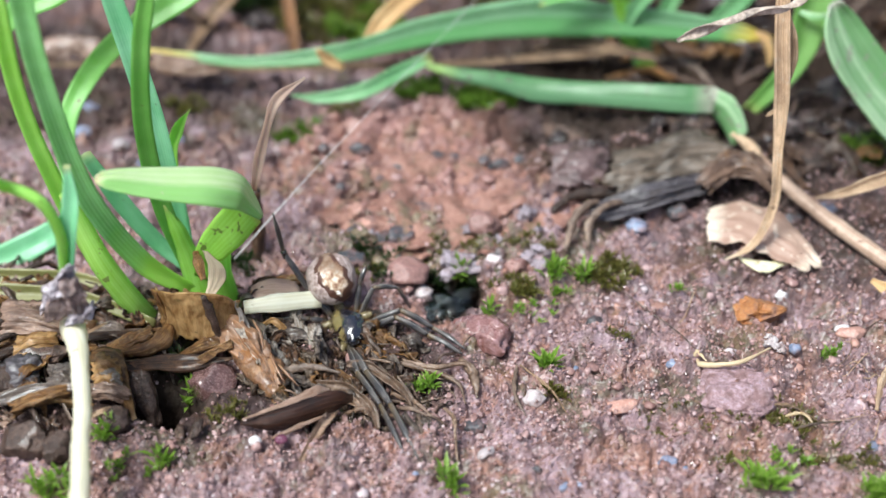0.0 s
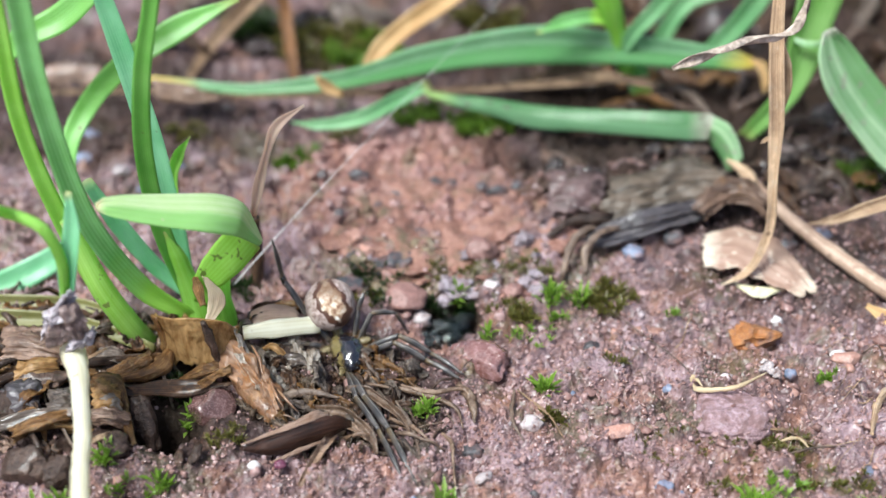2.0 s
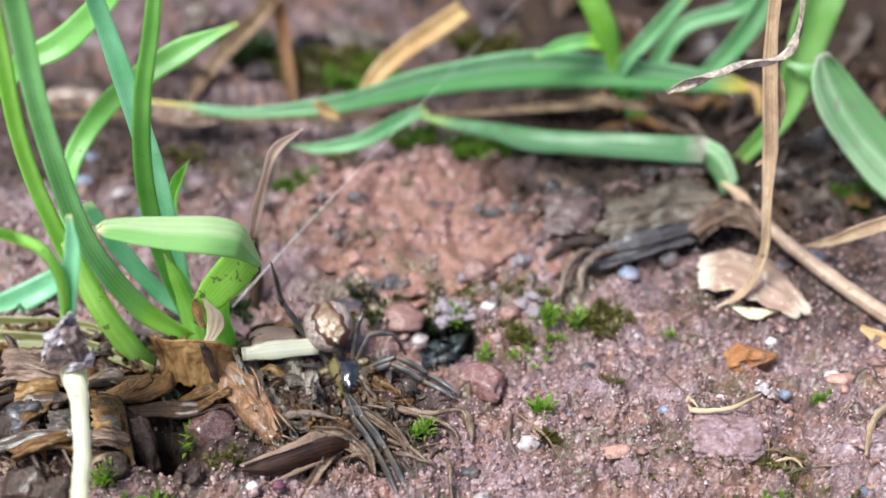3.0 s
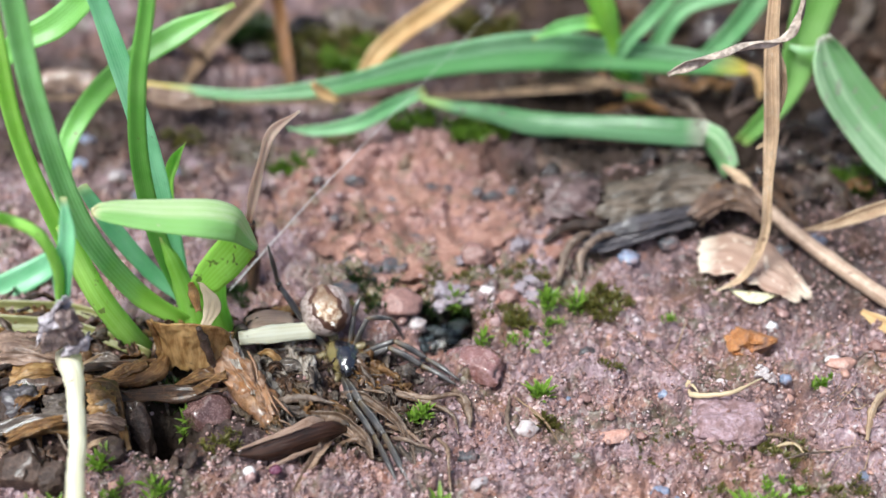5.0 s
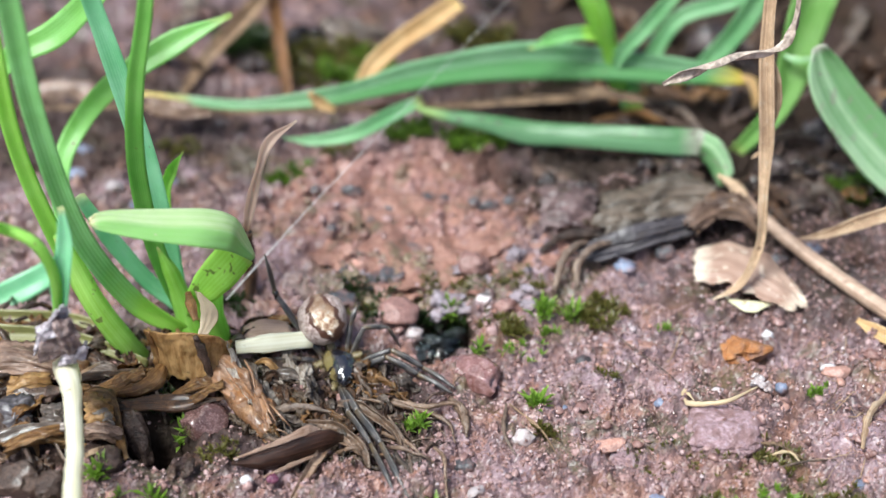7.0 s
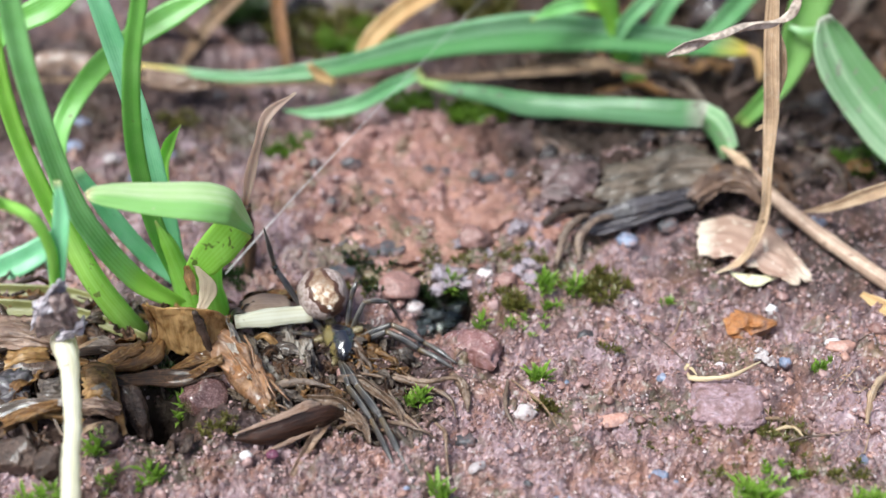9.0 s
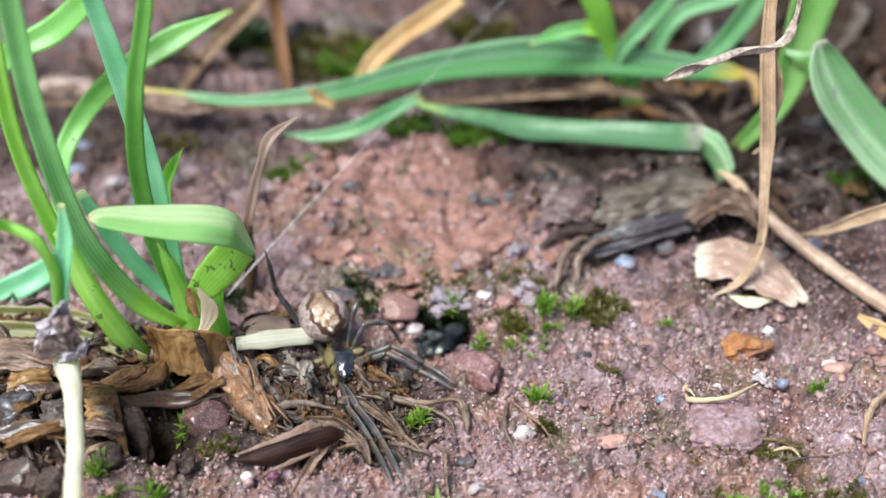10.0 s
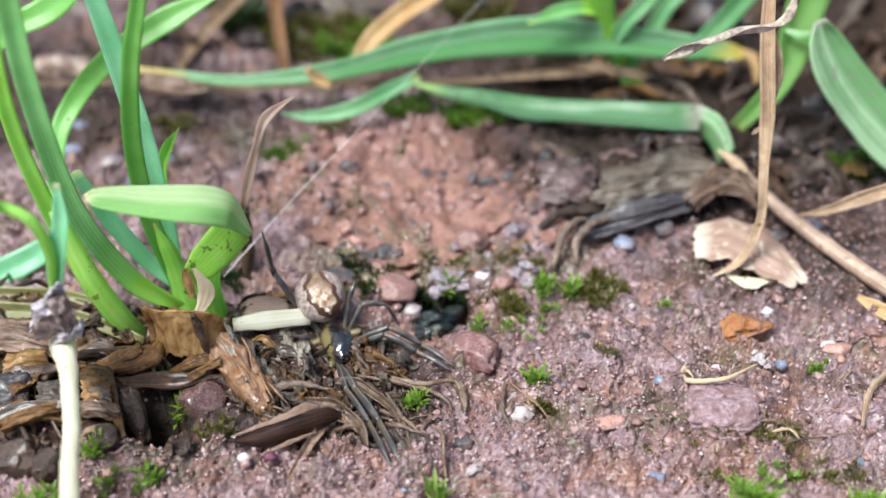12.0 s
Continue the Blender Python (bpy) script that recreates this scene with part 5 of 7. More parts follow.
def stones():
    slab = lump(bmesh.new(), (0, 0, 0), (12.5, 9.0, 1.2), 0.45, 8.3, 0, 6)
    cx, cy = (-2.8, 4.6)
    for v in slab.verts:
        v.co.z += 0.7 * noise.fractal(v.co * 0.45, 0.7, 2.0, 5)
        v.co += Vector((cx, cy, relief(cx, cy) - 1.1))
    solo("embedded_stone", slab, BRICK, (cx, cy, relief(cx, cy)), "crumbling orange-red stone sunk in the soil", "stone")
    p = pebble
    p((25.4, -12.5), (1.9, 1.5, 1.1), STONE_ORANGE, "bright orange broken pebble", seed=4.4, facets=0.7, sink=0.26, rough=0.6, sub=5, turn=10)
    p((-18.7, -20.1), (2.0, 1.7, 1.35), STONE_BROWN, "rounded reddish-brown pebble beside the litter", seed=2.1, facets=0.5, sink=0.15)
    p((2.7, -14.5), (3.4, 1.6, 1.6), STONE_WEDGE, "wet red wedge-shaped stone", seed=5.3, turn=-42, facets=1.0, sink=0.22, tilt=20, sub=4)
    p((-3.7, -7.9), (1.7, 1.5, 1.0), STONE_RED, "pinkish-red stone by the wet hollow", seed=4.1, facets=0.4, sink=0.2)
    p((-14.6, -26.9), (0.47, 0.42, 0.40), STONE_WHITE, "tiny white quartz grain", seed=5.0, sink=-0.1, rough=0.15)
    p((6.4, -22.0), (0.8, 0.7, 0.6), STONE_PALE, "small translucent pale pebble", seed=6.0, sink=0.15)
    p((-2.4, -9.2), (0.85, 0.75, 0.75), STONE_PALE, "small cream pebble at the wet hollow", seed=6.6, sink=0.2)
    p((17.6, -17.9), (0.42, 0.4, 0.36), STONE_BLUE, "tiny blue-grey pebble", seed=7.0, sink=0.1)
    p((16.1, -28.0), (0.75, 0.6, 0.5), STONE_BLUE, "small blue-grey pebble", seed=7.7, sink=0.2)
    p((31.8, -26.2), (0.7, 0.5, 0.45), STONE_BLUE, "small slate-blue pebble", seed=7.9, sink=0.2)
    p((27.6, -10.4), (0.5, 0.45, 0.4), STONE_WHITE, "tiny white stone chip", seed=8.0, facets=0.5, sink=0.2)
    p((32.3, -15.4), (1.2, 0.7, 0.5), STONE_PEACH, "pale peach stone chip", seed=8.8, facets=0.6, sink=0.25)
    p((31.8, -14.7), (0.7, 0.45, 0.4), STONE_WHITE, "white stone chip", seed=8.9, facets=0.6, sink=0.2)
    p((13.0, -22.7), (1.4, 0.8, 0.5), STONE_PEACH, "flat salmon-pink stone chip", seed=9.1, facets=0.6, sink=0.36, rough=0.7)
    p((22.2, -21.6), (3.3, 2.5, 1.4), STONE_MAUVE, "broad purplish-red stone sunk in the soil", seed=9.9, sink=0.56, sub=5, rough=0.28, facets=0.0)
    p((1.9, -24.3), (0.9, 0.6, 0.5), STONE_DARK, "dark grey crumb of stone", seed=10.0, sink=0.2)
    p((11.9, -12.9), (0.7, 0.55, 0.5), STONE_DARK, "small black stone crumb", seed=10.5, sink=0.2)
    p((13.0, -13.8), (0.5, 0.4, 0.4), STONE_DARK, "small black stone crumb", seed=10.6, sink=0.2)
    p((-1.8, -14.3), (0.5, 0.4, 0.35), STONE_DARK, "small black stone crumb", seed=10.8, sink=0.2)
    p((-24.5, -28.0), (0.5, 0.45, 0.4), STONE_PEACH, "small orange-pink pebble", seed=11.0, sink=0.2)
    p((2.6, -27.5), (0.8, 0.45, 0.35), STONE_PALE, "pale shard of stone", seed=11.3, facets=0.7, sink=0.2, turn=30)
    p((2.8, -1.8), (1.4, 1.1, 0.9), STONE_RED, "brownish wet pebble on the red stone", seed=12.0, sink=0.3)
    p((0.4, -5.7), (1.7, 1.1, 0.9), STONE_LILAC, "rough lilac-grey stone by the wet hollow", seed=12.5, sink=0.1, facets=0.6, rough=0.8, sub=4)
    p((-0.6, -6.8), (0.8, 0.6, 0.7), STONE_LILAC, "lilac-grey chip at the hollow's rim", seed=14.5, sink=0.1, facets=0.6, rough=0.8)
    p((2.3, -6.7), (1.0, 0.5, 0.4), STONE_LILAC, "lilac-grey chip at the hollow's rim", seed=15.5, sink=0.2, facets=0.6, rough=0.8)
    p((3.7, -6.5), (0.7, 0.5, 0.4), STONE_PALE, "small pale chip", seed=12.7, sink=0.2)
    p((17.1, -11.7), (1.7, 0.8, 0.6), STONE_PEACH, "pale pink flat stone", seed=12.9, sink=0.38, facets=0.5, rough=0.7)
    p((-31.2, 9.8), (0.8, 0.7, 0.5), STONE_PALE, "whitish pebble on dark soil", seed=13.0, sink=0.2)
    p((37.1, 8.6), (1.3, 1.1, 0.9), STONE_PALE, "cream pebble on dark soil", seed=13.5, sink=0.2)
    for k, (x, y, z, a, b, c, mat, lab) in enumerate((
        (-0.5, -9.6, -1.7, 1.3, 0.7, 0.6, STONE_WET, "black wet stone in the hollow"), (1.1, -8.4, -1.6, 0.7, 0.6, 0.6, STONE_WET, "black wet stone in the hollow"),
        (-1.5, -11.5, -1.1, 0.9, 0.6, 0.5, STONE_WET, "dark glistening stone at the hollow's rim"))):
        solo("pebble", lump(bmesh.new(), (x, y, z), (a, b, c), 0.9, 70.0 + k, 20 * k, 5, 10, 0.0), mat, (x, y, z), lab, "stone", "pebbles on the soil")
    rim = random.Random(23)
    for k in range(34):
        x, y = rim.uniform(-9, 8), rim.uniform(-7.5, 0.5)
        if (x - 0.2) ** 2 / 6 + (y + 9.2) ** 2 / 8 < 1.3:
            continue
        r = rim.uniform(0.3, 0.95)
        mat, lab = rim.choice(((STONE_LILAC, "rough lilac-grey wet chip"), (STONE_OCHRE, "ochre algae-stained chip"), (STONE_OCHRE, "ochre algae-stained chip"), (STONE_RED, "dull red wet chip"), (STONE_PEACH, "salmon-pink wet chip"), (STONE_DARK, "dark wet crumb of stone")))
        p((x, y), (r * rim.uniform(1.0, 1.6), r, r * rim.uniform(0.6, 0.9)), mat, lab + " below the red stone", seed=130.0 + k, turn=rim.uniform(0, 180), sink=0.26, rough=1.0, facets=0.2)
    for k, xy in enumerate(((-4.9, 6.2), (-8.4, 7.1), (0.3, 7.8), (-1.3, 8.1), (-7.0, 4.7), (-10.0, 2.8), (6.4, 7.6), (4.5, 6.5), (3.0, 6.9), (9.2, 3.7), (-2.3, 1.1), (-11.9, 7.9))):
        p(xy, (0.75 + 0.3 * math.sin(k * 2.1), 0.6, 0.45 + 0.15 * math.cos(k)), STONE_DARK, "black crumb on the red stone", seed=20.0 + k, sink=0.1)
    for k, xy in enumerate(((-22.5, 21.7), (-35.2, 11.6), (-35.7, 16.7), (-20.2, 19.1), (-28.6, 7.9), (-26.3, 11.0), (20.2, 0.1), (16.4, -1.9), (33.5, 0.1), (30.3, -0.3))):
        p(xy, (0.9, 0.8, 0.55), STONE_BLUE if k % 3 else STONE_DARK, "weathered blue-grey pebble", seed=40.0 + k, sink=0.2)
    rnd = random.Random(11)
    mats = (STONE_RED, STONE_RED, STONE_DARK, STONE_PEACH, STONE_RED, STONE_RED, STONE_BLUE, STONE_PEACH)
    words = ("reddish wet pebble", "brownish-red pebble", "dark crumb of stone", "salmon-pink pebble", "dull red pebble", "reddish clod", "grey-blue pebble", "pink stone chip")
    for k in range(80):
        x, y = rnd.uniform(-6, 38), rnd.uniform(-34, 8)
        r = 0.2 + 0.4 * rnd.random() ** 3
        j = rnd.randrange(8)
        if math.hypot(x - 17.6, y + 17.9) < 1.6:
            continue
        p((x, y), (r * rnd.uniform(0.9, 1.5), r * rnd.uniform(0.8, 1.1), r * rnd.uniform(0.6, 0.95)), mats[j], words[j] + " half sunk in the soil", seed=60.0 + k, turn=rnd.uniform(0, 180), sink=0.2, facets=rnd.choice((0.0, 0.5)), sub=2)


stones()


# ---- litter ----
def curl(rnd, xy, length, yaw, lift, wave, k=5, up=0.0):
    """A wandering line over the ground."""
    out = []
    x, y = xy
    a = radians(yaw)
    for i in range(k):
        s = i / (k - 1)
        out.append(Vector((x, y, level(x, y) + lift * math.sin(math.pi * s) + 0.12 + up)))
        a += rnd.uniform(-wave, wave)
        x += math.cos(a) * length / (k - 1)
        y += math.sin(a) * length / (k - 1)
    return out


def scrap(rnd, xy, length, width, yaw, mat, label, name="leaf_scrap", lift=0.8, category="dead leaf", tilt=0.0, group="litter round the tuft", up=0.0):
    pts = curl(rnd, xy, length, yaw, lift, 0.3, 5, up)
    nrm = (rnd.uniform(-0.5, 0.5), -0.4 + rnd.uniform(-0.4, 0.4), 0.8)
    w = [width * rnd.uniform(0.1, 0.7), width * rnd.uniform(0.7, 1.1), width, width * rnd.uniform(0.4, 1.0), width * rnd.uniform(0.05, 0.5)]
    return solo(name, ribbon(bmesh.new(), pts, w, nrm, rnd.uniform(-0.3, 0.35), (tilt, tilt + rnd.uniform(-60, 60)), 26, 0.1, 11, 0.3, rnd.randrange(999), 0.55), mat, pts[0], label, category, group)


def flap(rnd, xy, length, width, yaw, mat, label, lift=0.5, crumple=0.6, group="litter round the tuft"):
    """A crumpled scrap of sodden leaf draped over the ground, its middle raised by lift."""
    a = radians(yaw)
    ax, ay = math.cos(a), math.sin(a)
    tip = rnd.uniform(0.2, 0.8)
    rows = []
    for i in range(4):
        v = i / 3 * 2 - 1
        w = width * (1 - tip * abs(v) ** 2) * rnd.uniform(0.8, 1.15)
        row = []
        for j in range(4):
            u = j / 3 * 2 - 1
            x, y = xy[0] + ax * v * length / 2 - ay * u * w / 2, xy[1] + ay * v * length / 2 + ax * u * w / 2
            row.append((x, y, level(x, y) + 0.15 + lift * (1 - 0.5 * v * v - 0.4 * u * u) + rnd.uniform(-0.25, 0.25) * width * 0.3))
        rows.append(row)
    bm = sheet(rows, 22, 18, 0.12, crumple * min(width, 2.0) * 0.5, rnd.uniform(0.5, 0.9), (0.18, 0.18), 0.15, rnd.uniform(0, 50))
    return solo("leaf_scrap", bm, mat, (xy[0], xy[1], level(*xy)), label, "dead leaf", group)


def rootlet(rnd, xy, length, yaw, r, mat, label, lift=0.7, wave=0.5, group="dead rootlets and stems", name="rootlet"):
    pts = curl(rnd, xy, length, yaw, lift, wave, 6)
    return solo(name, tube(bmesh.new(), pts, [r, r * 1.3, r * 0.9, r * 0.4], 18, 7, 0.5, rnd.uniform(0, 9), rnd.uniform(0.4, 1.0)), mat, pts[0], label, "dead root", group)


def litter():
    rnd = random.Random(5)
    # leaf shard, chips and stems that stand out
    solo("leaf_shard", ribbon(bmesh.new(), [(-15.8, -25.5, 1.1), (-13.6, -25.5, 1.3), (-11.3, -24.8, 1.4), (-9.0, -23.7, 1.4), (-7.6, -22.7, 0.8)], [0.3, 1.7, 2.3, 1.9, 0.7], (0.1, -0.92, 0.3), -0.15, (0, 8), 30, 0.25, 11, 0.06, 3, 0.06), CHESTNUT,
         (-15.9, -24.8, 0.5), "pointed dark chestnut leaf shard, folded lengthwise", "dead leaf")
    solo("leaf_shard", ribbon(bmesh.new(), [(-15.6, -25.7, 1.8), (-13.5, -25.1, 2.3), (-11.6, -24.5, 2.7), (-10.2, -23.5, 2.6), (-9.2, -22.8, 2.0)], [0.12, 0.25, 0.5, 0.65, 0.2], (0.1, -0.4, 0.85), 0.15, (0, 6), 26, 0.15, 7, 0.12, 5, 0.15), RIM,
         (-15.7, -24.3, 0.5), "light brown folded rim of a leaf", "dead leaf")
    solo("leaf_shard", tube(bmesh.new(), [(-13.4, -26.3, 0.4), (-11.5, -25.5, 0.8), (-9.4, -24.5, 1.0)], [0.12, 0.2, 0.12], 18, 8, 0.4, 3.0, 0.5), RIM, (-13.4, -26.1, 0.3), "thin tan edge of a dead leaf", "dead leaf")
    seed = (-12.7, -26.5, 0.5)
    solo("seed", lump(bmesh.new(), seed, (0.48, 0.4, 0.36), 0.2, 5.0, 10, 3), PURPLE, seed, "dark purple shrivelled seed on the soil", "seed")
    chip = lump(bmesh.new(), (-24.0, -21.5, -0.8), (1.2, 0.65, 2.8), 0.2, 3.0, 0, 4, 0, 0.8)
    bmesh.ops.rotate(chip, verts=chip.verts, cent=(-24.0, -21.5, -0.8), matrix=Euler((radians(-35), radians(-16), 0)).to_matrix())
    solo("bark_chip", chip, BARK, (-24.0, -22.3, -2.1), "grey-brown block of bark on end", "bark")
    for k, (a, size, rz, lab) in enumerate((((-25.3, -25.4, 1.3), (1.3, 1.1, 1.0), 20, "dark brown crumb of bark"), ((-24.9, -22.9, 0.2), (0.7, 0.5, 1.5), 60, "pale brown bark sliver"), ((-31.7, -27.2, 0.9), (2.2, 1.5, 1.5), 10, "large wet brown bark lump"),
                                            ((-29.1, -27.7, 0.9), (1.4, 1.2, 1.5), 40, "dark brown bark lump"), ((-33.9, -21.7, 1.1), (2.4, 1.6, 1.2), 30, "grey wet bark lump"), ((-32.4, -18.7, 1.1), (2.6, 1.2, 1.0), 12, "brown bark lump"),
                                            ((-16.3, -11.4, 0.4), (1.5, 0.9, 0.9), 0, "tan crumb of husk"), ((-12.9, -14.7, 0.3), (1.2, 1.0, 0.9), 0, "dark wet crumb of bark"))):
        solo("bark_chip", lump(bmesh.new(), a, size, 0.35, 3.0 + k, rz, 4, 12, 0.7), BARK, a, lab, "bark")
    for pts, w, mat, lab in (
        ([(-27.1, -20.3, 1.7), (-24.2, -19.5, 1.2), (-20.7, -19.1, 0.9), (-17.1, -19.2, 1.6)], [0.4, 1.2, 1.4, 0.3], BROWN_LEAF, "grey-brown dead strap leaf over the hollow"),
        ([(-34.9, -24.0, 1.7), (-31.2, -23.0, 2.2), (-28.1, -23.0, 2.4), (-25.9, -22.2, 1.3)], [0.9, 1.1, 0.8, 0.4], GREY_LEAF, "tan dead strap leaf"),
        ([(-36.3, -18.9, 1.3), (-32.6, -17.2, 1.8), (-29.1, -16.7, 1.7), (-24.3, -15.8, 1.4)], [1.0, 1.2, 0.9, 0.5], BROWN_LEAF, "brown dead strap leaf"),
        ([(-27.1, -18.0, 1.5), (-24.9, -17.3, 2.0), (-23.0, -16.6, 2.2)], [0.8, 1.6, 0.6], HUSK, "orange-brown papery leaf scrap"),
        ([(-28.2, -19.2, 1.7), (-26.3, -20.3, 2.2), (-25.5, -21.8, 1.3), (-23.8, -25.2, 1.2)], [1.4, 2.2, 1.6, 0.7], HUSK, "curled amber-brown leaf scrap"),
        ([(-35.9, -15.0, 1.6), (-33.1, -15.1, 2.0), (-29.8, -15.8, 1.4)], [2.0, 3.2, 1.0], BROWN_LEAF, "reddish-brown dead leaf"),
        ([(-21.8, -18.2, 0.7), (-19.0, -17.8, 1.8), (-16.9, -18.1, 2.0)], [0.3, 1.3, 0.6], HUSK, "curled tan husk flap"),
        ([(-17.0, -14.4, 1.0), (-15.6, -16.7, 1.4), (-14.1, -18.6, 1.0)], [1.2, 2.0, 0.9], GREY_LEAF, "grey frayed leaf sheath"),
        ([(-14.3, -16.6, 0.9), (-12.0, -16.2, 1.2), (-10.1, -17.7, 0.8)], [1.0, 1.4, 0.6], GREY_LEAF, "grey frayed leaf scrap"),
        ([(24.6, -5.9, 0.4), (26.5, -7.3, 0.6), (28.8, -6.6, 0.5)], [0.3, 0.9, 0.4], CREAM, "cream flake under a dead leaf"),
    ):
        solo("leaf_scrap", ribbon(bmesh.new(), pts, w, (0.1, -0.5, 0.85), rnd.uniform(-0.35, 0.1), (0, rnd.uniform(-20, 20)), 24, 0.15, 9, 0.14, rnd.randrange(99), 0.22), mat, pts[0], lab, "dead leaf", "litter round the tuft")
    solo("leaf_scrap", sheet(list(zip(*[[(-16.3, -12.2, 2.7), (-15.0, -11.8, 3.2), (-13.7, -11.4, 2.8), (-12.6, -11.0, 2.1)], [(-16.4, -12.8, 2.3), (-15.0, -12.6, 2.8), (-13.6, -12.3, 2.5), (-12.4, -12.0, 2.1)], [(-16.3, -13.4, 1.9), (-15.0, -13.2, 2.1), (-13.6, -13.0, 2.0), (-12.4, -12.6, 1.9)]])), 22, 14, 0.15, 0.25, 0.6, (0.1, 0.1), 0.05, 4.0), PINK_STRAW, (-14.5, -10.5, 0.5), "peach-tan leaf scrap behind a stem piece", "dead leaf", "litter round the tuft")
    solo("stem_piece", tube(bmesh.new(), [(-16.7, -14.2, 2.4), (-13.9, -13.8, 2.5), (-10.6, -13.0, 2.2)], [0.55, 0.78, 0.72], 10, 12, 0.14, 2.0, 0.35), IVORY, (-17.6, -12.1, -0.0), "cream flat piece of dead stem", "stem")
    chip = [[(22.9, 0.6, 0.7), (26.2, 0.3, 1.5), (29.3, -1.9, 1.6), (30.9, -4.8, 1.2), (31.7, -7.1, 0.6)], [(22.3, -1.8, 1.0), (25.3, -2.3, 1.8), (27.9, -4.5, 1.8), (29.8, -6.3, 1.3), (31.2, -7.6, 0.5)],
                  [(22.0, -4.4, 0.6), (24.3, -5.1, 1.0), (26.6, -6.4, 1.0), (28.4, -7.2, 0.7), (29.8, -7.8, 0.4)]]
    chip = sheet(list(zip(*chip)), 34, 26, 0.16, 0.35, 0.35, (0.05, 0.08), 0.14, 2.0)
    solo("leaf_scrap", chip, CHIP_TAN, (26, -3, 0.3), "pale pinkish-tan dead leaf chip with cream patches", "dead leaf", "litter round the tuft")
    # the heap of sodden leaves on the ridge, with dark-painted soil under its edge
    for rows, mat, crumple, lab, sd in (
        ([[(15.2, 7.4, 1.6), (18.6, 8.0, 2.6), (22.2, 8.4, 3.0), (25.6, 7.6, 2.4)], [(14.2, 4.4, 2.2), (18.0, 5.2, 3.2), (21.8, 6.2, 3.6), (25.8, 5.8, 3.0)], [(13.6, 2.2, 1.9), (17.4, 3.0, 2.7), (21.2, 4.2, 3.1), (25.4, 4.4, 2.8)], [(13.2, 0.2, 0.9), (17.2, 1.0, 1.4), (20.9, 2.4, 1.8), (25.2, 3.0, 1.8)]], OLIVE_LEAF, 0.7, "crumpled olive-brown sodden leaf on the ridge", 1.0),
        ([[(11.6, -0.2, 1.0), (15.6, 1.0, 2.0), (19.5, 2.0, 2.6), (23.4, 3.4, 2.8)], [(11.6, -0.9, 1.1), (15.8, 0.0, 1.9), (19.6, 1.1, 2.4), (23.6, 2.6, 2.6)], [(11.8, -1.5, 0.4), (15.9, -0.7, 0.7), (19.8, 0.4, 1.2), (23.8, 1.9, 1.6)]], SLATE_LEAF, 0.5, "blue-grey shiny sodden leaf along the ridge", 4.0),
        ([[(21.8, 2.4, 2.6), (24.2, 4.4, 3.3), (26.8, 4.8, 3.4), (28.6, 3.4, 2.4)], [(21.9, 1.3, 2.5), (24.4, 3.2, 3.3), (27.0, 3.5, 3.4), (29.0, 2.0, 2.0)], [(22.4, 0.3, 1.7), (24.8, 2.2, 2.3), (27.2, 2.5, 2.2), (29.2, 1.0, 1.0)]], RIDGE_LEAF, 0.5, "curled brown dead leaf on the ridge", 7.0),
        ([[(9.2, 9.4, 0.6), (12.0, 9.0, 1.6), (14.8, 9.4, 1.4)], [(9.0, 6.4, 1.2), (11.8, 6.0, 2.2), (14.6, 6.2, 1.8)], [(8.8, 3.2, 0.6), (11.4, 2.6, 1.2), (14.0, 2.6, 0.8)]], MAUVE_LEAF, 0.6, "dull mauve-brown sodden leaf on the ridge", 9.0),
    ):
        solo("wet_leaf", sheet(list(zip(*rows)), 44, 40, 0.2, crumple, 0.24, (0.15, 0.15), 0.1, sd), mat, rows[1][1], lab, "dead leaf", "sodden leaves on the ridge")
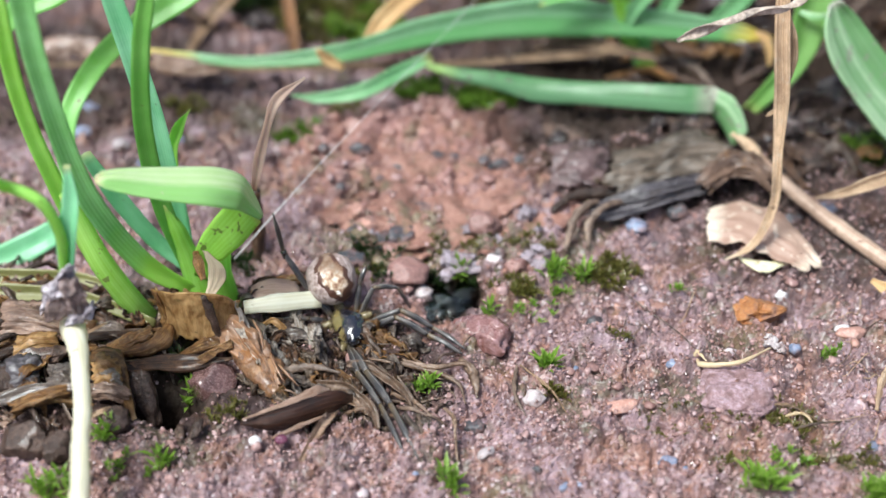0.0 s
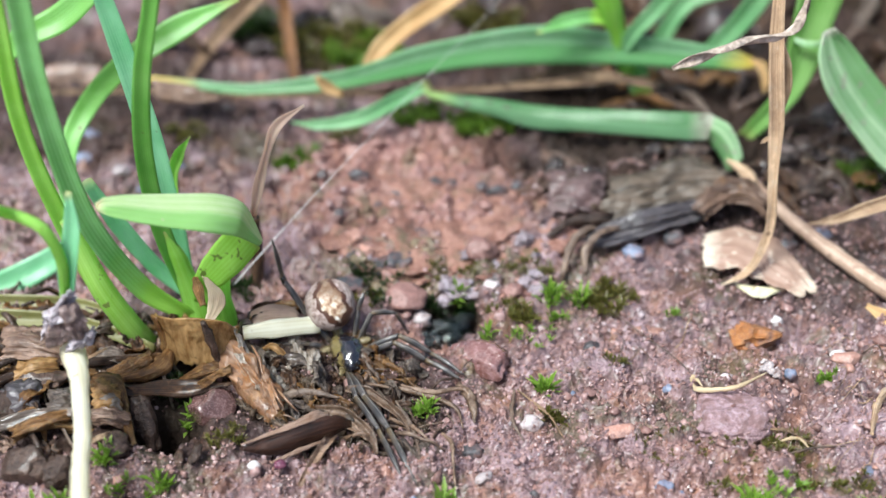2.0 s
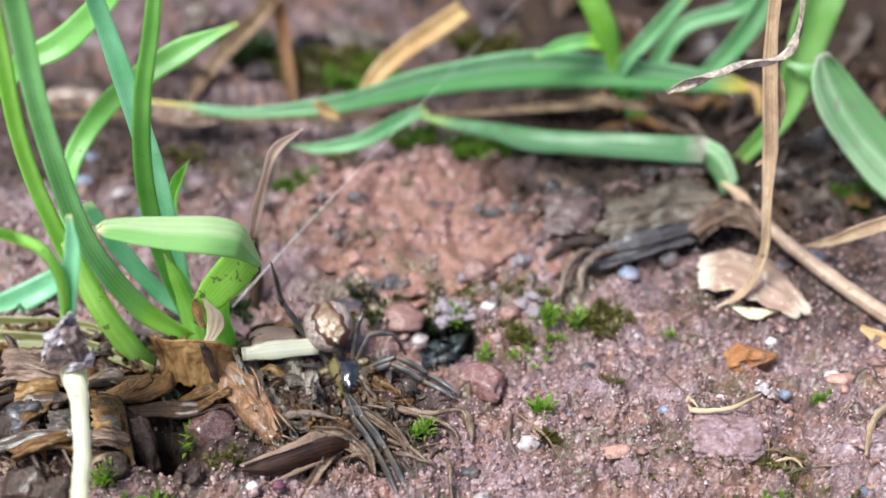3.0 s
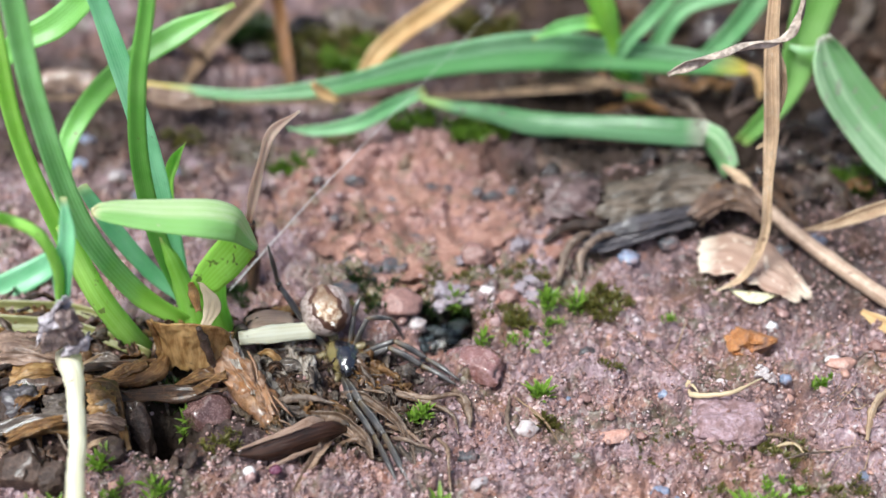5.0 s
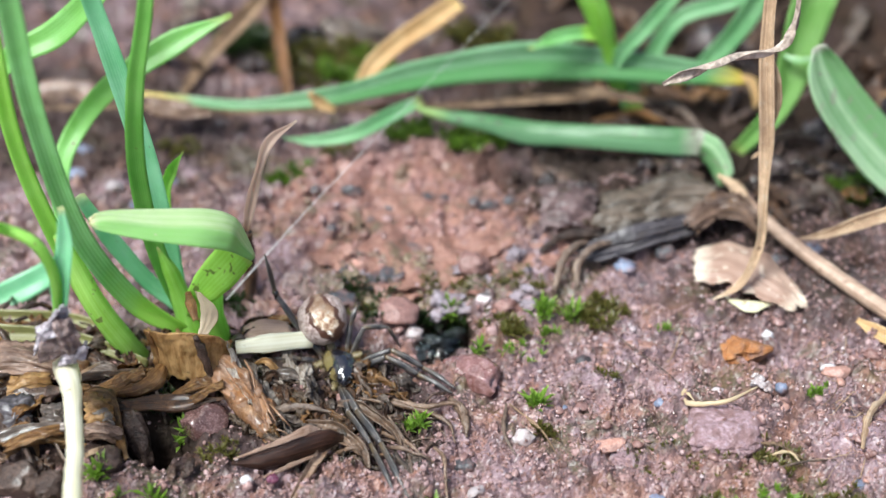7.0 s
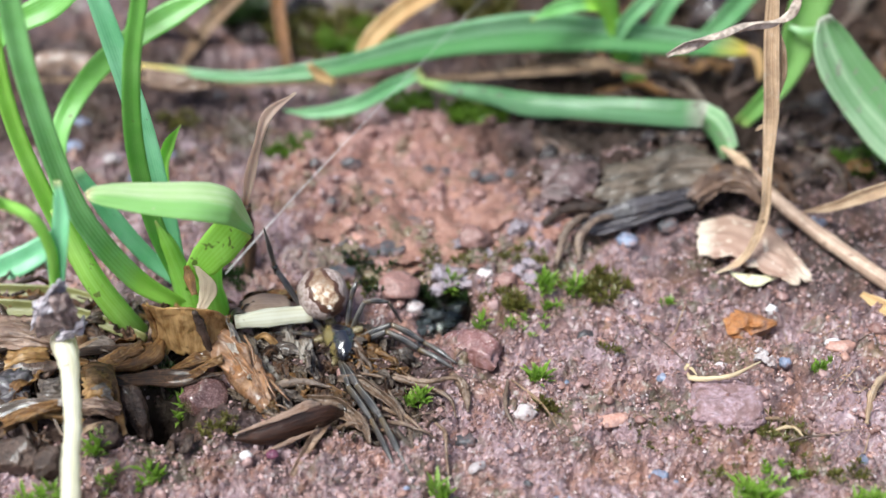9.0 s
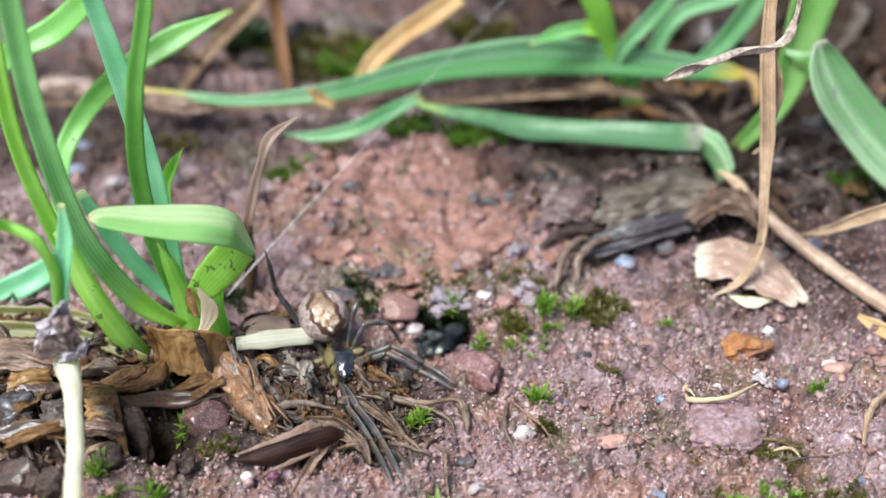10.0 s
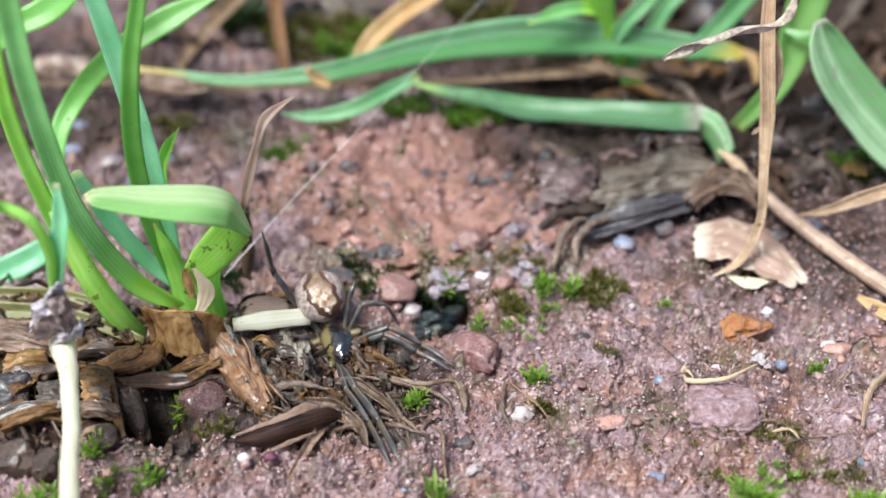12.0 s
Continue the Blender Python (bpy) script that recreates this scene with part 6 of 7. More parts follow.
    # curved dead roots before the spider
    for pts, r, lab in (
        ([(-11.1, -28.3, 0.2), (-9.6, -24.7, 0.6), (-8.2, -22.7, 0.8), (-6.2, -24.1, 0.5)], 0.15, "arched brown dead root"),
        ([(-10.5, -21.1, 0.8), (-8.1, -21.6, 0.9), (-6.2, -23.4, 0.7), (-5.5, -25.3, 0.3)], 0.19, "arched grey-brown dead root"),
        ([(-8.2, -19.0, 0.8), (-6.4, -19.3, 0.8), (-4.1, -21.2, 0.6), (-3.0, -23.4, 0.4)], 0.16, "arched brown dead root"),
        ([(-4.2, -20.2, 0.8), (-2.8, -23.0, 0.6), (-2.2, -25.7, 0.5), (-2.1, -28.3, 0.3)], 0.12, "thin pale dead root"),
        ([(-6.5, -18.2, 0.6), (-3.3, -19.0, 0.7), (0.3, -20.5, 0.5), (1.1, -22.6, 0.2)], 0.15, "light brown dead root"),
        ([(-4.2, -18.2, 0.6), (-1.5, -19.4, 0.9), (1.2, -19.0, 0.8), (1.7, -20.8, 0.2)], 0.15, "brown dead root"),
        ([(0.7, -17.9, 0.3), (1.8, -19.9, 0.5), (2.0, -22.0, 0.2)], 0.3, "brown dead root end"),
        ([(-14.0, -20.0, 0.6), (-11.3, -19.8, 1.3), (-8.6, -20.3, 1.2)], 0.26, "thick grey dead root"),
        ([(5.2, -18.5, 0.3), (4.9, -21.7, 0.5), (5.7, -23.8, 0.2)], 0.12, "fine pale rootlet"),
        ([(5.4, -18.6, 0.4), (7.7, -21.5, 0.6), (8.9, -23.9, 0.3)], 0.08, "fine tan rootlet"),
        ([(19.4, -18.3, 0.7), (19.8, -19.2, 1.0), (22.4, -19.7, 1.8), (25.4, -17.7, 1.5)], 0.15, "curved cream rootlet"),
        ([(19.2, -18.2, 0.9), (19.5, -18.0, 1.2), (20.0, -19.0, 1.2)], 0.13, "hooked cream rootlet end"),
        ([(13.7, -9.3, 0.4), (16.2, -12.7, 0.6), (18.6, -15.7, 0.7), (20.7, -19.9, 0.8)], 0.045, "hair-fine pale fibre"),
        ([(9.9, -5.0, 0.4), (10.8, -2.0, 1.4), (12.4, -0.4, 2.0), (14.0, 0.5, 1.0)], 0.28, "arched grey root loop"),
        ([(11.9, -4.6, 0.4), (12.1, -2.6, 1.6), (13.8, -1.0, 2.2), (16.5, 0.4, 1.4)], 0.25, "arched grey root loop"),
        ([(9.0, 0.3, 0.5), (11.6, 2.0, 1.1), (15.7, 2.2, 1.0), (21.5, 2.9, 1.0), (28.2, 6.0, 1.2)], 0.34, "dark wet root along the soil ridge"),
        ([(24.6, -23.0, 0.6), (26.0, -23.5, 0.9), (27.9, -24.5, 0.3)], 0.10, "fine tan rootlet"),
        ([(24.7, -24.2, 0.3), (26.6, -24.0, 0.7), (27.6, -24.9, 0.2)], 0.09, "fine cream rootlet"),
        ([(32.5, -23.3, 0.3), (33.8, -20.0, 0.6), (35.4, -18.1, 0.5), (37.7, -14.7, 0.3)], 0.22, "ochre dead stem"),
        ([(23.9, -26.1, 0.3), (27.3, -24.9, 0.5), (30.9, -24.4, 0.3)], 0.08, "fine grey fibre"),
    ):
        mat = CREAM_ROOT if "cream" in lab else STRAW if "ochre" in lab else (DULL_STRAW if "tan" in lab else BARK if "dark" in lab else AMBER_ROOT if "brown" in lab else GREY_FIBRE)
        if lab.startswith("arched") and "loop" not in lab:
            bm = ribbon(bmesh.new(), pts, [r * 3, r * 5.5, r * 4.5, r * 1.5], (0.2, -0.5, 0.85), 0.55, (0, 25, -10), 30, 0.16, 9, 0.12, int(r * 991), 0.3)
        else:
            bm = tube(bmesh.new(), pts, [r * 0.8, r * 1.5, r * 1.1, r * 0.4], 28, 8, 0.6, r * 31, 0.55)
        solo("rootlet", bm, mat, pts[0], lab, "dead root", "dead rootlets and stems")
    fib = random.Random(77)
    for k in range(22):
        x, y = fib.choice((fib.uniform(23, 29), fib.uniform(29, 34), fib.uniform(4, 22))), fib.uniform(-28, -12)
        rootlet(fib, (x, y), fib.uniform(2, 5), fib.uniform(-70, 70), fib.uniform(0.022, 0.045), fib.choice((STRAW, DULL_STRAW, GREY_FIBRE)), "hair-fine pale fibre on the damp soil", lift=fib.uniform(0.2, 0.6), wave=0.7)
    fluff = bmesh.new()
    for c, r, k in (((25.3, -17.5, 1.7), 0.55, 3.0), ((25.8, -17.9, 1.7), 0.42, 5.0), ((25.3, -16.6, 1.5), 0.3, 6.0), ((26.0, -18.3, 1.7), 0.3, 7.0)):
        lump(fluff, c, (r, r * 0.7, r * 0.6), 0.9, k, 0, 4)
    solo("fluff_bit", fluff, STONE_PALE, (25.6, -17.2, 1.3), "bit of white fluff on a rootlet", "fluff")
    # sodden leaves that stand out in the litter left of the tuft
    for mat, lab, crumple, rows in (
        (TAN_WET, "smooth pinkish-brown dead leaf in the litter", 0.35, [[(-36.6, -13.5, 2.2), (-34.6, -13.7, 2.6), (-32.7, -14.2, 2.4), (-31.1, -15.0, 1.8)], [(-36.0, -15.7, 2.6), (-34.0, -16.0, 3.0), (-32.2, -16.3, 2.8), (-30.6, -16.4, 2.0)], [(-36.0, -16.6, 1.6), (-34.0, -16.9, 2.0), (-32.3, -17.0, 2.0), (-30.8, -16.8, 1.4)]]),
        (SHEATH, "olive-amber translucent leaf in the litter", 0.35, [[(-34.6, -16.8, 1.6), (-33.1, -16.6, 2.2), (-31.4, -16.2, 1.8)], [(-34.3, -18.7, 1.8), (-32.8, -18.3, 2.4), (-30.9, -17.5, 1.8)], [(-34.3, -19.6, 1.2), (-32.9, -18.8, 1.6), (-30.8, -17.8, 1.2)]]),
        (SLATE_LEAF, "dark grey wet leaf in the litter", 0.50, [[(-35.2, -19.6, 1.4), (-33.5, -19.6, 2.2), (-32.0, -19.1, 1.6)], [(-34.7, -21.4, 1.6), (-33.0, -21.5, 2.4), (-31.8, -20.7, 1.6)], [(-34.6, -22.4, 0.9), (-33.1, -22.2, 1.2), (-31.8, -21.7, 0.9)]]),
        (GREY_LEAF, "pale blue-grey leaf scrap in the litter", 0.30, [[(-31.2, -20.2, 1.8), (-30.1, -20.4, 2.4), (-29.1, -20.4, 2.0)], [(-31.1, -21.6, 1.8), (-29.8, -21.7, 2.4), (-28.8, -21.6, 2.0)], [(-31.0, -22.1, 1.0), (-29.9, -22.3, 1.4), (-29.0, -22.0, 1.2)]]),
        (HUSK, "reddish-brown strap leaf lying across the litter", 0.30, [[(-33.5, -24.2, 1.8), (-31.8, -23.9, 2.6), (-30.1, -23.4, 2.8), (-28.8, -22.5, 2.2)], [(-33.2, -24.7, 1.6), (-31.6, -24.5, 2.4), (-29.9, -24.0, 2.6), (-28.7, -23.1, 2.0)], [(-33.2, -24.7, 0.8), (-31.6, -24.4, 1.4), (-30.1, -23.8, 1.6), (-28.9, -22.9, 1.2)]]),
        (SHEATH, "curled amber leaf beside a bark block", 0.40, [[(-27.9, -20.1, 2.0), (-26.9, -20.1, 3.0), (-26.1, -19.7, 2.2)], [(-27.4, -21.8, 2.4), (-26.2, -21.9, 3.3), (-25.5, -21.4, 2.2)], [(-27.4, -22.2, 1.4), (-26.0, -22.5, 2.2), (-25.1, -22.2, 1.2)]]),
        (MEMBRANE, "pale fibrous leaf end in the litter", 0.30, [[(-26.8, -22.1, 3.0), (-26.1, -21.9, 3.3), (-25.7, -21.6, 2.8)], [(-26.1, -22.5, 2.4), (-25.5, -22.4, 2.6), (-25.1, -22.4, 2.2)], [(-25.5, -22.7, 1.4), (-25.1, -22.6, 1.6), (-24.9, -22.6, 1.2)]]),
        (TAN_WET, "brown strap leaf over bark crumbs", 0.25, [[(-27.6, -22.1, 2.0), (-25.9, -22.5, 2.4), (-24.3, -22.8, 1.8)], [(-27.4, -23.0, 2.0), (-25.7, -23.4, 2.3), (-24.3, -23.3, 1.6)], [(-27.5, -22.9, 1.2), (-25.8, -23.4, 1.4), (-24.7, -23.2, 0.8)]]),
        (STRAW, "tan leaf sliver between bark crumbs", 0.15, [[(-27.0, -25.0, 1.6), (-26.2, -24.8, 2.0), (-25.6, -24.3, 1.8)], [(-26.9, -25.3, 1.4), (-26.1, -25.2, 1.8), (-25.5, -24.7, 1.6)]]),
        (HUSK, "orange-brown leaf strap under the husk", 0.25, [[(-26.4, -17.5, 1.6), (-25.1, -17.2, 2.4), (-23.8, -16.5, 2.6)], [(-25.9, -18.1, 1.6), (-24.6, -17.9, 2.4), (-23.4, -17.4, 2.6)], [(-25.7, -18.0, 0.8), (-24.4, -17.8, 1.4), (-23.4, -17.3, 1.6)]]),
        (STRAW, "thin pale straw in the litter", 0.10, [[(-29.0, -17.3, 2.4), (-28.1, -16.9, 2.8), (-27.4, -16.1, 2.6)], [(-28.9, -17.4, 2.3), (-28.0, -17.1, 2.7), (-27.3, -16.2, 2.5)]]),
    ):
        solo("leaf_scrap", sheet(list(zip(*rows)), 26, 24, 0.10, crumple, 0.7, (0.1, 0.12), 0.06, len(lab) * 1.0), mat, rows[1][1], lab, "dead leaf", "litter round the tuft")
    # sodden scraps under and before the spider
    for k in range(26):
        x, y = rnd.uniform(-16, -2), rnd.uniform(-24.5, -13)
        if x < -11 and y < -22 or x > -5 and y > -16:
            continue
        flap(rnd, (x, y), rnd.uniform(2.5, 5), rnd.uniform(1.0, 2.2), rnd.uniform(-75, -20), rnd.choice((BROWN_LEAF, GREY_LEAF, HUSK, MUSH, MUSH)), "sodden brown leaf scrap under the spider", rnd.uniform(0.1, 0.5), 0.8)
    for k in range(44):
        x, y = rnd.uniform(-40, -15), rnd.uniform(-30, -9)
        if (y < -25 and x > -29) or (-28 < x < -14 and -26 < y < -16.5):
            continue
        flap(rnd, (x, y), rnd.uniform(2.5, 6), rnd.uniform(1.2, 3.0), rnd.uniform(-50, 40), rnd.choice((BROWN_LEAF, TAN_WET, HUSK, MUSH, GREY_LEAF)), "sodden brown leaf scrap in the litter", rnd.uniform(0.2, 0.8), 0.7)
    # wet shreds round the rootstock
    for k, (x, y, yaw, w, mat) in enumerate(((-13.0, -22.2, -50, 1.6, MUSH), (-12.2, -21.2, -60, 1.4, GREY_LEAF), (-14.2, -18.4, -55, 1.8, MEMBRANE), (-13.2, -19.6, -50, 1.7, MUSH), (-15.6, -20.9, -45, 1.2, MUSH), (-12.6, -17.6, -70, 1.6, BROWN_LEAF), (-11.4, -19.0, -60, 1.5, MUSH), (-10.4, -17.4, -75, 1.3, GREY_LEAF))):
        flap(rnd, (x, y), 3.4, w, yaw, mat, "wet shred of dead leaf beside the root", 0.6 + 0.1 * (k % 3), 0.9)
    for k, (x, y, yaw, w) in enumerate(((-15.0, -14.8, -60, 1.8), (-13.6, -15.6, -50, 1.6), (-12.2, -15.0, -70, 1.3), (-14.6, -16.6, -60, 1.5), (-11.0, -16.2, -80, 1.2))):
        flap(rnd, (x, y), 3.6, w, yaw, MEMBRANE, "whitish membranous leaf sheath beside the spider", 0.9, 0.7)
    # the loose mass
    for k in range(90):
        x, y = rnd.uniform(-42, -15), rnd.uniform(-27, -9)
        if (y < -23.5 and x > -31) or (-28 < x < -14 and -26 < y < -17):
            continue
        mat = rnd.choice((BROWN_LEAF, BROWN_LEAF, HUSK, GREY_LEAF, HUSK, SHEATH))
        scrap(rnd, (x, y), rnd.uniform(1.5, 5.5), rnd.uniform(0.4, 1.8), rnd.uniform(-60, 50), mat, "brown wet dead leaf scrap in the litter", lift=rnd.uniform(0.2, 1.2), tilt=rnd.uniform(-50, 50), up=rnd.uniform(-0.1, 0.5))
    for k in range(40):
        x, y = rnd.uniform(-42, -15), rnd.uniform(-26, -10)
        if -28 < x < -15 and -25 < y < -17:
            continue
        c = (x, y, level(x, y) + 0.3)
        solo("bark_chip", lump(bmesh.new(), c, (rnd.uniform(0.4, 1.3), rnd.uniform(0.3, 0.8), rnd.uniform(0.3, 0.7)), 0.4, 50.0 + k, rnd.uniform(0, 180), 3, rnd.uniform(-40, 40), 0.8), BARK, c, "wet brown crumb of bark in the litter", "bark", "litter round the tuft")
    for k in range(16):
        x, y = rnd.uniform(11, 33), rnd.uniform(4, 11)
        scrap(rnd, (x - 3, y), rnd.uniform(3, 8), rnd.uniform(1.0, 2.8), rnd.uniform(-15, 45), rnd.choice((BROWN_LEAF, WET_LEAF, WET_LEAF)), "dark wet dead leaf heaped on the ridge", lift=rnd.uniform(0.1, 0.6), tilt=rnd.uniform(-40, 40), group="litter under the grass")
    for k in range(14):
        x, y = rnd.uniform(9, 34), rnd.uniform(4, 12)
        c = (x, y, level(x, y) + 0.3)
        solo("soil_clod", lump(bmesh.new(), c, (rnd.uniform(0.7, 2.6), rnd.uniform(0.6, 1.5), rnd.uniform(0.5, 1.2)), 0.55, 90.0 + k, rnd.uniform(0, 180), 4, rnd.uniform(-20, 20), 0.3), BARK, c, "dark wet clod on the soil ridge", "soil", "clods on the ridge")
    for k in range(40):
        x, y = rnd.uniform(-42, -15), rnd.uniform(-25, -10)
        if -29 < x < -14 and -26 < y < -17:
            continue
        rootlet(rnd, (x, y), rnd.uniform(4, 10), rnd.uniform(-60, 60), rnd.uniform(0.07, 0.26), rnd.choice((GREY_FIBRE, BARK, AMBER_ROOT)), "dead brown stem in the litter", lift=rnd.uniform(0.4, 1.6))
    for k in range(18):
        x, y = rnd.uniform(-15, 0), rnd.uniform(-24, -15.5)
        rootlet(rnd, (x, y), rnd.uniform(2.5, 7), rnd.uniform(-100, 20), rnd.uniform(0.05, 0.18), rnd.choice((GREY_FIBRE, AMBER_ROOT, BARK, AMBER_ROOT)), "dead brown rootlet under the spider", lift=rnd.uniform(0.2, 1.0))
    for k in range(44):
        rootlet(rnd, (rnd.uniform(-16, 0), rnd.uniform(-24, -15)), rnd.uniform(1.2, 4), rnd.uniform(-120, 40), rnd.uniform(0.04, 0.11), rnd.choice((GREY_FIBRE, BARK, BARK)), "fine dark rootlet under the spider", lift=rnd.uniform(0.1, 0.5), wave=0.9)
    for k in range(34):
        scrap(rnd, (rnd.uniform(-15, -2), rnd.uniform(-22, -12)), rnd.uniform(1.5, 4), rnd.uniform(0.5, 1.3), rnd.uniform(-120, 30), rnd.choice((BROWN_LEAF, GREY_LEAF)), "brown wet dead leaf scrap in the litter", lift=0.5)
    for k in range(150):
        x, y = rnd.uniform(8, 52), rnd.uniform(7, 36)
        if y < 20 and x < 29:
            continue
        if k % 2:
            scrap(rnd, (x, y), rnd.uniform(3, 9), rnd.uniform(0.8, 2.6), rnd.uniform(-60, 60), rnd.choice((BROWN_LEAF, WET_LEAF, WET_LEAF, HUSK)), "dark dead leaf scrap under the grass", lift=rnd.uniform(0.3, 1.5), group="litter under the grass")
        else:
            rootlet(rnd, (x, y), rnd.uniform(4, 11), rnd.uniform(-60, 80), rnd.uniform(0.15, 0.5), rnd.choice((GREY_FIBRE, BARK)), "dark dead stem under the grass", lift=rnd.uniform(0.3, 1.6))
    for k in range(60):
        x, y = rnd.uniform(-48, 48), rnd.uniform(33, 62)
        scrap(rnd, (x, y), rnd.uniform(4, 10), rnd.uniform(1.0, 3.0), rnd.uniform(-60, 60), rnd.choice((BROWN_LEAF, WET_LEAF, GREY_LEAF, BROWN_LEAF)), "dead leaf scrap on dark soil further back", lift=rnd.uniform(0.5, 2.5), group="litter under the grass")


CHIP_TAN = leafy("tan_leaf_chip", (0.31, 0.18, 0.125), (0.55, 0.385, 0.295), (0.70, 0.57, 0.45), 0.84, (0.74, 0.63, 0.51), 0.10, thin=0.3, rough=0.5, spots=0.57, blemish=(0.74, 0.62, 0.49), ribs=0.25, half=(0.44, 0.28, 0.21))
GREY_LEAF = leafy("grey_dead_leaf", (0.075, 0.055, 0.043), (0.27, 0.205, 0.16), (0.3, 0.25, 0.2), 0.97, thin=0.25, rough=0.3, spots=0.60, blemish=(0.055, 0.040, 0.032), dirt=0.6, ribs=0.9, coat=0.4)
WET_LEAF = leafy("black_wet_leaf", (0.018, 0.011, 0.010), (0.075, 0.048, 0.042), (0.1, 0.06, 0.05), 0.97, thin=0.1, rough=0.25, spots=0.55, blemish=(0.02, 0.012, 0.012), dirt=0.6, ribs=0.6, coat=0.6)
RIM = leafy("pale_leaf_rim", (0.20, 0.115, 0.075), (0.40, 0.28, 0.22), (0.38, 0.27, 0.21), 0.97, thin=0.2, rough=0.4, spots=0.64, blemish=(0.16, 0.08, 0.04), dirt=0.3, ribs=2)
MUSH = leafy("leaf_mush", (0.050, 0.032, 0.020), (0.17, 0.120, 0.080), (0.3, 0.25, 0.2), 0.97, thin=0.3, rough=0.25, spots=0.60, blemish=(0.030, 0.020, 0.014), dirt=0.6, ribs=0.3, coat=0.15)
CREAM_ROOT = leafy("cream_rootlet", (0.50, 0.36, 0.20), (0.72, 0.58, 0.38), (0.8, 0.7, 0.5), 0.97, thin=0.3, rough=0.4, spots=0.70, blemish=(0.35, 0.2, 0.08))
PURPLE = mottled("purple_seed", (0.035, 0.008, 0.018), (0.10, 0.022, 0.05), (0.24, 0.09, 0.13), 1.4, 0.3, 0.5)
OLIVE_LEAF = leafy("olive_sodden_leaf", (0.050, 0.038, 0.026), (0.15, 0.110, 0.078), (0.3, 0.25, 0.2), 0.97, thin=0.15, rough=0.5, spots=0.70, blemish=(0.06, 0.045, 0.035), dirt=0.12, ribs=0.1, coat=0.1)
RIDGE_LEAF = leafy("brown_sodden_leaf", (0.07, 0.040, 0.028), (0.20, 0.125, 0.09), (0.3, 0.2, 0.15), 0.97, thin=0.2, rough=0.45, spots=0.66, blemish=(0.24, 0.12, 0.04), dirt=0.15, ribs=0.1, coat=0.15)
SLATE_LEAF = leafy("slate_sodden_leaf", (0.030, 0.025, 0.026), (0.105, 0.092, 0.100), (0.1, 0.09, 0.1), 0.97, thin=0.05, rough=0.34, spots=0.66, blemish=(0.05, 0.035, 0.025), dirt=0.2, ribs=0.15, coat=0.3)
MAUVE_LEAF = leafy("mauve_sodden_leaf", (0.060, 0.036, 0.034), (0.16, 0.100, 0.095), (0.2, 0.15, 0.15), 0.97, thin=0.1, rough=0.4, spots=0.66, blemish=(0.04, 0.025, 0.02), dirt=0.2, ribs=0.2, coat=0.2)
litter()


# ---- moss and water ----
def leaflets(bm, rnd, c, n, size, spread):
    """One mossy shoot: a star of n pointed leaflets."""
    uvl = bm.loops.layers.uv.verify()
    for i in range(n):
        a = 2 * math.pi * (i / n) + rnd.uniform(-0.4, 0.4)
        e = rnd.uniform(0.5, 1.5)
        d = Vector((math.cos(a) * math.cos(e), math.sin(a) * math.cos(e), math.sin(e)))
        l = size * rnd.uniform(0.6, 1.15)
        sd = d.cross(Vector((0, 0, 1))).normalized() * l * 0.105
        b = c + Vector((rnd.uniform(-1, 1), rnd.uniform(-1, 1), 0)) * spread
        mid, tip = b + d * l * 0.45 + Vector((0, 0, 0.05 * l)), b + d * l - Vector((0, 0, 0.1 * l))
        nrm = sd.cross(d).normalized() * l * 0.05
        vs = [bm.verts.new(q) for q in (b, mid + sd, mid - nrm, mid - sd, tip)]
        for tri, uvs in (((0, 1, 2), ((0.5, 0), (0, 0.5), (0.5, 0.5))), ((0, 2, 3), ((0.5, 0), (0.5, 0.5), (1, 0.5))), ((1, 4, 2), ((0, 0.5), (0.5, 1), (0.5, 0.5))), ((2, 4, 3), ((0.5, 0.5), (0.5, 1), (1, 0.5)))):
            f = bm.faces.new([vs[k] for k in tri])
            for lp, uv in zip(f.loops, uvs):
                lp[uvl].uv = uv


def moss_tuft(xy, radius, shoots, size, mat, label, seed, deep=0.6):
    rnd = random.Random(seed)
    bm = bmesh.new()
    if mat is MOSS:  # tall bright shoots stand apart
        shoots, size = max(3, round(shoots * 0.7)), size * 1.12
    for _ in range(shoots):
        a, r = rnd.uniform(0, 6.283), radius * math.sqrt(rnd.random())
        x, y = xy[0] + r * math.cos(a), xy[1] + r * math.sin(a) * deep
        leaflets(bm, rnd, Vector((x, y, level(x, y) - 0.05 + size * rnd.uniform(0.0, 0.5))), rnd.randint(8, 13), size * 1.15, 0.15 * size)
    me = solo("moss_tuft", bm, mat, (xy[0], xy[1], level(*xy)), label, "moss", "moss tufts")
    return me


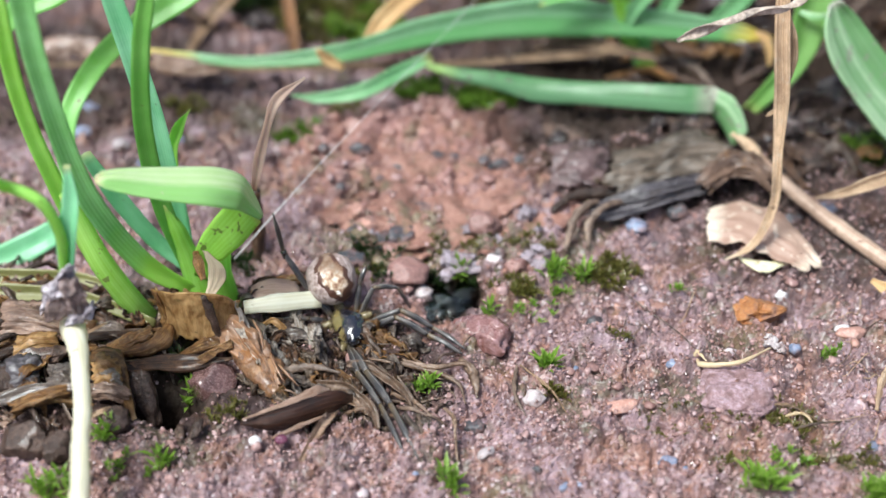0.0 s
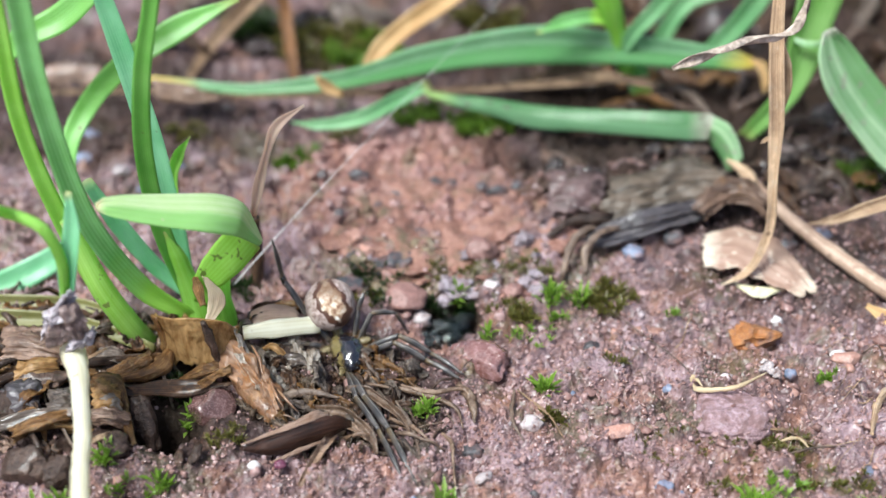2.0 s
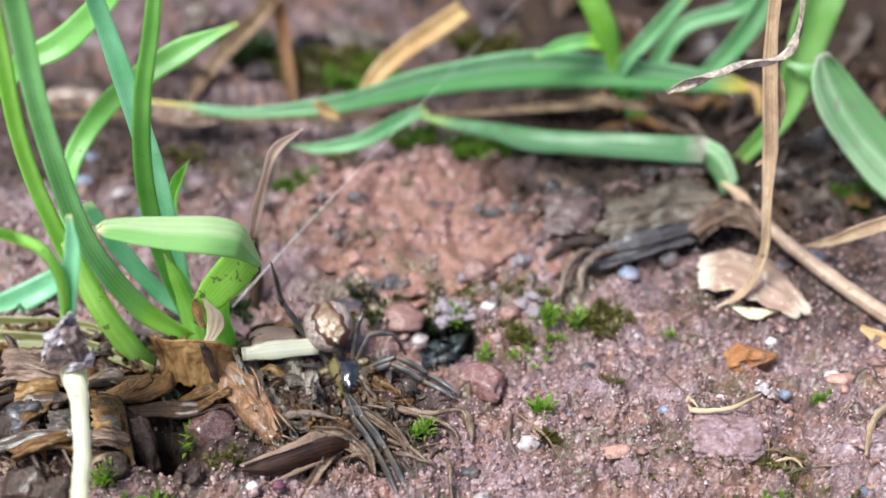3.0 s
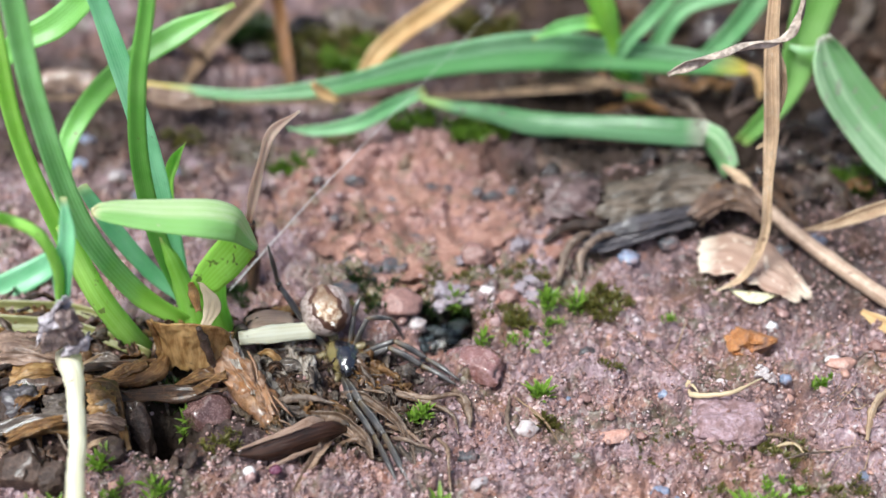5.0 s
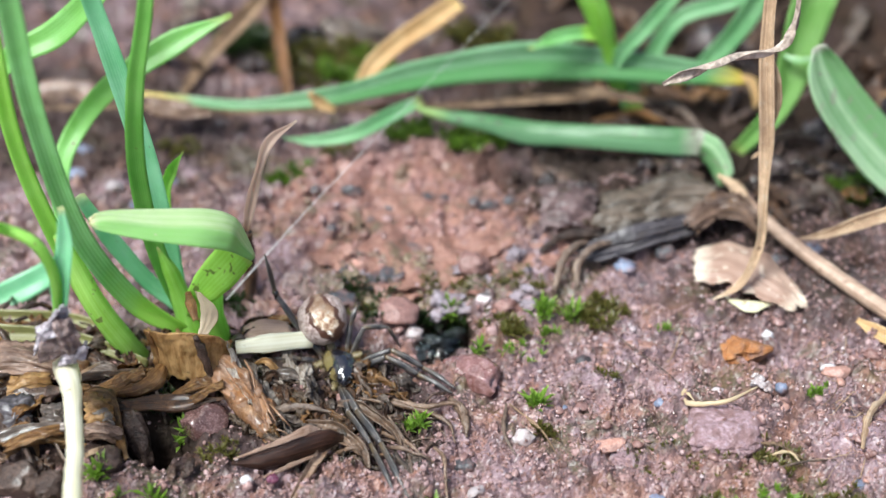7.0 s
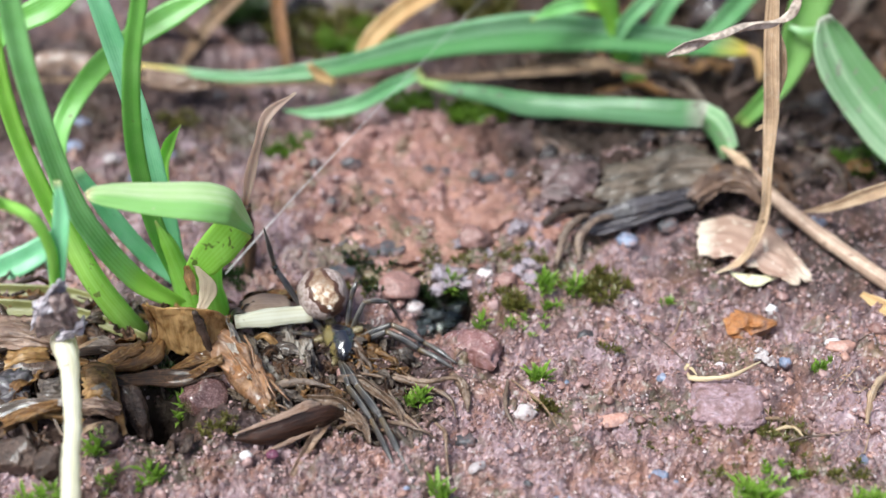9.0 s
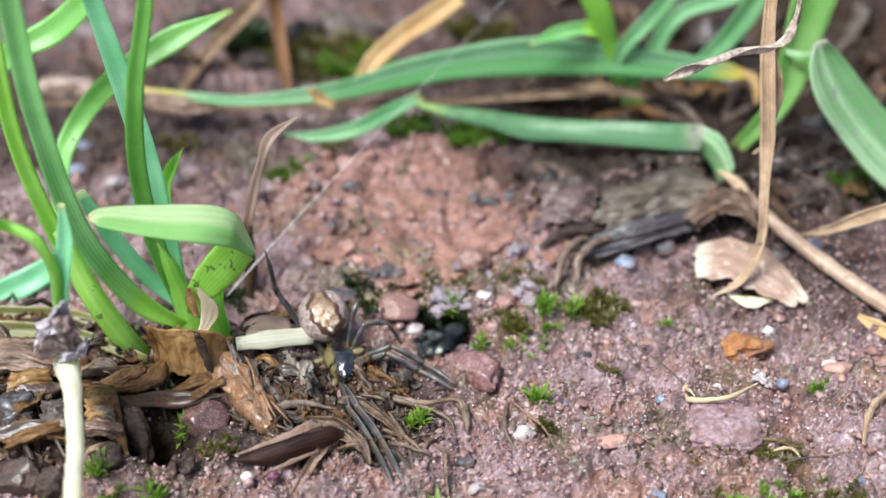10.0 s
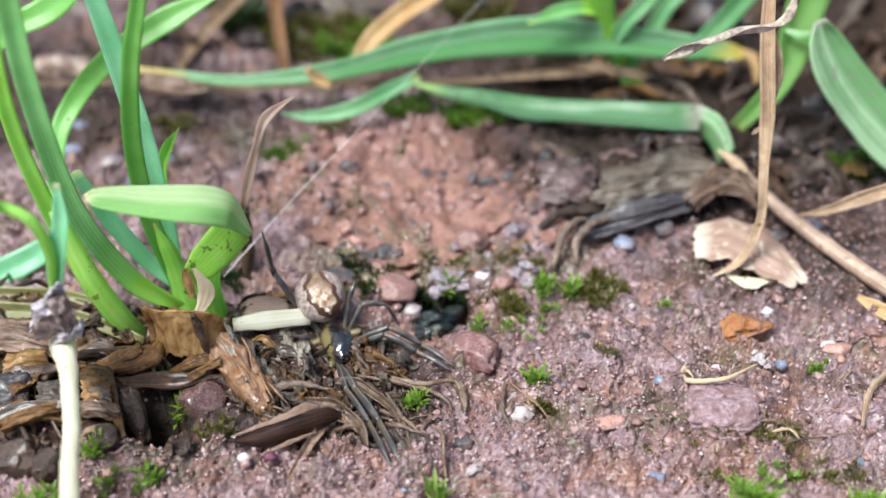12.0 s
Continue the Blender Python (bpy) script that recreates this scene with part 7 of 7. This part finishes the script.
def mosses():
    k = 0
    for xy, r, n, s, mat, lab in (
        ((14.3, -7.8), 2.6, 46, 1.0, MOSS_OLIVE, "dense olive-brown moss cushion"),
        ((11.1, -7.8), 0.7, 5, 1.5, MOSS, "bright green moss shoots with pointed leaves"),
        ((8.7, -8.5), 0.7, 5, 1.4, MOSS, "bright green moss shoots with pointed leaves"),
        ((9.6, -10.3), 0.9, 4, 1.0, MOSS, "green moss shoots"),
        ((6.3, -10.2), 1.2, 14, 1.1, MOSS_OLIVE, "reddish-olive moss shoots"),
        ((6.9, -12.5), 1.8, 14, 0.65, MOSS, "low bright green moss patch"),
        ((3.2, -12.0), 0.6, 4, 1.2, MOSS, "small bright green moss shoot"),
        ((7.4, -18.7), 0.6, 5, 1.5, MOSS, "single bright green moss shoot"),
        ((8.1, -21.4), 0.9, 10, 0.9, MOSS_OLIVE, "small olive moss shoot"),
        ((-2.0, -20.8), 0.8, 8, 1.1, MOSS, "single green moss shoot by the spider"),
        ((13.5, -15.7), 1.1, 12, 0.6, MOSS_OLIVE, "low green moss patch"),
        ((18.6, -10.7), 0.6, 6, 0.7, MOSS, "tiny green moss shoot"),
        ((30.4, -17.6), 0.8, 7, 0.9, MOSS, "tiny green moss shoots"),
        ((-20.5, -20.2), 0.4, 3, 1.2, MOSS, "tiny green shoot in the hollow"),
        ((-25.5, -26.4), 0.8, 6, 1.3, MOSS, "small green shoot among the litter"),
        ((-21.3, -28.4), 0.8, 5, 1.1, MOSS, "bright green moss shoots"),
        ((-23.7, -29.0), 1.6, 10, 0.8, MOSS, "low green moss patch"),
        ((-28.3, -31.0), 1.8, 20, 1.2, MOSS, "bright green moss patch"),
        ((24.9, -28.0), 1.8, 14, 0.7, MOSS, "bright green moss strip"),
        ((27.7, -27.6), 2.0, 16, 0.7, MOSS_OLIVE, "bright green moss strip"),
        ((30.1, -28.0), 2.0, 12, 0.7, MOSS_OLIVE, "olive green moss strip"),
        ((20.8, -28.2), 1.6, 12, 0.65, MOSS_OLIVE, "low olive moss patch"),
        ((22.5, -30.7), 1.2, 10, 1.5, MOSS, "bright green moss shoots"),
        ((31.2, -31.2), 1.2, 10, 1.3, MOSS, "bright green moss shoots"),
        ((0.0, -30.6), 0.8, 7, 1.4, MOSS, "single bright green moss shoot"),
        ((25.8, -24.2), 2.6, 34, 0.7, MOSS_OLIVE, "low ochre moss crust"),
        ((17.1, -24.2), 3.0, 40, 0.35, MOSS_OLIVE, "thin dark olive moss crust"),
        ((21.8, -25.0), 2.4, 30, 0.35, MOSS_OLIVE, "thin dark olive moss crust"),
        ((1.5, -7.7), 0.8, 12, 0.9, MOSS_DARK, "dark wet moss in the hollow"),
        ((-1.6, -7.5), 0.7, 10, 0.8, MOSS_DARK, "dark wet moss at the hollow's rim"),
        ((-0.7, -7.8), 0.6, 7, 0.8, MOSS_DARK, "dark wet moss in the hollow"),
        ((0.8, -8.2), 0.5, 6, 0.8, MOSS_DARK, "dark wet moss in the hollow"),
        ((0.9, -6.5), 0.3, 3, 1.7, MOSS, "bright green leaflet over the hollow"),
        ((-6.4, -4.6), 2.4, 34, 0.7, MOSS_DARK, "dark algae-green moss film"),
        ((-5.5, -8.2), 1.6, 22, 0.6, MOSS_DARK, "dark algae-green moss film"),
        ((7.3, -3.8), 2.0, 28, 0.7, MOSS_OLIVE, "thin olive moss film"),
        ((-2.6, -4.4), 2.4, 40, 0.45, MOSS_OLIVE, "thin olive moss film"),
        ((2.6, -3.4), 2.4, 40, 0.45, MOSS_OLIVE, "thin olive moss film"),
        ((-7.0, -8.0), 1.8, 30, 0.5, MOSS_OLIVE, "thin olive moss film"),
        ((4.6, -9.2), 1.4, 18, 0.6, MOSS_OLIVE, "thin olive moss film"),
        ((9.2, -6.4), 2.2, 30, 0.5, MOSS_OLIVE, "thin olive moss film"),
        ((-14.6, 11.0), 2.2, 36, 1.0, MOSS_BACK, "green moss cushion further back"),
        ((3.2, 17.5), 3.6, 60, 1.4, MOSS_BACK, "green moss cushion under the grass blade"),
        ((-3.4, 19.0), 2.4, 36, 1.2, MOSS_BACK, "green moss cushion under the grass blade"),
        ((-10.3, 15.6), 2.0, 26, 0.8, MOSS_OLIVE, "thin olive moss further back"),
        ((-13.7, 32.5), 6.5, 90, 1.6, MOSS_OLIVE, "broad olive moss patch at the back"),
        ((-8.7, 30.3), 4.5, 70, 1.6, MOSS_BACK, "green moss patch at the back"),
        ((-20.2, 36.0), 5.0, 60, 1.6, MOSS_DARK, "dark moss patch at the back"),
        ((39.5, 9.8), 2.6, 40, 1.2, MOSS_BACK, "green moss cushion further back"),
        ((4.2, 37.5), 4.0, 50, 1.6, MOSS_OLIVE, "olive moss patch at the back"),
        ((-26.1, 16.7), 2.0, 26, 0.9, MOSS_OLIVE, "thin olive moss behind the tuft"),
        ((-17.9, -6.1), 1.6, 20, 0.8, MOSS_DARK, "dark moss beside the tuft"),
        ((-22.0, -17.9), 1.6, 20, 0.9, MOSS_DARK, "dark moss under the husk"),
        ((-17.0, -24.1), 1.8, 26, 0.6, MOSS_OLIVE, "thin ochre moss on the soil bank"),
    ):
        k += 1
        moss_tuft(xy, r, n, s, mat, lab, k)


mosses()


def puddle():
    m, t, b = nodes_of("water")
    b.inputs["Base Color"].default_value = (0.75, 0.85, 0.85, 1)
    b.inputs["Roughness"].default_value = 0.04
    b.inputs["IOR"].default_value = 1.33
    b.inputs["Transmission Weight"].default_value = 1.0
    relief_bump(t, b, grain(t, 0.6, 3.0), 0.4, 0.3)
    cx, cy = 0.2, -9.2
    bm = bmesh.new()
    ring = []
    for i in range(28):
        a = 2 * math.pi * i / 28
        r = 1 + 0.25 * noise.noise(Vector((math.cos(a), math.sin(a), 4.0)))
        ring.append(bm.verts.new((cx + 3.0 * r * math.cos(a), cy + 3.4 * r * math.sin(a), -1.15)))
    f = bm.faces.new(ring)
    low = bmesh.ops.extrude_face_region(bm, geom=[f])["geom"]
    for v in low:
        if isinstance(v, bmesh.types.BMVert):
            v.co.z -= 5.5
    solo("puddle", bm, m, (cx, cy, relief(cx, cy)), "tiny puddle of clear water in a hollow", "water", kind="structure")
    for k, (p, r) in enumerate((((-6.3, -16.1, 0.8), 0.3), ((-6.9, -17.0, 0.8), 0.25), ((-6.2, -15.4, 1.0), 0.22), ((-6.6, -15.1, 1.2), 0.2), ((-8.4, -6.4, 0.6), 0.3))):
        solo("water_drop", lump(bmesh.new(), p, (r, r, r * 0.8), 0.08, k, 0, 3), m, p, "clear water drop", "water drop", "water drops")


puddle()


# ---- loose grit ----
def grit_material():
    m, t, b = nodes_of("soil_grit")
    geo = t.nodes.new("ShaderNodeNewGeometry")
    r = geo.outputs["Random Per Island"]
    c = ramp(t, r, [(0.0, (0.05, 0.028, 0.024)), (0.14, (0.14, 0.068, 0.057)), (0.45, (0.265, 0.145, 0.132)), (0.75, (0.39, 0.25, 0.245)), (0.95, (0.44, 0.33, 0.35)), (1.0, (0.66, 0.60, 0.62))])
    f = grain(t, 2.5, 4.0)
    c = mix(t, 0.4, c, ramp(t, f, [(0.3, (0.08, 0.04, 0.035)), (0.7, (0.48, 0.31, 0.27))]))
    t.links.new(c, b.inputs["Base Color"])
    t.links.new(calc(t, "MULTIPLY_ADD", r, 0.35, 0.16), b.inputs["Roughness"])
    b.inputs["Specular IOR Level"].default_value = 0.5
    relief_bump(t, b, f, 0.5, 0.1)
    return m


def grit(name, n, lo, hi, sub, seed, label, region, mat):
    rs = np.random.RandomState(seed)
    bm = bmesh.new()
    bmesh.ops.create_icosphere(bm, subdivisions=sub, radius=1.0)
    base = np.array([v.co[:] for v in bm.verts])
    tris = np.array([[v.index for v in f.verts] for f in bm.faces])
    bm.free()
    V, F = [], []
    for k in range(n):
        x, y = region(rs)
        r = lo + (hi - lo) * rs.rand() ** 2.2
        ax = r * rs.uniform(0.55, 1.3, 3)
        v = base * (1 + rs.uniform(-0.34, 0.34, (len(base), 1)) * (0.3 if sub > 2 else 1.0)) * ax
        a = rs.uniform(0, 6.283)
        ca, sa = math.cos(a), math.sin(a)
        v = np.stack([v[:, 0] * ca - v[:, 1] * sa, v[:, 0] * sa + v[:, 1] * ca, v[:, 2]], 1)
        V.append((v + (x, y, level(x, y) + ax[2] * (0.1 if sub < 3 else -0.35))) * MM)
        F.append(tris + k * len(base))
    me = bpy.data.meshes.new(name)
    me.from_pydata(np.concatenate(V).tolist(), [], np.concatenate(F).tolist())
    me.materials.append(mat)
    if sub > 1:
        me.shade_smooth()
    tagged(new(name, me), label, "soil", kind="stuff")


GRIT = grit_material()


def near_field(rs):
    while True:
        y = -35 + 45 * rs.rand() ** 1.3
        x = rs.uniform(-36, 36) * (1 + (y + 20) * 0.006)
        if (x - 0.2) ** 2 / 5.3 + (y + 9.2) ** 2 / 7.5 < 1.2:  # none in the wet hollow
            continue
        if (x + 21.9) ** 2 / 5.8 + (y + 22.0) ** 2 / 5.8 < 1.2:  # nor in the hollow under the husk
            continue
        bare = 0.12 if x < -14 and -25 < y < -8 else 0.5 if x < -1 and -22 < y < -12 else 1.0  # less between the litter
        if rs.rand() < bare:
            return x, y


def far_field(rs):
    return rs.uniform(-34, 14), rs.uniform(2, 22)


grit("soil_grit", 42000, 0.04, 0.20, 1, 3, "fine wet reddish soil granules", near_field, GRIT)
grit("soil_crumbs", 900, 0.12, 0.45, 2, 4, "small reddish soil crumbs", near_field, GRIT)
grit("soil_crumbs", 900, 0.15, 0.6, 2, 6, "soil crumbs further back", far_field, SOIL)


def motions():
    """The spider sits still throughout."""
    o = Vector(ORIGIN[SPIDER.name]) * MM
    walk(SPIDER, [(t, pose(o.x + dx * MM, o.y + dy * MM, o.z)) for t, dx, dy in ((0.0, 0.0, 0.0), (12.0, 0.0, 0.0))])


motions()
